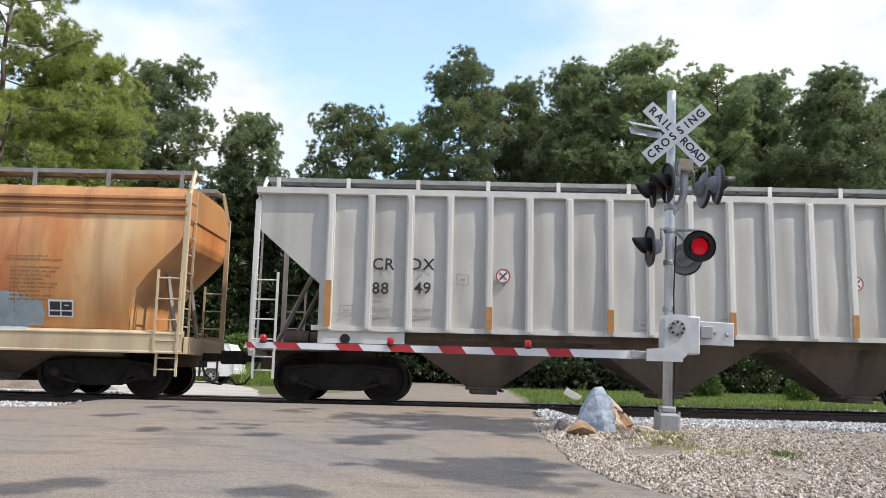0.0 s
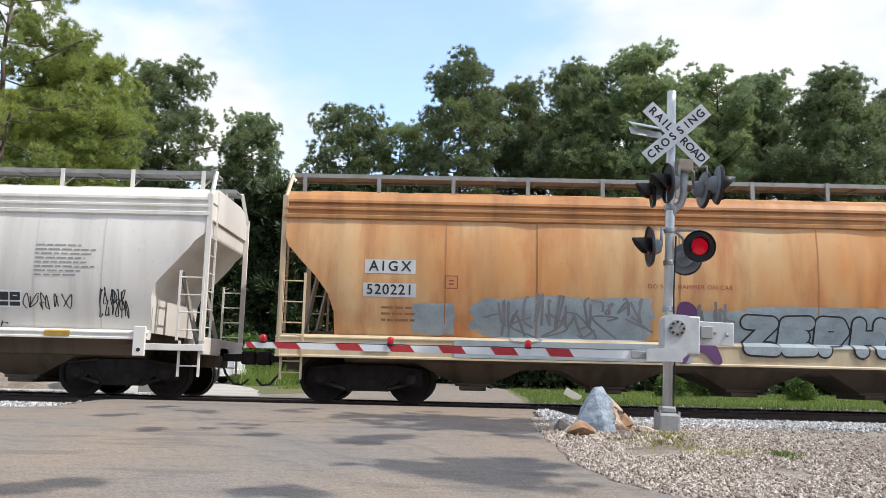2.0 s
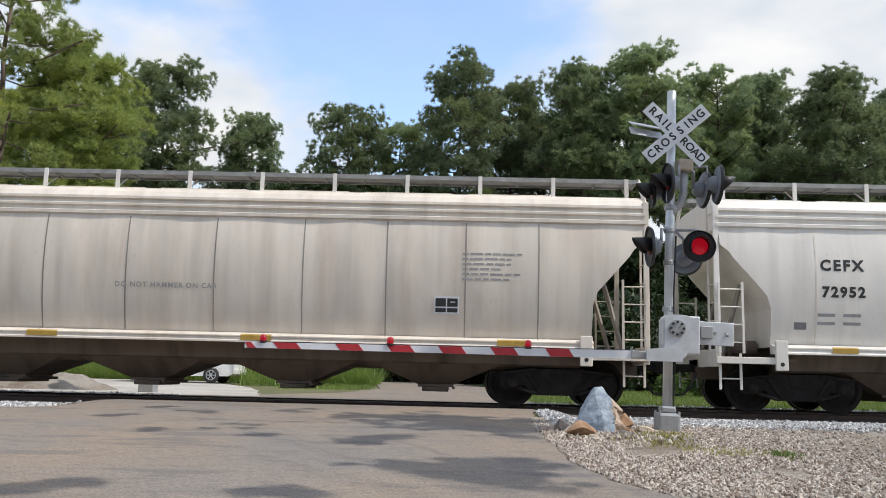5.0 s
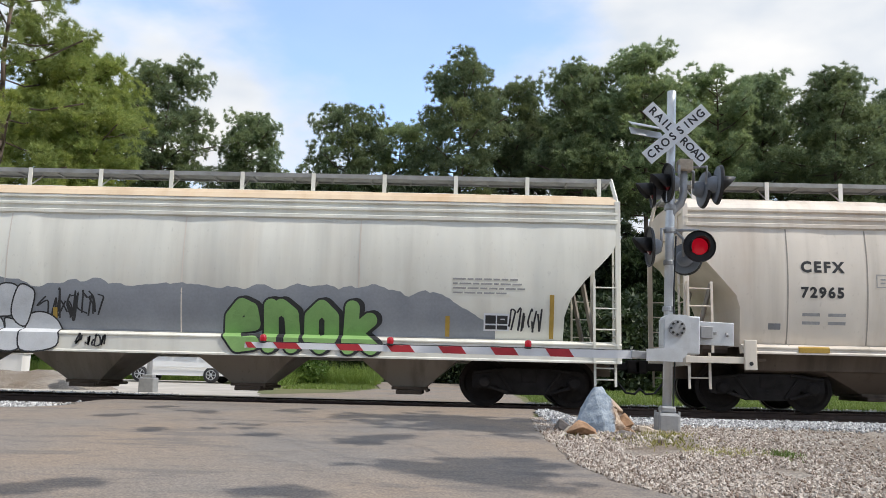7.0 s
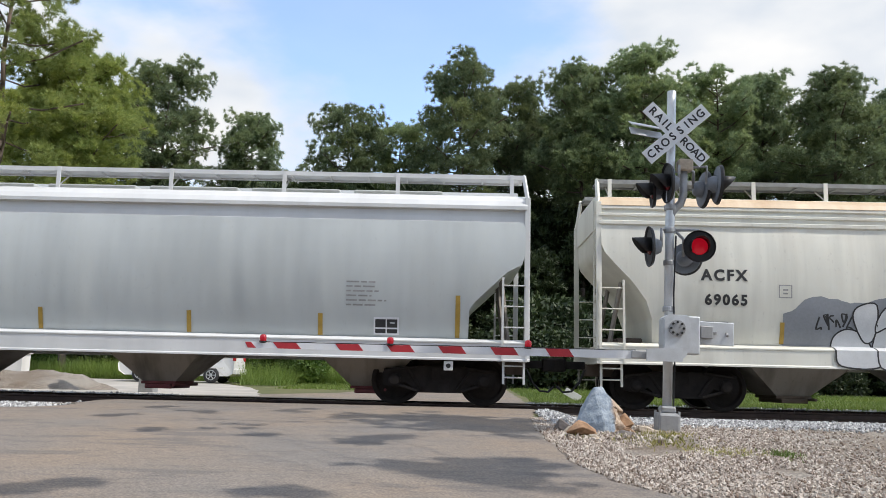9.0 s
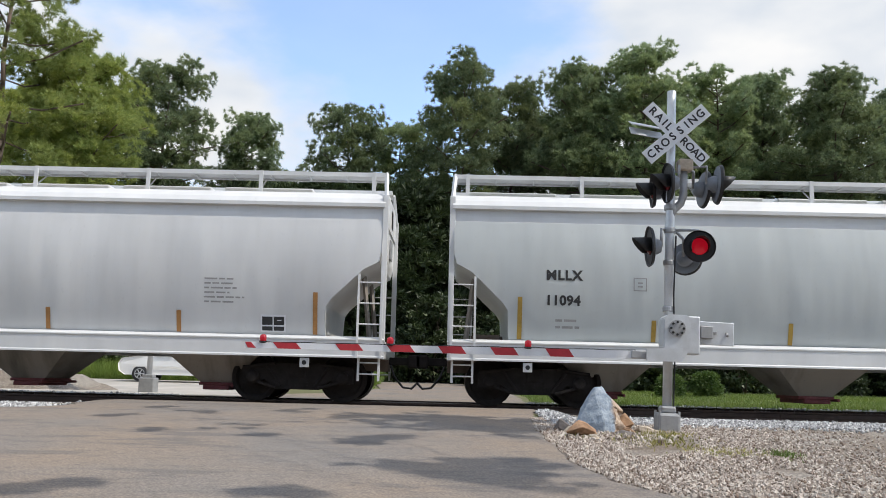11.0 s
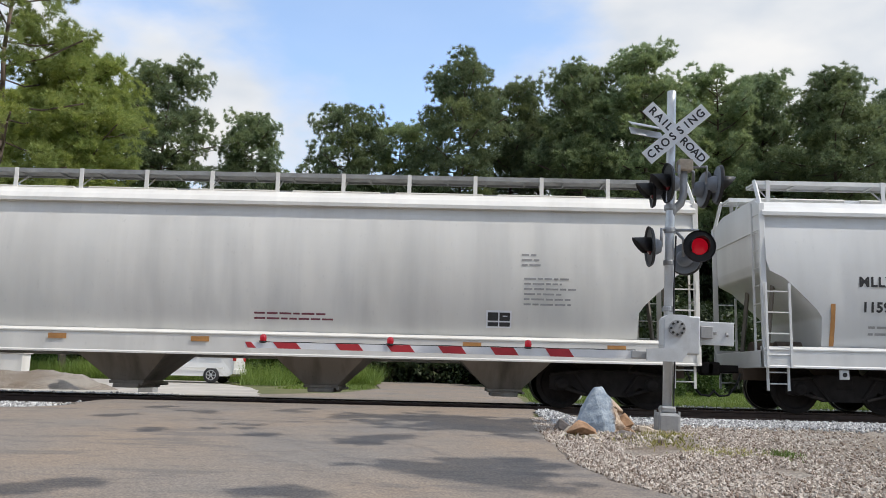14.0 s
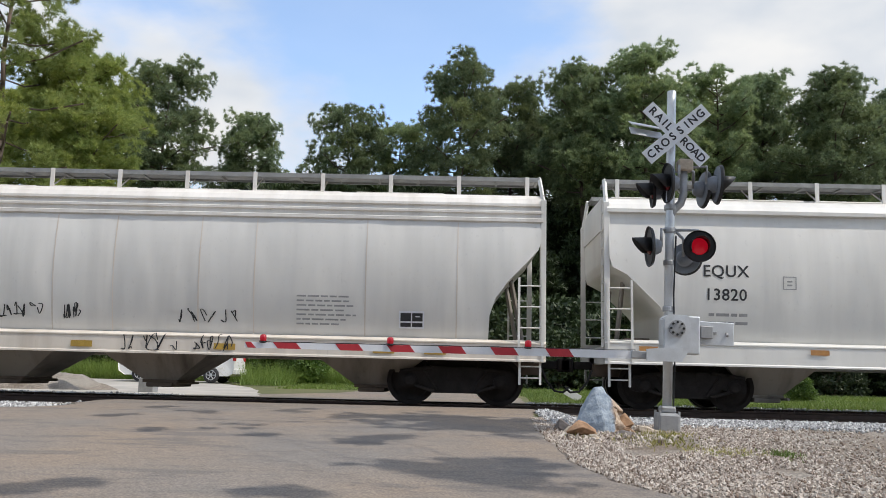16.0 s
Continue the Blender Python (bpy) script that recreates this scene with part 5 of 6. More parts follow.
        small_print(s, car, -7.3, 1.68, 0.6, 2, 0.13, "ink_faded", 10)
        square_mark(s, car, -5.95, 2.41, "ink_faded")
        small_print(s, car, 6.5, 2.35, 0.8, 6, 0.09, "ink_faded", 11)
        inspection_box(s, car, 6.9 if num == "11094" else 7.47, 1.5)
        for x, h in ((-8.3, 0.82), (8.3, 0.82), (-5.67, 0.42), (-3.0, 0.42), (0.05, 0.42), (3.0, 0.42), (5.6, 0.42)):
            patch(s, car, x, 1.30 + h / 2, 0.09, h, "amber" if num == "1159" else "yellow", "reflector", 0.012, "faded reflector strip")
        for x in (-8.14, 8.14):
            bm = bmesh.new()
            box(bm, x - 0.09, x + 0.09, -1.56, -1.50, 0.66, 0.84, 0.01)
            lug = part("jacking_pad", bm, "new_white", car)
            bm = bmesh.new()
            turned(bm, [(0.045, 0), (0.045, 0.008)], 14, Matrix.Translation((x, -1.562, 0.75)) @ pose(0, 0, 0, 90))
            part("hole", bm, "black", lug)
        TRAIN.append((car, s))

    s = dict(base, label="greyed white covered hopper car with black marks", x=-129.74, L=19.68, seed=8, paint="equ_white", chord="equ_white", trim="equ_white", sill_paint="equ_white", sill=(0.86, 1.33), gate="belly_grey",
             board="walkway", bracket="equ_white", bays=(-6.4, -1.65, 2.35, 6.1), posts=14, top=4.62, eaves=(1.3, 4.2))
    car = hopper_car(s)
    stencil(s, car, "EQUX", -7.47, 2.70, 0.23, "ink", 1.05, 0.004)
    stencil(s, car, "13820", -7.47, 2.24, 0.23, "ink", 1.05, 0.004)
    small_print(s, car, -7.4, 1.86, 0.8, 2, 0.16, "ink_faded", 12)
    square_mark(s, car, -6.23, 2.50, "ink_faded")
    small_print(s, car, 6.6, 2.95, 0.5, 3, 0.1, "ink_faded", 13)
    small_print(s, car, 6.95, 2.48, 1.1, 6, 0.1, "ink_faded", 14)
    small_print(s, car, 2.0, 1.70, 1.8, 2, 0.1, "ink_maroon", 15)
    inspection_box(s, car, 5.92, 1.68)
    for x in (-2.7, 0.1, -5.7, 8.2, -9.0, 5.4):
        patch(s, car, x, 1.16, 0.36, 0.1, "amber", "reflector", 0.006, "faded orange reflector")
    TRAIN.append((car, s))

    s = dict(label="weathered white covered hopper car with thin graffiti", x=-149.47, L=17.5, prof=ROUND, cut=CUT_A, seed=9, paint="equ_white", chord="white_a", trim="equ_white", sill_paint="white_tan",
             sill=(0.86, 1.27), under="belly_grey", bays=(-5.3, -2.2, 0.95, 5.3), bay_w=2.6, bay_z=0.2, pan=0.88, top=4.62, eaves=(1.3, 4.2), board="walkway", bracket="white_a", posts=12,
             seams=(-1.0, 0.2, 1.9, 3.0, 5.2, 7.0), seam_paint="white_tan")
    car = hopper_car(s)
    small_print(s, car, 4.5, 2.05, 1.3, 7, 0.09, "ink_faded", 16)
    inspection_box(s, car, 6.12, 1.63)
    for x, z, w, h, k in ((2.1, 1.62, 1.2, 0.25, 41), (-1.6, 1.66, 0.9, 0.25, 42), (-0.6, 1.66, 0.35, 0.25, 43), (1.0, 1.1, 1.1, 0.3, 44), (2.3, 1.1, 0.8, 0.28, 45)):
        scribble(s, car, x, z, w, h, "ink", k, 6, 0.022)
    for x in (-0.3, 2.5, 5.6, 6.6):
        patch(s, car, x, 1.02, 0.42, 0.12, "yellow", "reflector", 0.006, "faded yellow reflector")
    TRAIN.append((car, s))


def inspection_box(s, car, x, z):
    """Black stencilled inspection panel with a white frame and bars."""
    p = patch(s, car, x, z, 0.5, 0.34, "white", "inspection_panel", 0.008)
    for dx in (-0.115, 0.115):
        for dz, h in ((0.05, 0.16), (-0.1, 0.08)):
            patch(s, car, x + dx, z + dz, 0.205, h, "ink", "panel_field", 0.012)
    patch(s, car, x + 0.12, z + 0.06, 0.09, 0.02, "white", "bar", 0.015)
    return p


def square_mark(s, car, x, z, mt):
    for dx, dz, w, h in ((0, 0.12, 0.26, 0.018), (0, -0.12, 0.26, 0.018), (-0.12, 0, 0.018, 0.24), (0.12, 0, 0.018, 0.24), (0, 0.03, 0.1, 0.03), (0, -0.04, 0.1, 0.03)):
        patch(s, car, x + dx, z + dz, w, h, mt, "bar", 0.006)


def sill_pads(s, car):
    for e in (-1, 1):
        x = e * (s["L"] / 2 - 1.25)
        for y in (-1, 1):
            bm = bmesh.new()
            a, b = sorted((y * 1.56, y * 1.63))
            box(bm, x - 0.12, x + 0.12, a, b, 0.80, 1.38, 0.015)
            pad = part("lifting_pad", bm, s["trim"], car)
            bm = bmesh.new()
            turned(bm, [(0.04, 0), (0.04, 0.006)], 12, Matrix.Translation((x, y * 1.632, 0.92)) @ pose(0, 0, 0, 90 if y < 0 else -90))
            part("hole", bm, "black", pad)
        x0, x1 = sorted((e * (s["L"] / 2), e * (s["L"] / 2 - 1.15)))
        for y in (-1.5, 1.5):
            part("end_beam", box(bmesh.new(), x0, x1, min(y, y * 1.06), max(y, y * 1.06), 0.92, 1.05, 0.01), s["trim"], car)


def cover_up(s, car):
    """Long grey over-painting with a wavy upper edge."""
    n = 150
    top, bot = [], []
    for i in range(n + 1):
        x = -5.5 + 12.2 * i / n
        z = 2.22 + 0.16 * noise.noise((x * 1.1, 3, 0)) + 0.09 * noise.noise((x * 3.1, 7, 0)) + 0.04 * noise.noise((x * 9, 2, 0))
        z -= max(0, (x - 5.2)) ** 1.5 * 0.4 + max(0, (-4.9 - x)) * 0.5
        top.append((x, max(z, 1.4)))
        bot.append((x, 1.29))
    vs = bot + top
    fs = [(i, i + 1, n + 2 + i, n + 1 + i) for i in range(n)]
    on_side(s, vs, fs, 0, 0, "cover_grey", car, "cover_up_paint", 0.004, "grey over-painted band", True)


build_cars()


# ---- crossing signal ----
def light_head(mast, at, face, lens, arm_to, k=1.0):
    """A flashing light: dished black disc, red lens, visor, housing behind, on its arm."""
    m = Matrix.Translation(at) @ Vector(face).normalized().to_track_quat("Z", "Y").to_matrix().to_4x4()
    big = m @ Matrix.Diagonal((k, k, 1, 1))
    bm = bmesh.new()
    turned(bm, [(0.02, -0.012), (0.24, -0.012), (0.255, 0.02), (0.255, 0.035), (0.235, 0.005), (0.155, 0.004), (0.02, 0.004)], 32, big)
    disc = part("background_disc", bm, "black", mast, "black round light background")
    bm = bmesh.new()
    turned(bm, [(0.128, 0.006), (0.118, 0.03), (0.085, 0.05), (0.045, 0.06), (0.01, 0.062)], 28, m)
    part("lens", bm, lens, disc, "red glass lens", True)
    vs, fs = [], []
    n = 18
    up = m.inverted().to_3x3() @ Vector((0, 0, 1))
    a0 = math.atan2(up.y, up.x)
    for i in range(n + 1):
        a = a0 + radians(-125 + 250 * i / n)
        c = math.cos((a - a0) * 0.62)
        for r, z in ((0.145, 0.0), (0.142, 0.05 + 0.22 * max(c, 0)), (0.136, 0.05 + 0.22 * max(c, 0)), (0.138, 0.0)):
            vs.append(m @ Vector((r * math.cos(a), r * math.sin(a), z)))
    for i in range(n):
        for j in range(4):
            b = i * 4
            fs.append((b + j, b + 4 + j, b + 4 + (j + 1) % 4, b + (j + 1) % 4))
    fs += [(0, 1, 2, 3), (4 * n + 3, 4 * n + 2, 4 * n + 1, 4 * n)]
    raw("visor", vs, fs, "black", disc, "black visor", True)
    bm = bmesh.new()
    turned(bm, [(0.23, -0.022), (0.235, -0.018), (0.235, -0.0125)], 32, big)
    part("disc_back", bm, "back_grey", disc, "grey back of the disc")
    bm = bmesh.new()
    turned(bm, [(0.04, -0.16), (0.09, -0.15), (0.12, -0.1), (0.13, -0.03), (0.13, -0.022)], 24, m)
    part("housing", bm, "back_grey", disc, "grey metal housing", True)
    bm = bmesh.new()
    back = m @ Vector((0, 0, -0.16))
    pipe(bm, [back, back + Vector((0, 0, 0.27)), Vector(arm_to)], 0.024, 8)
    part("light_arm", bm, "galv", mast, "", True)


def build_signal():
    mast = empty("crossing_signal", "silver railway crossing signal mast with crossbuck, red lights and lowered gate", "crossing signal", m=pose(3.17, -3.8, -0.18, 0, 1.8, 0))
    bm = bmesh.new()
    turned(bm, [(0.07, 0.3), (0.07, 3.2), (0.066, 3.25), (0.066, 5.19), (0.05, 5.2)], 20)
    part("pole", bm, "alu", mast, "aluminium-painted steel pole", True)
    bm = bmesh.new()
    box(bm, -0.165, 0.165, -0.165, 0.165, -0.06, 0.26, 0.04)
    box(bm, -0.11, 0.11, -0.11, 0.11, 0.26, 0.36, 0.03)
    for s in (-0.14, 0.14):
        for t in (-0.14, 0.14):
            rod(bm, (s, t, 0.2), (s, t, 0.29), 0.018, 6)
    part("base_casting", bm, "galv", mast, "cast metal base")
    for z in (2.45, 2.95, 3.3, 1.75):
        bm = bmesh.new()
        turned(bm, [(0.086, z), (0.092, z + 0.02), (0.092, z + 0.06), (0.086, z + 0.08)], 20)
        part("clamp_band", bm, "galv", mast)
    bm = bmesh.new()
    pipe(bm, [(0.07, -0.08, 0.3), (0.08, -0.085, 1.0), (0.05, -0.09, 2.0), (0.075, -0.08, 2.9)], 0.012, 6)
    part("conduit", bm, "black", mast)

    # crossbuck of two crossing boards with black letters
    zc = 4.48
    for k, (ang, text) in enumerate(((43.5, "RAIL   ROAD"), (-42.5, "CROSSING"))):
        m = Matrix.Translation((0.05, -0.10 - 0.022 * k, zc)) @ pose(0, 0, 0, 0, ang, 0)
        bm = bmesh.new()
        box(bm, -0.61, 0.61, -0.008, 0.008, -0.115, 0.115, 0.004)
        bm.transform(m)
        board = part("crossbuck_board", bm, "white", mast, "white reflective board with black letters")
        if text == "CROSSING":
            for ch, u in zip(text, (-0.51, -0.37, -0.225, -0.075, 0.075, 0.21, 0.335, 0.49)):
                letter(board, ch, m, u)
        else:
            for ch, u in zip("RAILROAD", (-0.50, -0.365, -0.25, -0.155, 0.165, 0.285, 0.405, 0.525)):
                letter(board, ch, m, u)
    # second crossbuck, seen edge on
    for ang in (9, -9):
        bm = bmesh.new()
        box(bm, -0.52, 0.02, -0.008, 0.008, -0.09, 0.09, 0.003)
        bm.transform(Matrix.Translation((-0.12, 0.16, zc + 0.16 - (0.0 if ang > 0 else 0.12))) @ pose(0, 0, 0, -62 if ang > 0 else -40, 4, 12))
        part("side_board", bm, "alu", mast, "thin metal board seen edge on")
    # lower pair of lights
    light_head(mast, (0.42, -0.10, 2.75), (-0.12, -1, -0.05), "lens_lit", (0.07, 0, 3.0), 0.95)
    light_head(mast, (-0.31, -0.10, 2.71), (-1, 0.02, -0.06), "lens_dark", (-0.07, 0, 3.0), 1.2)
    light_head(mast, (0.30, 0.22, 2.60), (0.45, 0.9, -0.05), "lens_dark", (0.07, 0, 3.0))
    # upper lights on a bent side bracket
    bm = bmesh.new()
    pipe(bm, [(0, 0, 3.18), (0.04, 0, 3.30), (0.16, 0, 3.42), (0.2, 0, 3.55), (0.2, 0, 3.98)], 0.06, 12)
    part("side_bracket", bm, "galv", mast, "", True)
    bm = bmesh.new()
    box(bm, 0.10, 0.32, -0.12, 0.10, 3.92, 4.10, 0.025)
    part("junction_box", bm, "rock_pale", mast, "beige junction box")
    light_head(mast, (-0.06, -0.12, 3.70), (-1, -0.05, -0.06), "lens_dark", (0.2, 0, 3.95), 1.2)
    light_head(mast, (-0.20, 0.25, 3.64), (-1, 0.1, -0.05), "lens_dark", (0.2, 0, 3.95))
    light_head(mast, (0.70, -0.05, 3.73), (1, -0.06, -0.04), "lens_dark", (0.2, 0, 3.98), 1.2)
    light_head(mast, (0.56, 0.2, 3.70), (1, 0.05, -0.05), "lens_dark", (0.2, 0, 3.98), 1.15)

    # gate machine
    bm = bmesh.new()
    slab(bm, [(-0.17, 1.22), (-0.17, 1.62), (-0.10, 1.68), (0.18, 1.68), (0.22, 1.64), (0.22, 1.24), (0.16, 1.08), (0.06, 1.01), (-0.12, 1.01)], -0.42, -0.1)
    bmesh.ops.bevel(bm, geom=bm.edges[:], offset=0.015, segments=2, affect="EDGES")
    box_ob = part("gate_machine", bm, "alu", mast, "grey painted gate mechanism housing")
    bm = bmesh.new()
    box(bm, 0.17, 0.36, -0.40, -0.08, 1.12, 1.67, 0.02)
    part("housing_door", bm, "alu", box_ob)
    bm = bmesh.new()
    turned(bm, [(0.12, 0), (0.12, 0.025), (0.05, 0.03)], 24, Matrix.Translation((0.02, -0.42, 1.48)) @ pose(0, 0, 0, 90))
    hub = part("pivot_hub", bm, "galv", box_ob)
    for k in range(8):
        a = k * math.pi / 4
        bm = bmesh.new()
        turned(bm, [(0.018, 0), (0.018, 0.02)], 6, Matrix.Translation((0.02 + 0.09 * math.cos(a), -0.445, 1.48 + 0.09 * math.sin(a))) @ pose(0, 0, 0, 90))
        part("bolt", bm, "black", hub)
    bm = bmesh.new()
    box(bm, 0.36, 0.88, -0.30, -0.27, 1.27, 1.61, 0.01)
    plate = part("counterweight_plate", bm, "alu", mast, "silver counterweight plate")
    bm = bmesh.new()
    box(bm, 0.38, 0.56, -0.36, -0.302, 1.36, 1.54, 0.012)
    box(bm, 0.40, 0.62, -0.34, -0.302, 1.43, 1.47, 0.008)
    part("weight_block", bm, "galv", plate)
    bm = bmesh.new()
    rod(bm, (0.77, -0.34, 1.41), (0.77, -0.26, 1.47), 0.02, 8)
    part("bolt", bm, "galv", plate)

    # lowered arm, level although the mast leans
    tip, butt = -6.24, -0.52
    mid = lambda x: 1.088 + 0.0286 * x
    half = lambda x: 0.042 + 0.018 * (x - tip) / (butt - tip)
    bm = bmesh.new()
    slab(bm, [(-0.42, 0.99), (0.10, 1.0), (0.10, 1.2), (-0.1, 1.2), (-0.42, 1.16)], -0.46, -0.42)
    part("arm_bracket", bm, "alu", mast)
    bm = bmesh.new()
    box(bm, -0.62, -0.34, -0.40, -0.26, 1.02, 1.13, 0.01)
    part("arm_adapter", bm, "galv", mast)
    bm = bmesh.new()
    slab(bm, [(tip, mid(tip) - half(tip)), (butt, mid(butt) - half(butt)), (butt, mid(butt) + half(butt)), (tip, mid(tip) + half(tip))], -0.33, -0.30)
    arm = part("gate_arm", bm, "white", mast, "red and white striped gate arm lowered across the road")
    for c, w in ((-6.17, 0.12), (-5.62, 0.34), (-4.71, 0.34), (-3.96, 0.34), (-3.21, 0.34), (-2.45, 0.34), (-1.65, 0.34)):
        sl = 0.04
        x0, x1, x2, x3 = max(c - w / 2 + sl, tip), c + w / 2 + sl, c + w / 2 - sl, max(c - w / 2 - sl, tip)
        bm = bmesh.new()
        slab(bm, [(x0, mid(x0) - half(x0)), (x1, mid(x1) - half(x1)), (x2, mid(x2) + half(x2)), (x3, mid(x3) + half(x3))], -0.334, -0.3302)
        part("red_stripe", bm, "red", arm, "red reflective stripe")
    for x in (-5.98, -4.12, -2.11):
        z = mid(x) + half(x)
        bm = bmesh.new()
        turned(bm, [(0.012, -0.02), (0.045, 0.0), (0.052, 0.045), (0.045, 0.085), (0.02, 0.10)], 16, Matrix.Translation((x, -0.315, z + 0.015)))
        lamp = part("arm_lamp", bm, "lamp_red", arm, "small red gate lamp", True)
        bm = bmesh.new()
        turned(bm, [(0.04, -0.01), (0.055, 0.0), (0.055, 0.02)], 12, Matrix.Translation((x, -0.315, z)))
        part("lamp_base", bm, "black", lamp)
    bm = bmesh.new()
    xs = [-5.95 + 0.2 * i for i in range(28)]
    pipe(bm, [(x, -0.315, mid(x) + half(x) + 0.006 + 0.004 * math.sin(x * 9)) for x in xs], 0.007, 5)
    part("lamp_cable", bm, "black", arm)


def letter(board, ch, m, u):
    vs, fs = words(ch, 0.125, 0.0, 0.004)
    bm = bmesh.new()
    bv = [bm.verts.new(m @ Vector((u + v[0], -0.0125, v[1]))) for v in vs]
    for f in fs:
        bm.faces.new([bv[i] for i in f])
    part("letter", bm, "ink", board)


build_signal()


# ---- trees ----
def tuft(vs, fs, at, r, n, rng, w=0.05):
    """A clump of short needle sprays scattered round a twig end, flatter than wide."""
    for _ in range(n):
        d = Vector((rng.gauss(0, 1), rng.gauss(0, 1), rng.gauss(0, 1)))
        d = d.normalized() * rng.random() ** 0.45
        b = at + Vector((d.x * r, d.y * r, d.z * r * 0.62))
        way = Vector((d.x + rng.gauss(0, 0.5), d.y + rng.gauss(0, 0.5), 0.35 + rng.gauss(0, 0.5))).normalized()
        side = way.cross(Vector((rng.gauss(0, 1), rng.gauss(0, 1), rng.gauss(0, 1)))).normalized() * w * rng.uniform(0.6, 1.3)
        e = b + way * rng.uniform(0.12, 0.22)
        k = len(vs)
        vs += [b - side * 0.6, b + side * 0.6, e]
        fs.append((k, k + 1, k + 2))


def spray(vs, fs, at, r, n, rng, way, w):
    """A bottle-brush tuft: needles that stand out round a twig end."""
    for _ in range(n):
        d = Vector((rng.gauss(0, 1), rng.gauss(0, 1), rng.gauss(0, 1))).normalized() * 0.9 + way * 0.75
        d = d.normalized()
        q = d.cross(Vector((rng.gauss(0, 1), rng.gauss(0, 1), rng.gauss(0, 1))))
        q = q.normalized() * w * rng.uniform(0.6, 1.2) * 0.5
        b = at + d * r * 0.12
        e = at + d * r * rng.uniform(0.75, 1.15)
        k = len(vs)
        vs += [b - q, b + q, e]
        fs.append((k, k + 1, k + 2))


def pine(name, height, spread, crown_from, seed, limbs, lobes, mat, needles=30, lobe=0.62, tip=0.9, bare=8, w=0.040, gappy=0.0, young=False):
    """A pine: tapered, slightly bent trunk, limbs in uneven whorls, and needle tufts gathered in rounded pads."""
    rng = random.Random(seed)
    tree = empty(name, "", "tree")
    bm = bmesh.new()
    bend = [Vector((0.3 * noise.noise((i * 0.5, seed, 0)), 0.3 * noise.noise((i * 0.5, 0, seed)), height * 0.96 * i / 10)) for i in range(11)]
    bend[0] = Vector((0, 0, -0.4))
    r0 = 0.011 * height
    pipe_rings = [(p, r0 * (1 - 0.088 * i)) for i, p in enumerate(bend)]
    for (p, ra), (q, rb) in zip(pipe_rings, pipe_rings[1:]):
        rod(bm, p, q, ra, 9, rb)
    part("trunk", bm, "bark", tree, "", True)

    def trunk_at(t):
        k = min(int(t * 10), 9)
        return bend[k].lerp(bend[k + 1], t * 10 - k)

    vs, fs = [], []
    for i in range(limbs):
        u = (i + rng.random()) / limbs
        t = crown_from + (0.995 - crown_from) * u
        at = trunk_at(t)
        swell = 1 + 0.38 * noise.noise((u * 3.2, seed, 1.5))
        reach = spread * smooth_step(u, [(0.0, 0.68), (0.25, 0.98), (0.6, 1.0), (0.8, 0.86), (0.93, 0.62), (1.0, 0.36)]) * swell * rng.uniform(0.6, 1.08)
        az = i * 2.4 + rng.uniform(-0.5, 0.5)
        up = rng.uniform(-0.12, 0.22) + 0.5 * u * u
        way = Vector((math.cos(az), math.sin(az), up)).normalized()
        end = at + way * reach
        mid = at.lerp(end, 0.5) + Vector((0, 0, -0.07 * reach))
        if not young:
            part("limb", pipe(bmesh.new(), [at, mid, end], 0.028 + 0.02 * (1 - u), 5), "bark", tree)
        n = max(2, round(lobes * (0.35 + 0.65 * reach / spread)))
        for j in range(n):
            s = 0.38 + 0.66 * (j + rng.random()) / n
            if rng.random() < gappy:
                continue
            c = at.lerp(mid, s * 2) if s < 0.5 else mid.lerp(end, s * 2 - 1)
            side = Vector((-way.y, way.x, 0)).normalized()
            c = c + side * rng.gauss(0, 0.26) * reach * (1.15 - 0.5 * s) + Vector((0, 0, rng.gauss(0.05, 0.10) * reach))
            size = lobe * rng.uniform(0.6, 1.25)
            for _ in range(int(13 * (size / lobe) ** 1.5) + 3):
                d = Vector((rng.gauss(0, 1), rng.gauss(0, 1), rng.gauss(0.35, 0.8))).normalized()
                p = c + Vector((d.x * size, d.y * size, d.z * size * 0.62)) * rng.random() ** 0.3
                spray(vs, fs, p, 0.30 * tip, needles, rng, (d + Vector((0, 0, 0.7)) + way * 0.4).normalized(), w)
    for i in range(bare):
        t = crown_from * (0.5 + 0.5 * i / bare)
        az = rng.uniform(0, 6.3)
        a = trunk_at(t)
        lb = bmesh.new()
        rod(lb, a, a + Vector((math.cos(az), math.sin(az), 0.12)) * rng.uniform(0.6, 1.8), 0.028, 4, 0.006)
        part("dead_limb", lb, "bark", tree)
    raw("crown", vs, fs, mat, tree)
    return tree


def shrub(name, w, h, seed, mat, n=190, leaf=0.11):
    rng = random.Random(seed)
    ob = empty(name, "", "shrub")
    bm = bmesh.new()
    for i in range(9):
        a = rng.uniform(0, 6.3)
        rod(bm, (0, 0, -0.1), (math.cos(a) * w * 0.3, math.sin(a) * w * 0.3, h * rng.uniform(0.6, 0.9)), 0.03, 5, 0.008)
    part("stem", bm, "bark", ob)
    vs, fs = [], []
    for _ in range(n):
        a, q = rng.uniform(0, 6.3), rng.random() ** 0.5
        z = h * rng.random() ** 0.8
        k = math.sqrt(max(0.05, 1 - (z / h - 0.3) ** 2 * 1.6))
        c = Vector((math.cos(a) * q * w / 2 * k, math.sin(a) * q * w / 2 * k, z))
        tuft(vs, fs, c, 0.36, 30, rng, leaf)
    raw("foliage", vs, fs, mat, ob)
    return ob


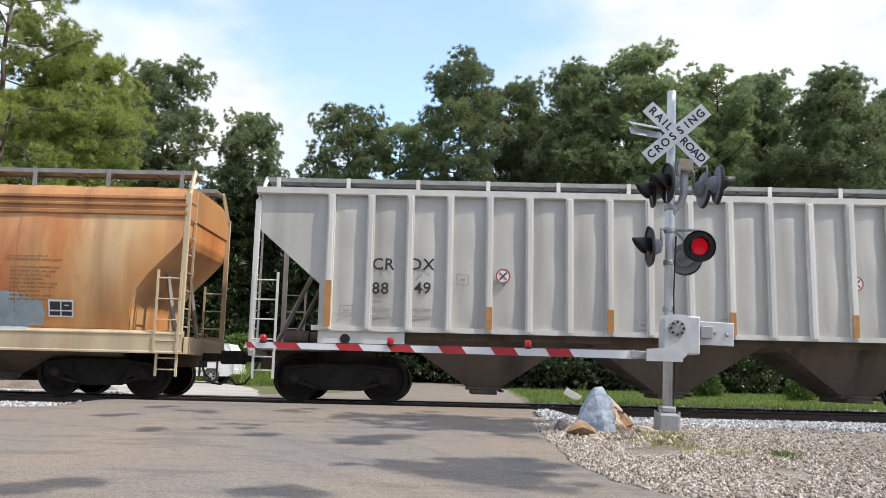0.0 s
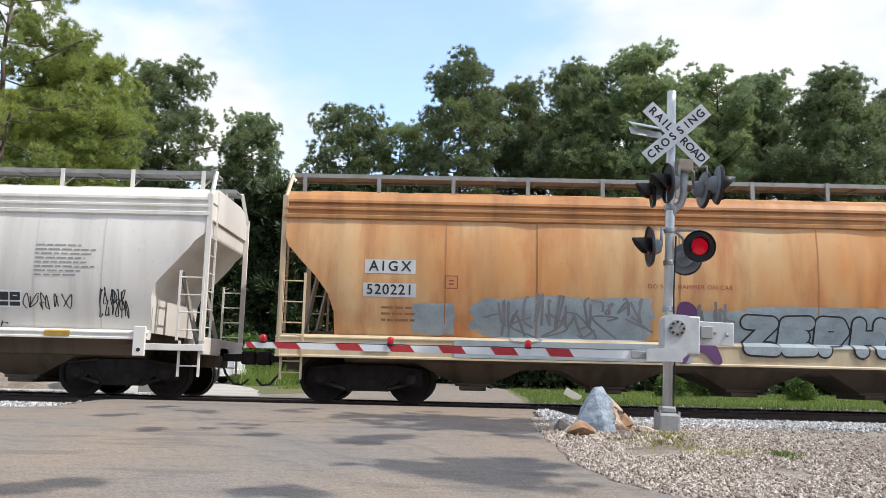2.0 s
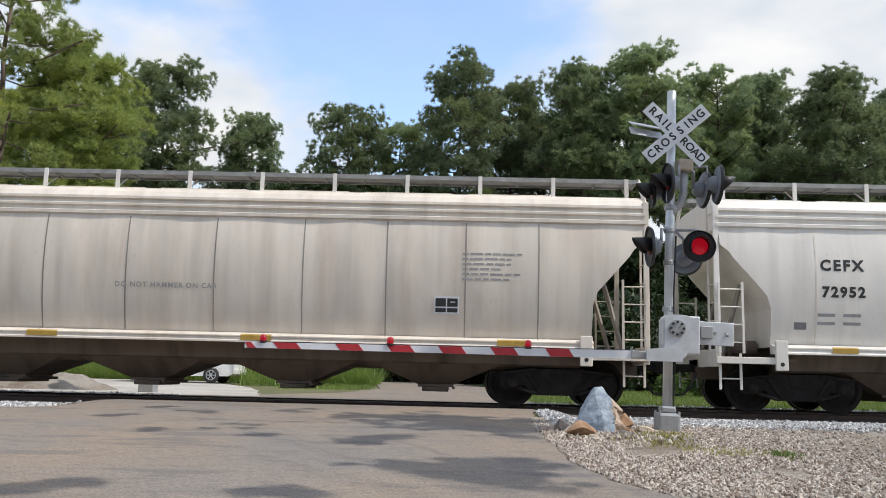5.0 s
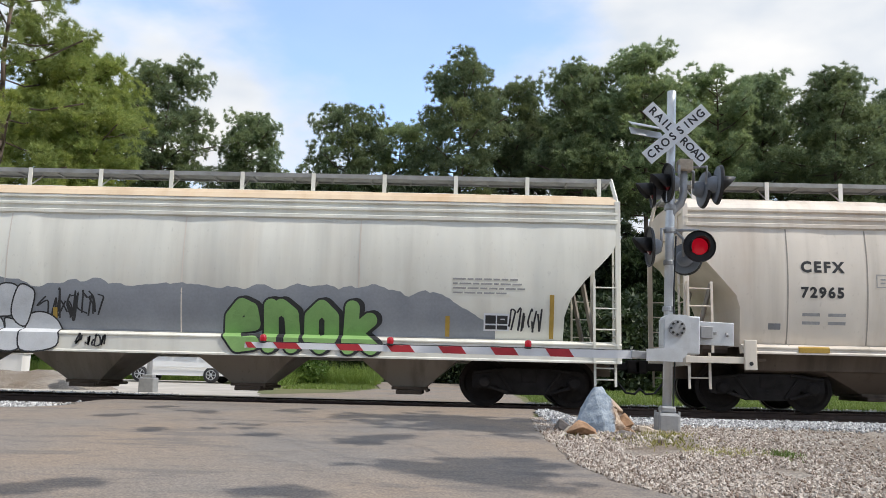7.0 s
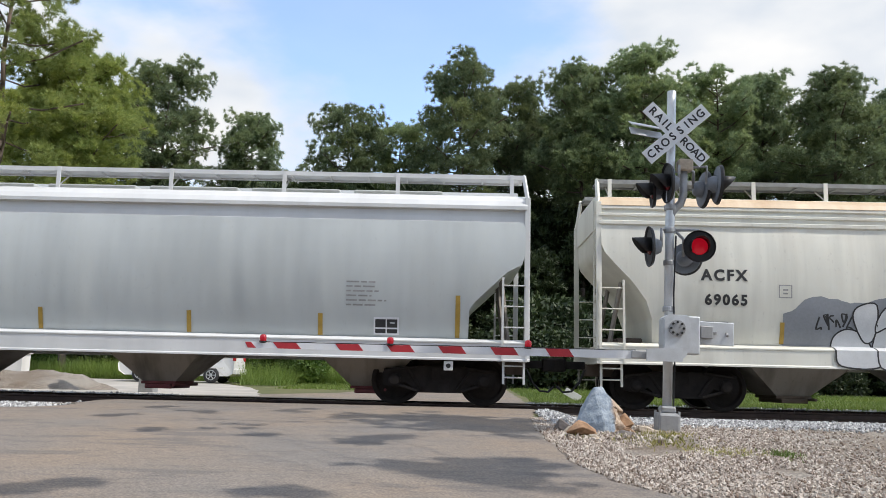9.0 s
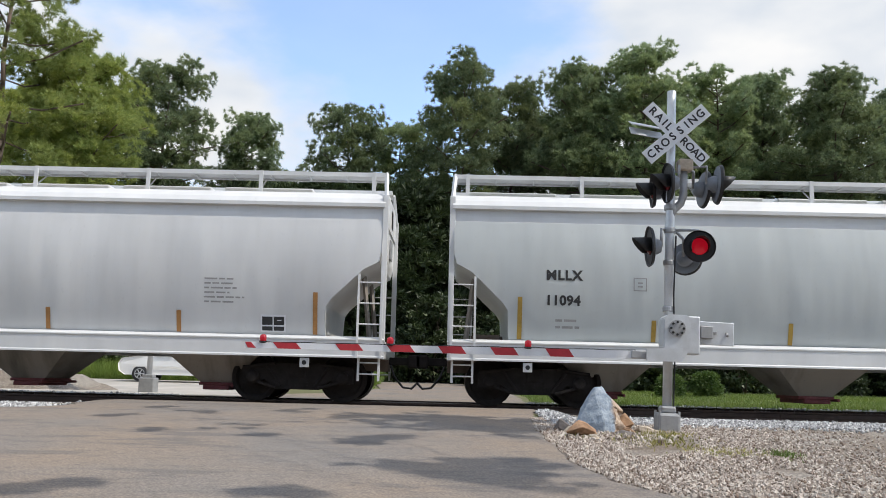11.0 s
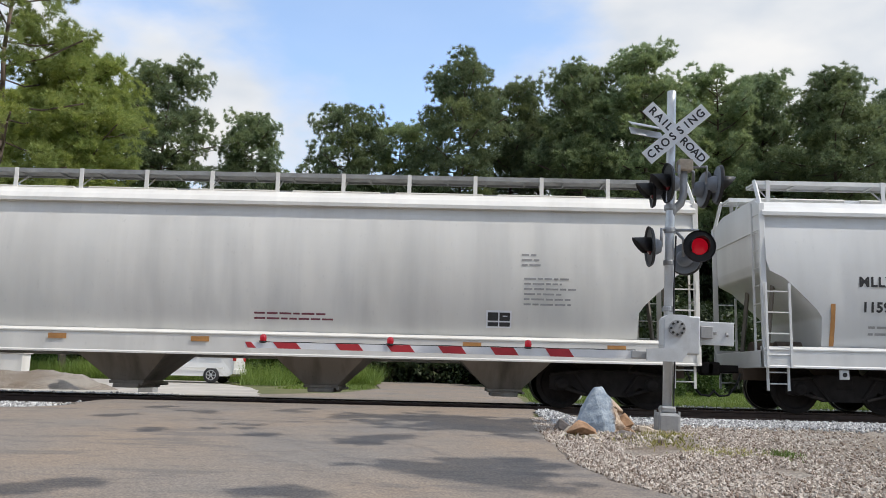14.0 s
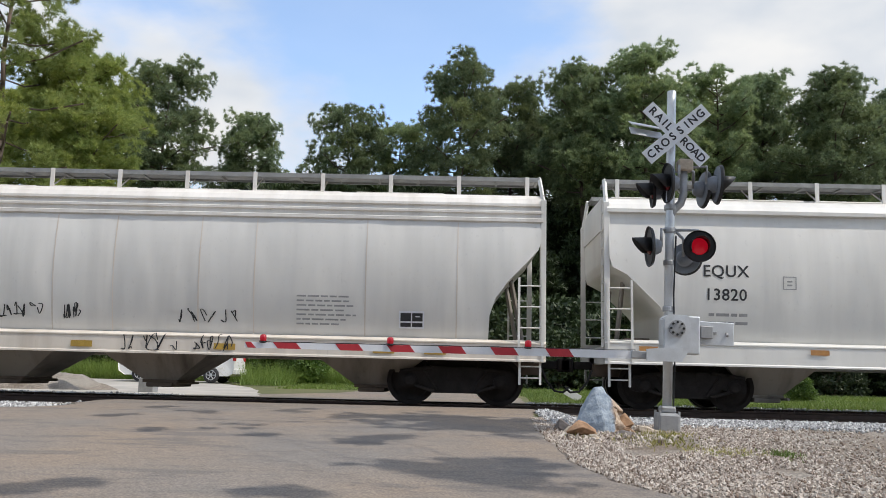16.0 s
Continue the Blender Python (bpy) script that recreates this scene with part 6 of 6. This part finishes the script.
def stand(ob, x, y, s, turn, label, group):
    ob.matrix_basis = pose(x, y, level(x, y) - 0.05, 0, 0, turn) @ Matrix.Scale(s, 4)
    return tagged(ob, label, "tree" if "tree" in ob.name else "shrub", group)


def build_woods():
    # kinds of tall pine, built at 18 m
    kinds = [pine("pine_tree", 18.0, 2.75, 0.50, 101, 42, 9, "needles", lobe=0.66),
             pine("pine_tree", 18.0, 2.4, 0.40, 102, 46, 8, "needles", lobe=0.6),
             pine("pine_tree", 18.0, 2.6, 0.55, 103, 38, 9, "needles", lobe=0.66),
             pine("pine_tree", 18.0, 2.85, 0.28, 104, 54, 9, "needles", lobe=0.64)]
    label = "tall green pine with a bare lower trunk at the wood edge"
    # x, y, height, kind, turn
    rows = [(-17.8, 33, 20.0, 3, 20), (-21.5, 36, 18.6, 0, 70), (-13.0, 36, 17.5, 3, 110), (-15.6, 40, 15.0, 1, 10), (-6.5, 33, 17.2, 3, 200), (-3.6, 36, 17.2, 1, 60), (-9.6, 42, 13.6, 3, 160), (-1.6, 41, 14.5, 1, 90),
            (0.2, 32, 20.1, 3, 300), (3.4, 36, 20.2, 1, 30), (5.4, 38, 18.6, 0, 80), (7.5, 33, 20.4, 2, 10), (9.6, 39, 20.6, 0, 200), (11.1, 32, 21.1, 0, 140), (13.6, 37, 20.6, 2, 80), (16.3, 35, 20.8, 1, 220),
            (18.4, 40, 20.5, 0, 300), (20.2, 38, 21.8, 2, 45), (22.2, 32, 19.9, 0, 260), (24.6, 38, 20.4, 1, 340), (27.4, 35, 19.6, 2, 150), (30.5, 37, 20.0, 0, 20), (-26.0, 38, 18.0, 1, 140)]
    done = set()
    for x, y, h, k, turn in rows:
        ob = copy_thing(kinds[k], Matrix()) if k in done else kinds[k]
        done.add(k)
        stand(ob, x, y, h / 18.9, turn, label, "pines at the wood edge")
    # nearer trees at the side of the drive, sunlight put into their needle colour
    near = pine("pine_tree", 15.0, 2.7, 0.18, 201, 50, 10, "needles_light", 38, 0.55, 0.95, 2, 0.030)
    stand(near, -16.7, 20.0, 1.0, 40, "light green pine with drooping limbs, sunlight put into its colour", "pines by the drive")
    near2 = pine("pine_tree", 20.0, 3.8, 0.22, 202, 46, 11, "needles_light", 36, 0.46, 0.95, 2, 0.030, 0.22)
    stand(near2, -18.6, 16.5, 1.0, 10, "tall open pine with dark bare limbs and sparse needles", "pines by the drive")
    stand(copy_thing(near, Matrix()), -21.5, 25, 1.0, 150, "light green pine with drooping limbs, sunlight put into its colour", "pines by the drive")
    # young trees that close the wood below the crowns, shade put into their colour
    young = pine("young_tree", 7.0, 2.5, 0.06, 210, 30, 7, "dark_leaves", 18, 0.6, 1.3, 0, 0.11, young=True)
    rng = random.Random(31)
    spots = [(-27 + i * 2.1 + rng.uniform(-0.6, 0.6), rng.uniform(28.0, 37.0), rng.uniform(0.8, 1.2)) for i in range(30)]
    spots += [(-26 + i * 1.9 + rng.uniform(-0.5, 0.5), rng.uniform(33.0, 42.0), rng.uniform(1.15, 1.5)) for i in range(31)]
    spots += [(-10.6, 31, 1.35), (-8.3, 30, 1.5), (-6.4, 29.5, 1.4), (-4.6, 31, 1.5), (-2.6, 30, 1.4), (-12.8, 30.5, 1.4), (-0.6, 31, 1.4), (-15, 31, 1.4), (-17.5, 30, 1.3)]
    # unseen trees added behind the road, to keep low sky off the car sides
    spots += [(-42 + i * 4.6 + rng.uniform(-1, 1), rng.uniform(-50.0, -40.0), rng.uniform(1.8, 2.4)) for i in range(18)]
    for i, (x, y, k) in enumerate(spots):
        stand(copy_thing(young, Matrix()) if i else young, x, y, k, rng.uniform(0, 360),
              "dense young tree in the wood, shade put into its dark green" if y > 0 else "tall dark green tree added out of view behind the road", "young trees in the wood" if y > 0 else "trees behind the road")
    # undergrowth along the wood edge, most of it with shade in the leaf colour
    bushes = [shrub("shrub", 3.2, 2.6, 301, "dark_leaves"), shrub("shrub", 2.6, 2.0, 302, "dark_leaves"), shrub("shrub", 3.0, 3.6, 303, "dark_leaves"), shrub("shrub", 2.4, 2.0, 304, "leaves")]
    rng = random.Random(9)
    spots = []
    for i in range(52):
        x = -27 + i * 1.2 + rng.uniform(-0.4, 0.4)
        y = (20.5 if x > 3 else 26.0) + rng.uniform(-1.0, 2.5)
        spots.append((x, y, rng.choice((0, 1, 2)), rng.uniform(0.8, 1.3)))
        if i % 2:
            spots.append((x + 0.6, y + 3.5, rng.choice((0, 2)), rng.uniform(1.3, 1.8)))
    spots += [(-7.2, 18.6, 3, 0.75), (-6.2, 19.4, 3, 0.7), (-9.5, 22.5, 3, 1.0), (-19, 21.5, 3, 0.9), (7.5, 13.0, 3, 0.4), (9.0, 14.0, 3, 0.45), (11.5, 12.0, 3, 0.4)]
    used = set()
    for x, y, k, s in spots:
        ob = bushes[k] if k not in used else copy_thing(bushes[k], Matrix())
        used.add(k)
        stand(ob, x, y, s, rng.uniform(0, 360), "dense shrub under the pines, shade put into its dark green" if k < 3 else "bright green leafy shrub beyond the line", "undergrowth")


build_woods()


def build_overhang():
    """A pine behind the camera whose high limbs throw the shade patches on the road."""
    rng = random.Random(77)
    base = Vector((9.5, -15.5, level(9, -15.5) - 0.1))
    tree = empty("pine_tree", "tall roadside pine with long overhanging limbs", "tree", m=Matrix.Translation(base))
    bm = bmesh.new()
    pipe(bm, [(0, 0, -0.3), (0.1, 0, 5), (-0.1, 0.1, 8), (0, 0, 10.5)], 0.2, 10)
    part("trunk", bm, "bark", tree, "", True)
    vs, fs = [], []
    lb = bmesh.new()
    # shade spot on the road: x, y, length, breadth, number of sprays
    for gx, gy, ln, br, n in ((-0.48, -2.81, 0.87, 0.70, 26), (0.35, -3.80, 0.85, 0.95, 44), (0.84, -3.84, 0.51, 0.51, 16), (-1.17, -2.59, 0.42, 0.41, 10), (-1.01, -6.09, 0.21, 0.40, 9),
                              (-0.77, -5.54, 0.15, 0.25, 5), (0.42, -7.74, 0.44, 0.32, 20), (0.53, -8.62, 0.42, 0.36, 26), (0.02, -8.44, 0.22, 0.24, 8), (-0.39, -8.08, 0.31, 0.19, 8),
                              (-2.77, -1.93, 0.29, 0.45, 2), (-4.88, -1.96, 0.29, 0.34, 2), (-4.19, -2.47, 0.23, 0.37, 2), (-2.99, -4.79, 0.16, 0.29, 2), (-2.46, -5.73, 0.22, 0.25, 2),
                              (-3.97, -5.39, 0.17, 0.23, 2), (-3.39, -9.63, 0.25, 0.27, 5), (-3.12, -9.43, 0.21, 0.13, 2), (-5.28, -3.44, 0.39, 0.36, 2), (-1.46, -9.61, 0.14, 0.12, 5)):
        h = rng.uniform(8.6, 9.6)
        c = Vector((gx, gy, level(gx, gy))) + SUN_WAY * (h / SUN_WAY.z)
        a = base + Vector((0, 0, h - 0.6))
        m = a.lerp(c, 0.5) - base + Vector((0, 0, 0.25))
        rod(lb, a - base, m, 0.009, 5, 0.007)
        rod(lb, m, c - base, 0.007, 5, 0.005)
        for _ in range(n * 2):
            p = c - base + Vector((rng.gauss(0, ln * 0.62), rng.gauss(0, br * 0.55), rng.gauss(0, 0.1)))
            tuft(vs, fs, p, rng.uniform(0.07, 0.17), 46, rng, 0.06)
    part("branching", lb, "bark", tree)
    raw("crown", vs, fs, "needles", tree)


build_overhang()


def blades(name, count, place, h, mat, label, seed):
    rng = random.Random(seed)
    vs, fs = [], []
    for _ in range(count):
        p = place(rng)
        if p is None:
            continue
        a, hh = rng.uniform(0, 6.3), h * rng.uniform(0.5, 1.3)
        w = 0.006 + 0.008 * rng.random()
        lean = Vector((rng.gauss(0, 0.55), rng.gauss(0, 0.55), 1)).normalized() * hh
        k = len(vs)
        dx, dy = math.cos(a) * w, math.sin(a) * w
        vs += [(p[0] - dx, p[1] - dy, p[2]), (p[0] + dx, p[1] + dy, p[2]), (p[0] + lean.x, p[1] + lean.y, p[2] + lean.z)]
        fs.append((k, k + 1, k + 2))
    return tagged(raw(name, vs, fs, mat), label, "grass", kind="stuff")


def build_grass():
    def tufts(cx, cy, rx, ry):
        def f(rng):
            x, y = cx + rng.gauss(0, rx), cy + rng.gauss(0, ry)
            if x < ROAD_RIGHT(y) + 0.1:
                return None
            return x, y, level(x, y)
        return f
    for i, (cx, cy, rx, ry, n, h, mat) in enumerate(((2.62, -5.1, 0.28, 0.45, 700, 0.07, "grass"), (3.2, -6.35, 0.26, 0.26, 420, 0.05, "grass"), (3.85, -6.5, 0.09, 0.19, 220, 0.07, "grass_green"), (2.95, -4.7, 0.16, 0.16, 260, 0.09, "grass"),
                                                    (1.9, -5.0, 0.3, 0.25, 160, 0.07, "grass"), (2.85, -4.8, 0.2, 0.2, 260, 0.08, "grass"))):
        blades("grass_tuft", n, tufts(cx, cy, rx, ry), h, mat, "dry yellow-green grass tuft in the gravel", 50 + i)

    def far(rng):
        x, y = rng.uniform(-9, 22), rng.uniform(3.6, 18.0)
        if ROAD_LEFT(y) - 0.2 < x < ROAD_RIGHT(y) + 0.2 or (x < 0 and (y < 12.5 or x < -6.0)):
            return None
        return x, y, level(x, y)
    blades("meadow_grass", 70000, far, 0.13, "grass_green", "rough green grass beyond the line", 61)

    def drive_edge(rng):
        x, y = rng.uniform(-24, -3.2), 19.2 + abs(rng.gauss(0, 1.6))
        if -8.1 < x < -6.3 and rng.random() < 0.8:
            y -= rng.uniform(1.5, 4.0)
        return x, y, level(x, y)
    blades("tall_grass", 34000, drive_edge, 0.85, "grass_green", "tall bright green weeds beside the drive", 62)


build_grass()


# ---- beyond the line ----
def glass_mat():
    m, nt, b = shader("dark_car_glass", 0.05)
    b.inputs["Base Color"].default_value = (0.02, 0.025, 0.028, 1)
    M["glass"] = m
    M["van_paint"] = plain("silver_beige_car_paint", (0.74, 0.73, 0.70), 0.3, 0.1, 0.06, 1, 90, 0)
    M["tail"] = plain("red_tail_lamp_plastic", (0.4, 0.02, 0.02), 0.2)
    M["alloy"] = plain("alloy_wheel", (0.55, 0.56, 0.57), 0.35, 0.7, 0.1)


def build_van():
    glass_mat()
    van = empty("minivan", "silver beige minivan parked on the gravel drive", "van", m=pose(-10.5, 16.8, level(-10, 16.8) + 0.02, 0, 0, 180) @ Matrix.Scale(0.9, 4))
    side = [(2.45, 0.45), (2.5, 0.75), (2.35, 0.98), (1.45, 1.12), (0.75, 1.62), (0.2, 1.74), (-1.3, 1.76), (-2.1, 1.68), (-2.38, 1.15), (-2.45, 0.8), (-2.42, 0.42), (-2.2, 0.3), (2.2, 0.28)]
    bm = bmesh.new()
    n = len(side)
    rings = []
    for y, k in ((-0.93, 0.93), (-0.97, 1.0), (0.97, 1.0), (0.93, 0.93)):
        rings.append([bm.verts.new((x * (0.985 if abs(y) < 0.95 else 1), y * (1 - 0.16 * max(0, (z - 1.0)) / 0.76), z)) for x, z in side])
    for a, b in zip(rings, rings[1:]):
        for i in range(n):
            bm.faces.new((a[i], a[(i + 1) % n], b[(i + 1) % n], b[i]))
    bm.faces.new(rings[0][::-1])
    bm.faces.new(rings[-1])
    bmesh.ops.recalc_face_normals(bm, faces=bm.faces)
    part("body", bm, "van_paint", van)
    for y in (-1, 1):
        for pts in ([(0.95, 1.12), (0.62, 1.5), (0.1, 1.58), (0.1, 1.12)], [(0.0, 1.12), (0.0, 1.59), (-1.0, 1.6), (-1.0, 1.12)], [(-1.1, 1.12), (-1.1, 1.6), (-1.9, 1.54), (-2.1, 1.14)]):
            bm = bmesh.new()
            vv = [bm.verts.new((x, y * (0.985 * (1 - 0.16 * (z - 1.0) / 0.76)), z)) for x, z in pts]
            bm.faces.new(vv if y < 0 else vv[::-1])
            bmesh.ops.solidify(bm, geom=bm.faces[:], thickness=0.01)
            part("window", bm, "glass", van, "dark tinted window")
        bm = bmesh.new()
        box(bm, -2.0, 1.9, min(y * 0.97, y * 0.985), max(y * 0.97, y * 0.985), 0.62, 0.67, 0.004)
        part("side_moulding", bm, "van_paint", van)
        bm = bmesh.new()
        box(bm, -2.46, -2.36, min(y * 0.72, y * 0.95), max(y * 0.72, y * 0.95), 0.95, 1.35, 0.02)
        part("tail_lamp", bm, "tail", van, "red tail lamp")
        for x in (1.55, -1.48):
            bm = bmesh.new()
            turned(bm, [(0.2, -0.1), (0.31, -0.1), (0.335, -0.06), (0.335, 0.06), (0.31, 0.1), (0.22, 0.1)], 26, Matrix.Translation((x, y * 0.88, 0.335)) @ pose(0, 0, 0, 90))
            wh = part("wheel", bm, "rubber", van, "black tyre", True)
            bm = bmesh.new()
            m = Matrix.Translation((x, y * 0.99, 0.335)) @ pose(0, 0, 0, 90 if y < 0 else -90)
            turned(bm, [(0.21, -0.03), (0.215, 0.0), (0.19, 0.0), (0.18, -0.025)], 24, m)
            turned(bm, [(0.06, -0.03), (0.06, 0.0), (0.03, 0.01)], 12, m)
            for k in range(6):
                a = k * math.pi / 3
                rod(bm, m @ Vector((0.05 * math.cos(a), 0.05 * math.sin(a), -0.015)), m @ Vector((0.19 * math.cos(a), 0.19 * math.sin(a), -0.012)), 0.022, 6)
            part("rim", bm, "alloy", wh, "alloy rim")
    bm = bmesh.new()
    box(bm, -2.54, -2.38, -0.9, 0.9, 0.38, 0.62, 0.04)
    part("rear_bumper", bm, "van_paint", van)


build_van()


def build_far_signal():
    f = empty("crossing_signal", "silver crossing signal mast on the far side of the line", "crossing signal", m=pose(-8.0, 6.0, level(-8.4, 6.0) + 0.02))
    bm = bmesh.new()
    turned(bm, [(0.07, 0.4), (0.07, 4.0), (0.05, 4.02)], 16)
    part("pole", bm, "alu", f, "", True)
    bm = bmesh.new()
    box(bm, -0.2, 0.2, -0.2, 0.2, -0.1, 0.38, 0.03)
    box(bm, -0.14, 0.14, -0.14, 0.14, 0.38, 0.46, 0.02)
    part("base_casting", bm, "galv", f)
    light_head(f, (-0.44, -0.1, 3.05), (0.45, -1, 0), "lens_lit", (0, 0, 3.3))
    light_head(f, (0.44, -0.1, 3.05), (0.45, -1, 0), "lens_lit", (0, 0, 3.3))


build_far_signal()


def build_small_sign():
    s = empty("marker_sign", "small leaning white marker plate on a thin stake", "sign", m=pose(3.2, 7.2, level(0, 7.2) - 0.1, 0, 28, 0))
    bm = bmesh.new()
    box(bm, -0.26, 0.22, -0.008, 0.008, 0.22, 0.42, 0.006)
    part("plate", bm, "white", s)
    bm = bmesh.new()
    rod(bm, (0, 0.012, -0.1), (0, 0.012, 0.4), 0.012, 6)
    part("stake", bm, "galv", s)


build_small_sign()


def build_mound():
    """A low heap of scraped brown earth beside the line."""
    n, vs, fs = 26, [], []
    for j in range(n + 1):
        for i in range(n + 1):
            u, v = i / n * 2 - 1, j / n * 2 - 1
            k = max(0.0, 1 - (u * u + v * v)) ** 0.7
            x, y = -12.3 + 2.9 * u, 7.6 + 1.3 * v
            vs.append((x, y, level(x, y) - 0.03 + 0.48 * k * (1 + 0.5 * noise.noise((x * 0.8, y * 1.1, 4)) + 0.25 * noise.noise((x * 3, y * 3, 4)))))
    fs = [(j * (n + 1) + i, j * (n + 1) + i + 1, (j + 1) * (n + 1) + i + 1, (j + 1) * (n + 1) + i) for j in range(n) for i in range(n)]
    tagged(raw("earth_mound", vs, fs, "earth", None, "", True), "low heap of scraped brown earth beside the line", "mound")


build_mound()


def build_cabinet():
    c = empty("utility_cabinet", "small pale grey utility cabinet beside the drive", "cabinet", m=pose(-15.9, 14.0, level(-18, 14) + 0.12))
    part("housing", box(bmesh.new(), -0.6, 0.6, -0.3, 0.3, 0.0, 0.85, 0.02), "grey_light", c)
    part("plinth", box(bmesh.new(), -0.65, 0.65, -0.35, 0.35, -0.1, 0.08, 0.02), "drive", c)
    part("roof", box(bmesh.new(), -0.66, 0.66, -0.36, 0.36, 0.85, 0.9, 0.015), "grey_light", c)


build_cabinet()


# ---- what moves: the train rolls past at an even speed, its wheels turning ----
def motions():
    for car, s in TRAIN:
        walk(car, [(t, pose(s["x"] + SPEED * t, TRACK_Y, 0)) for t in (0.0, 4.0, 8.0, 12.0, 16.0)])
    step = 16.0 / 240
    for w, dx in WHEELS:
        walk(w, [(i * step, pose(dx, 0, 0.457, 0, math.degrees(SPEED * i * step / 0.457), 0)) for i in range(241)])


motions()
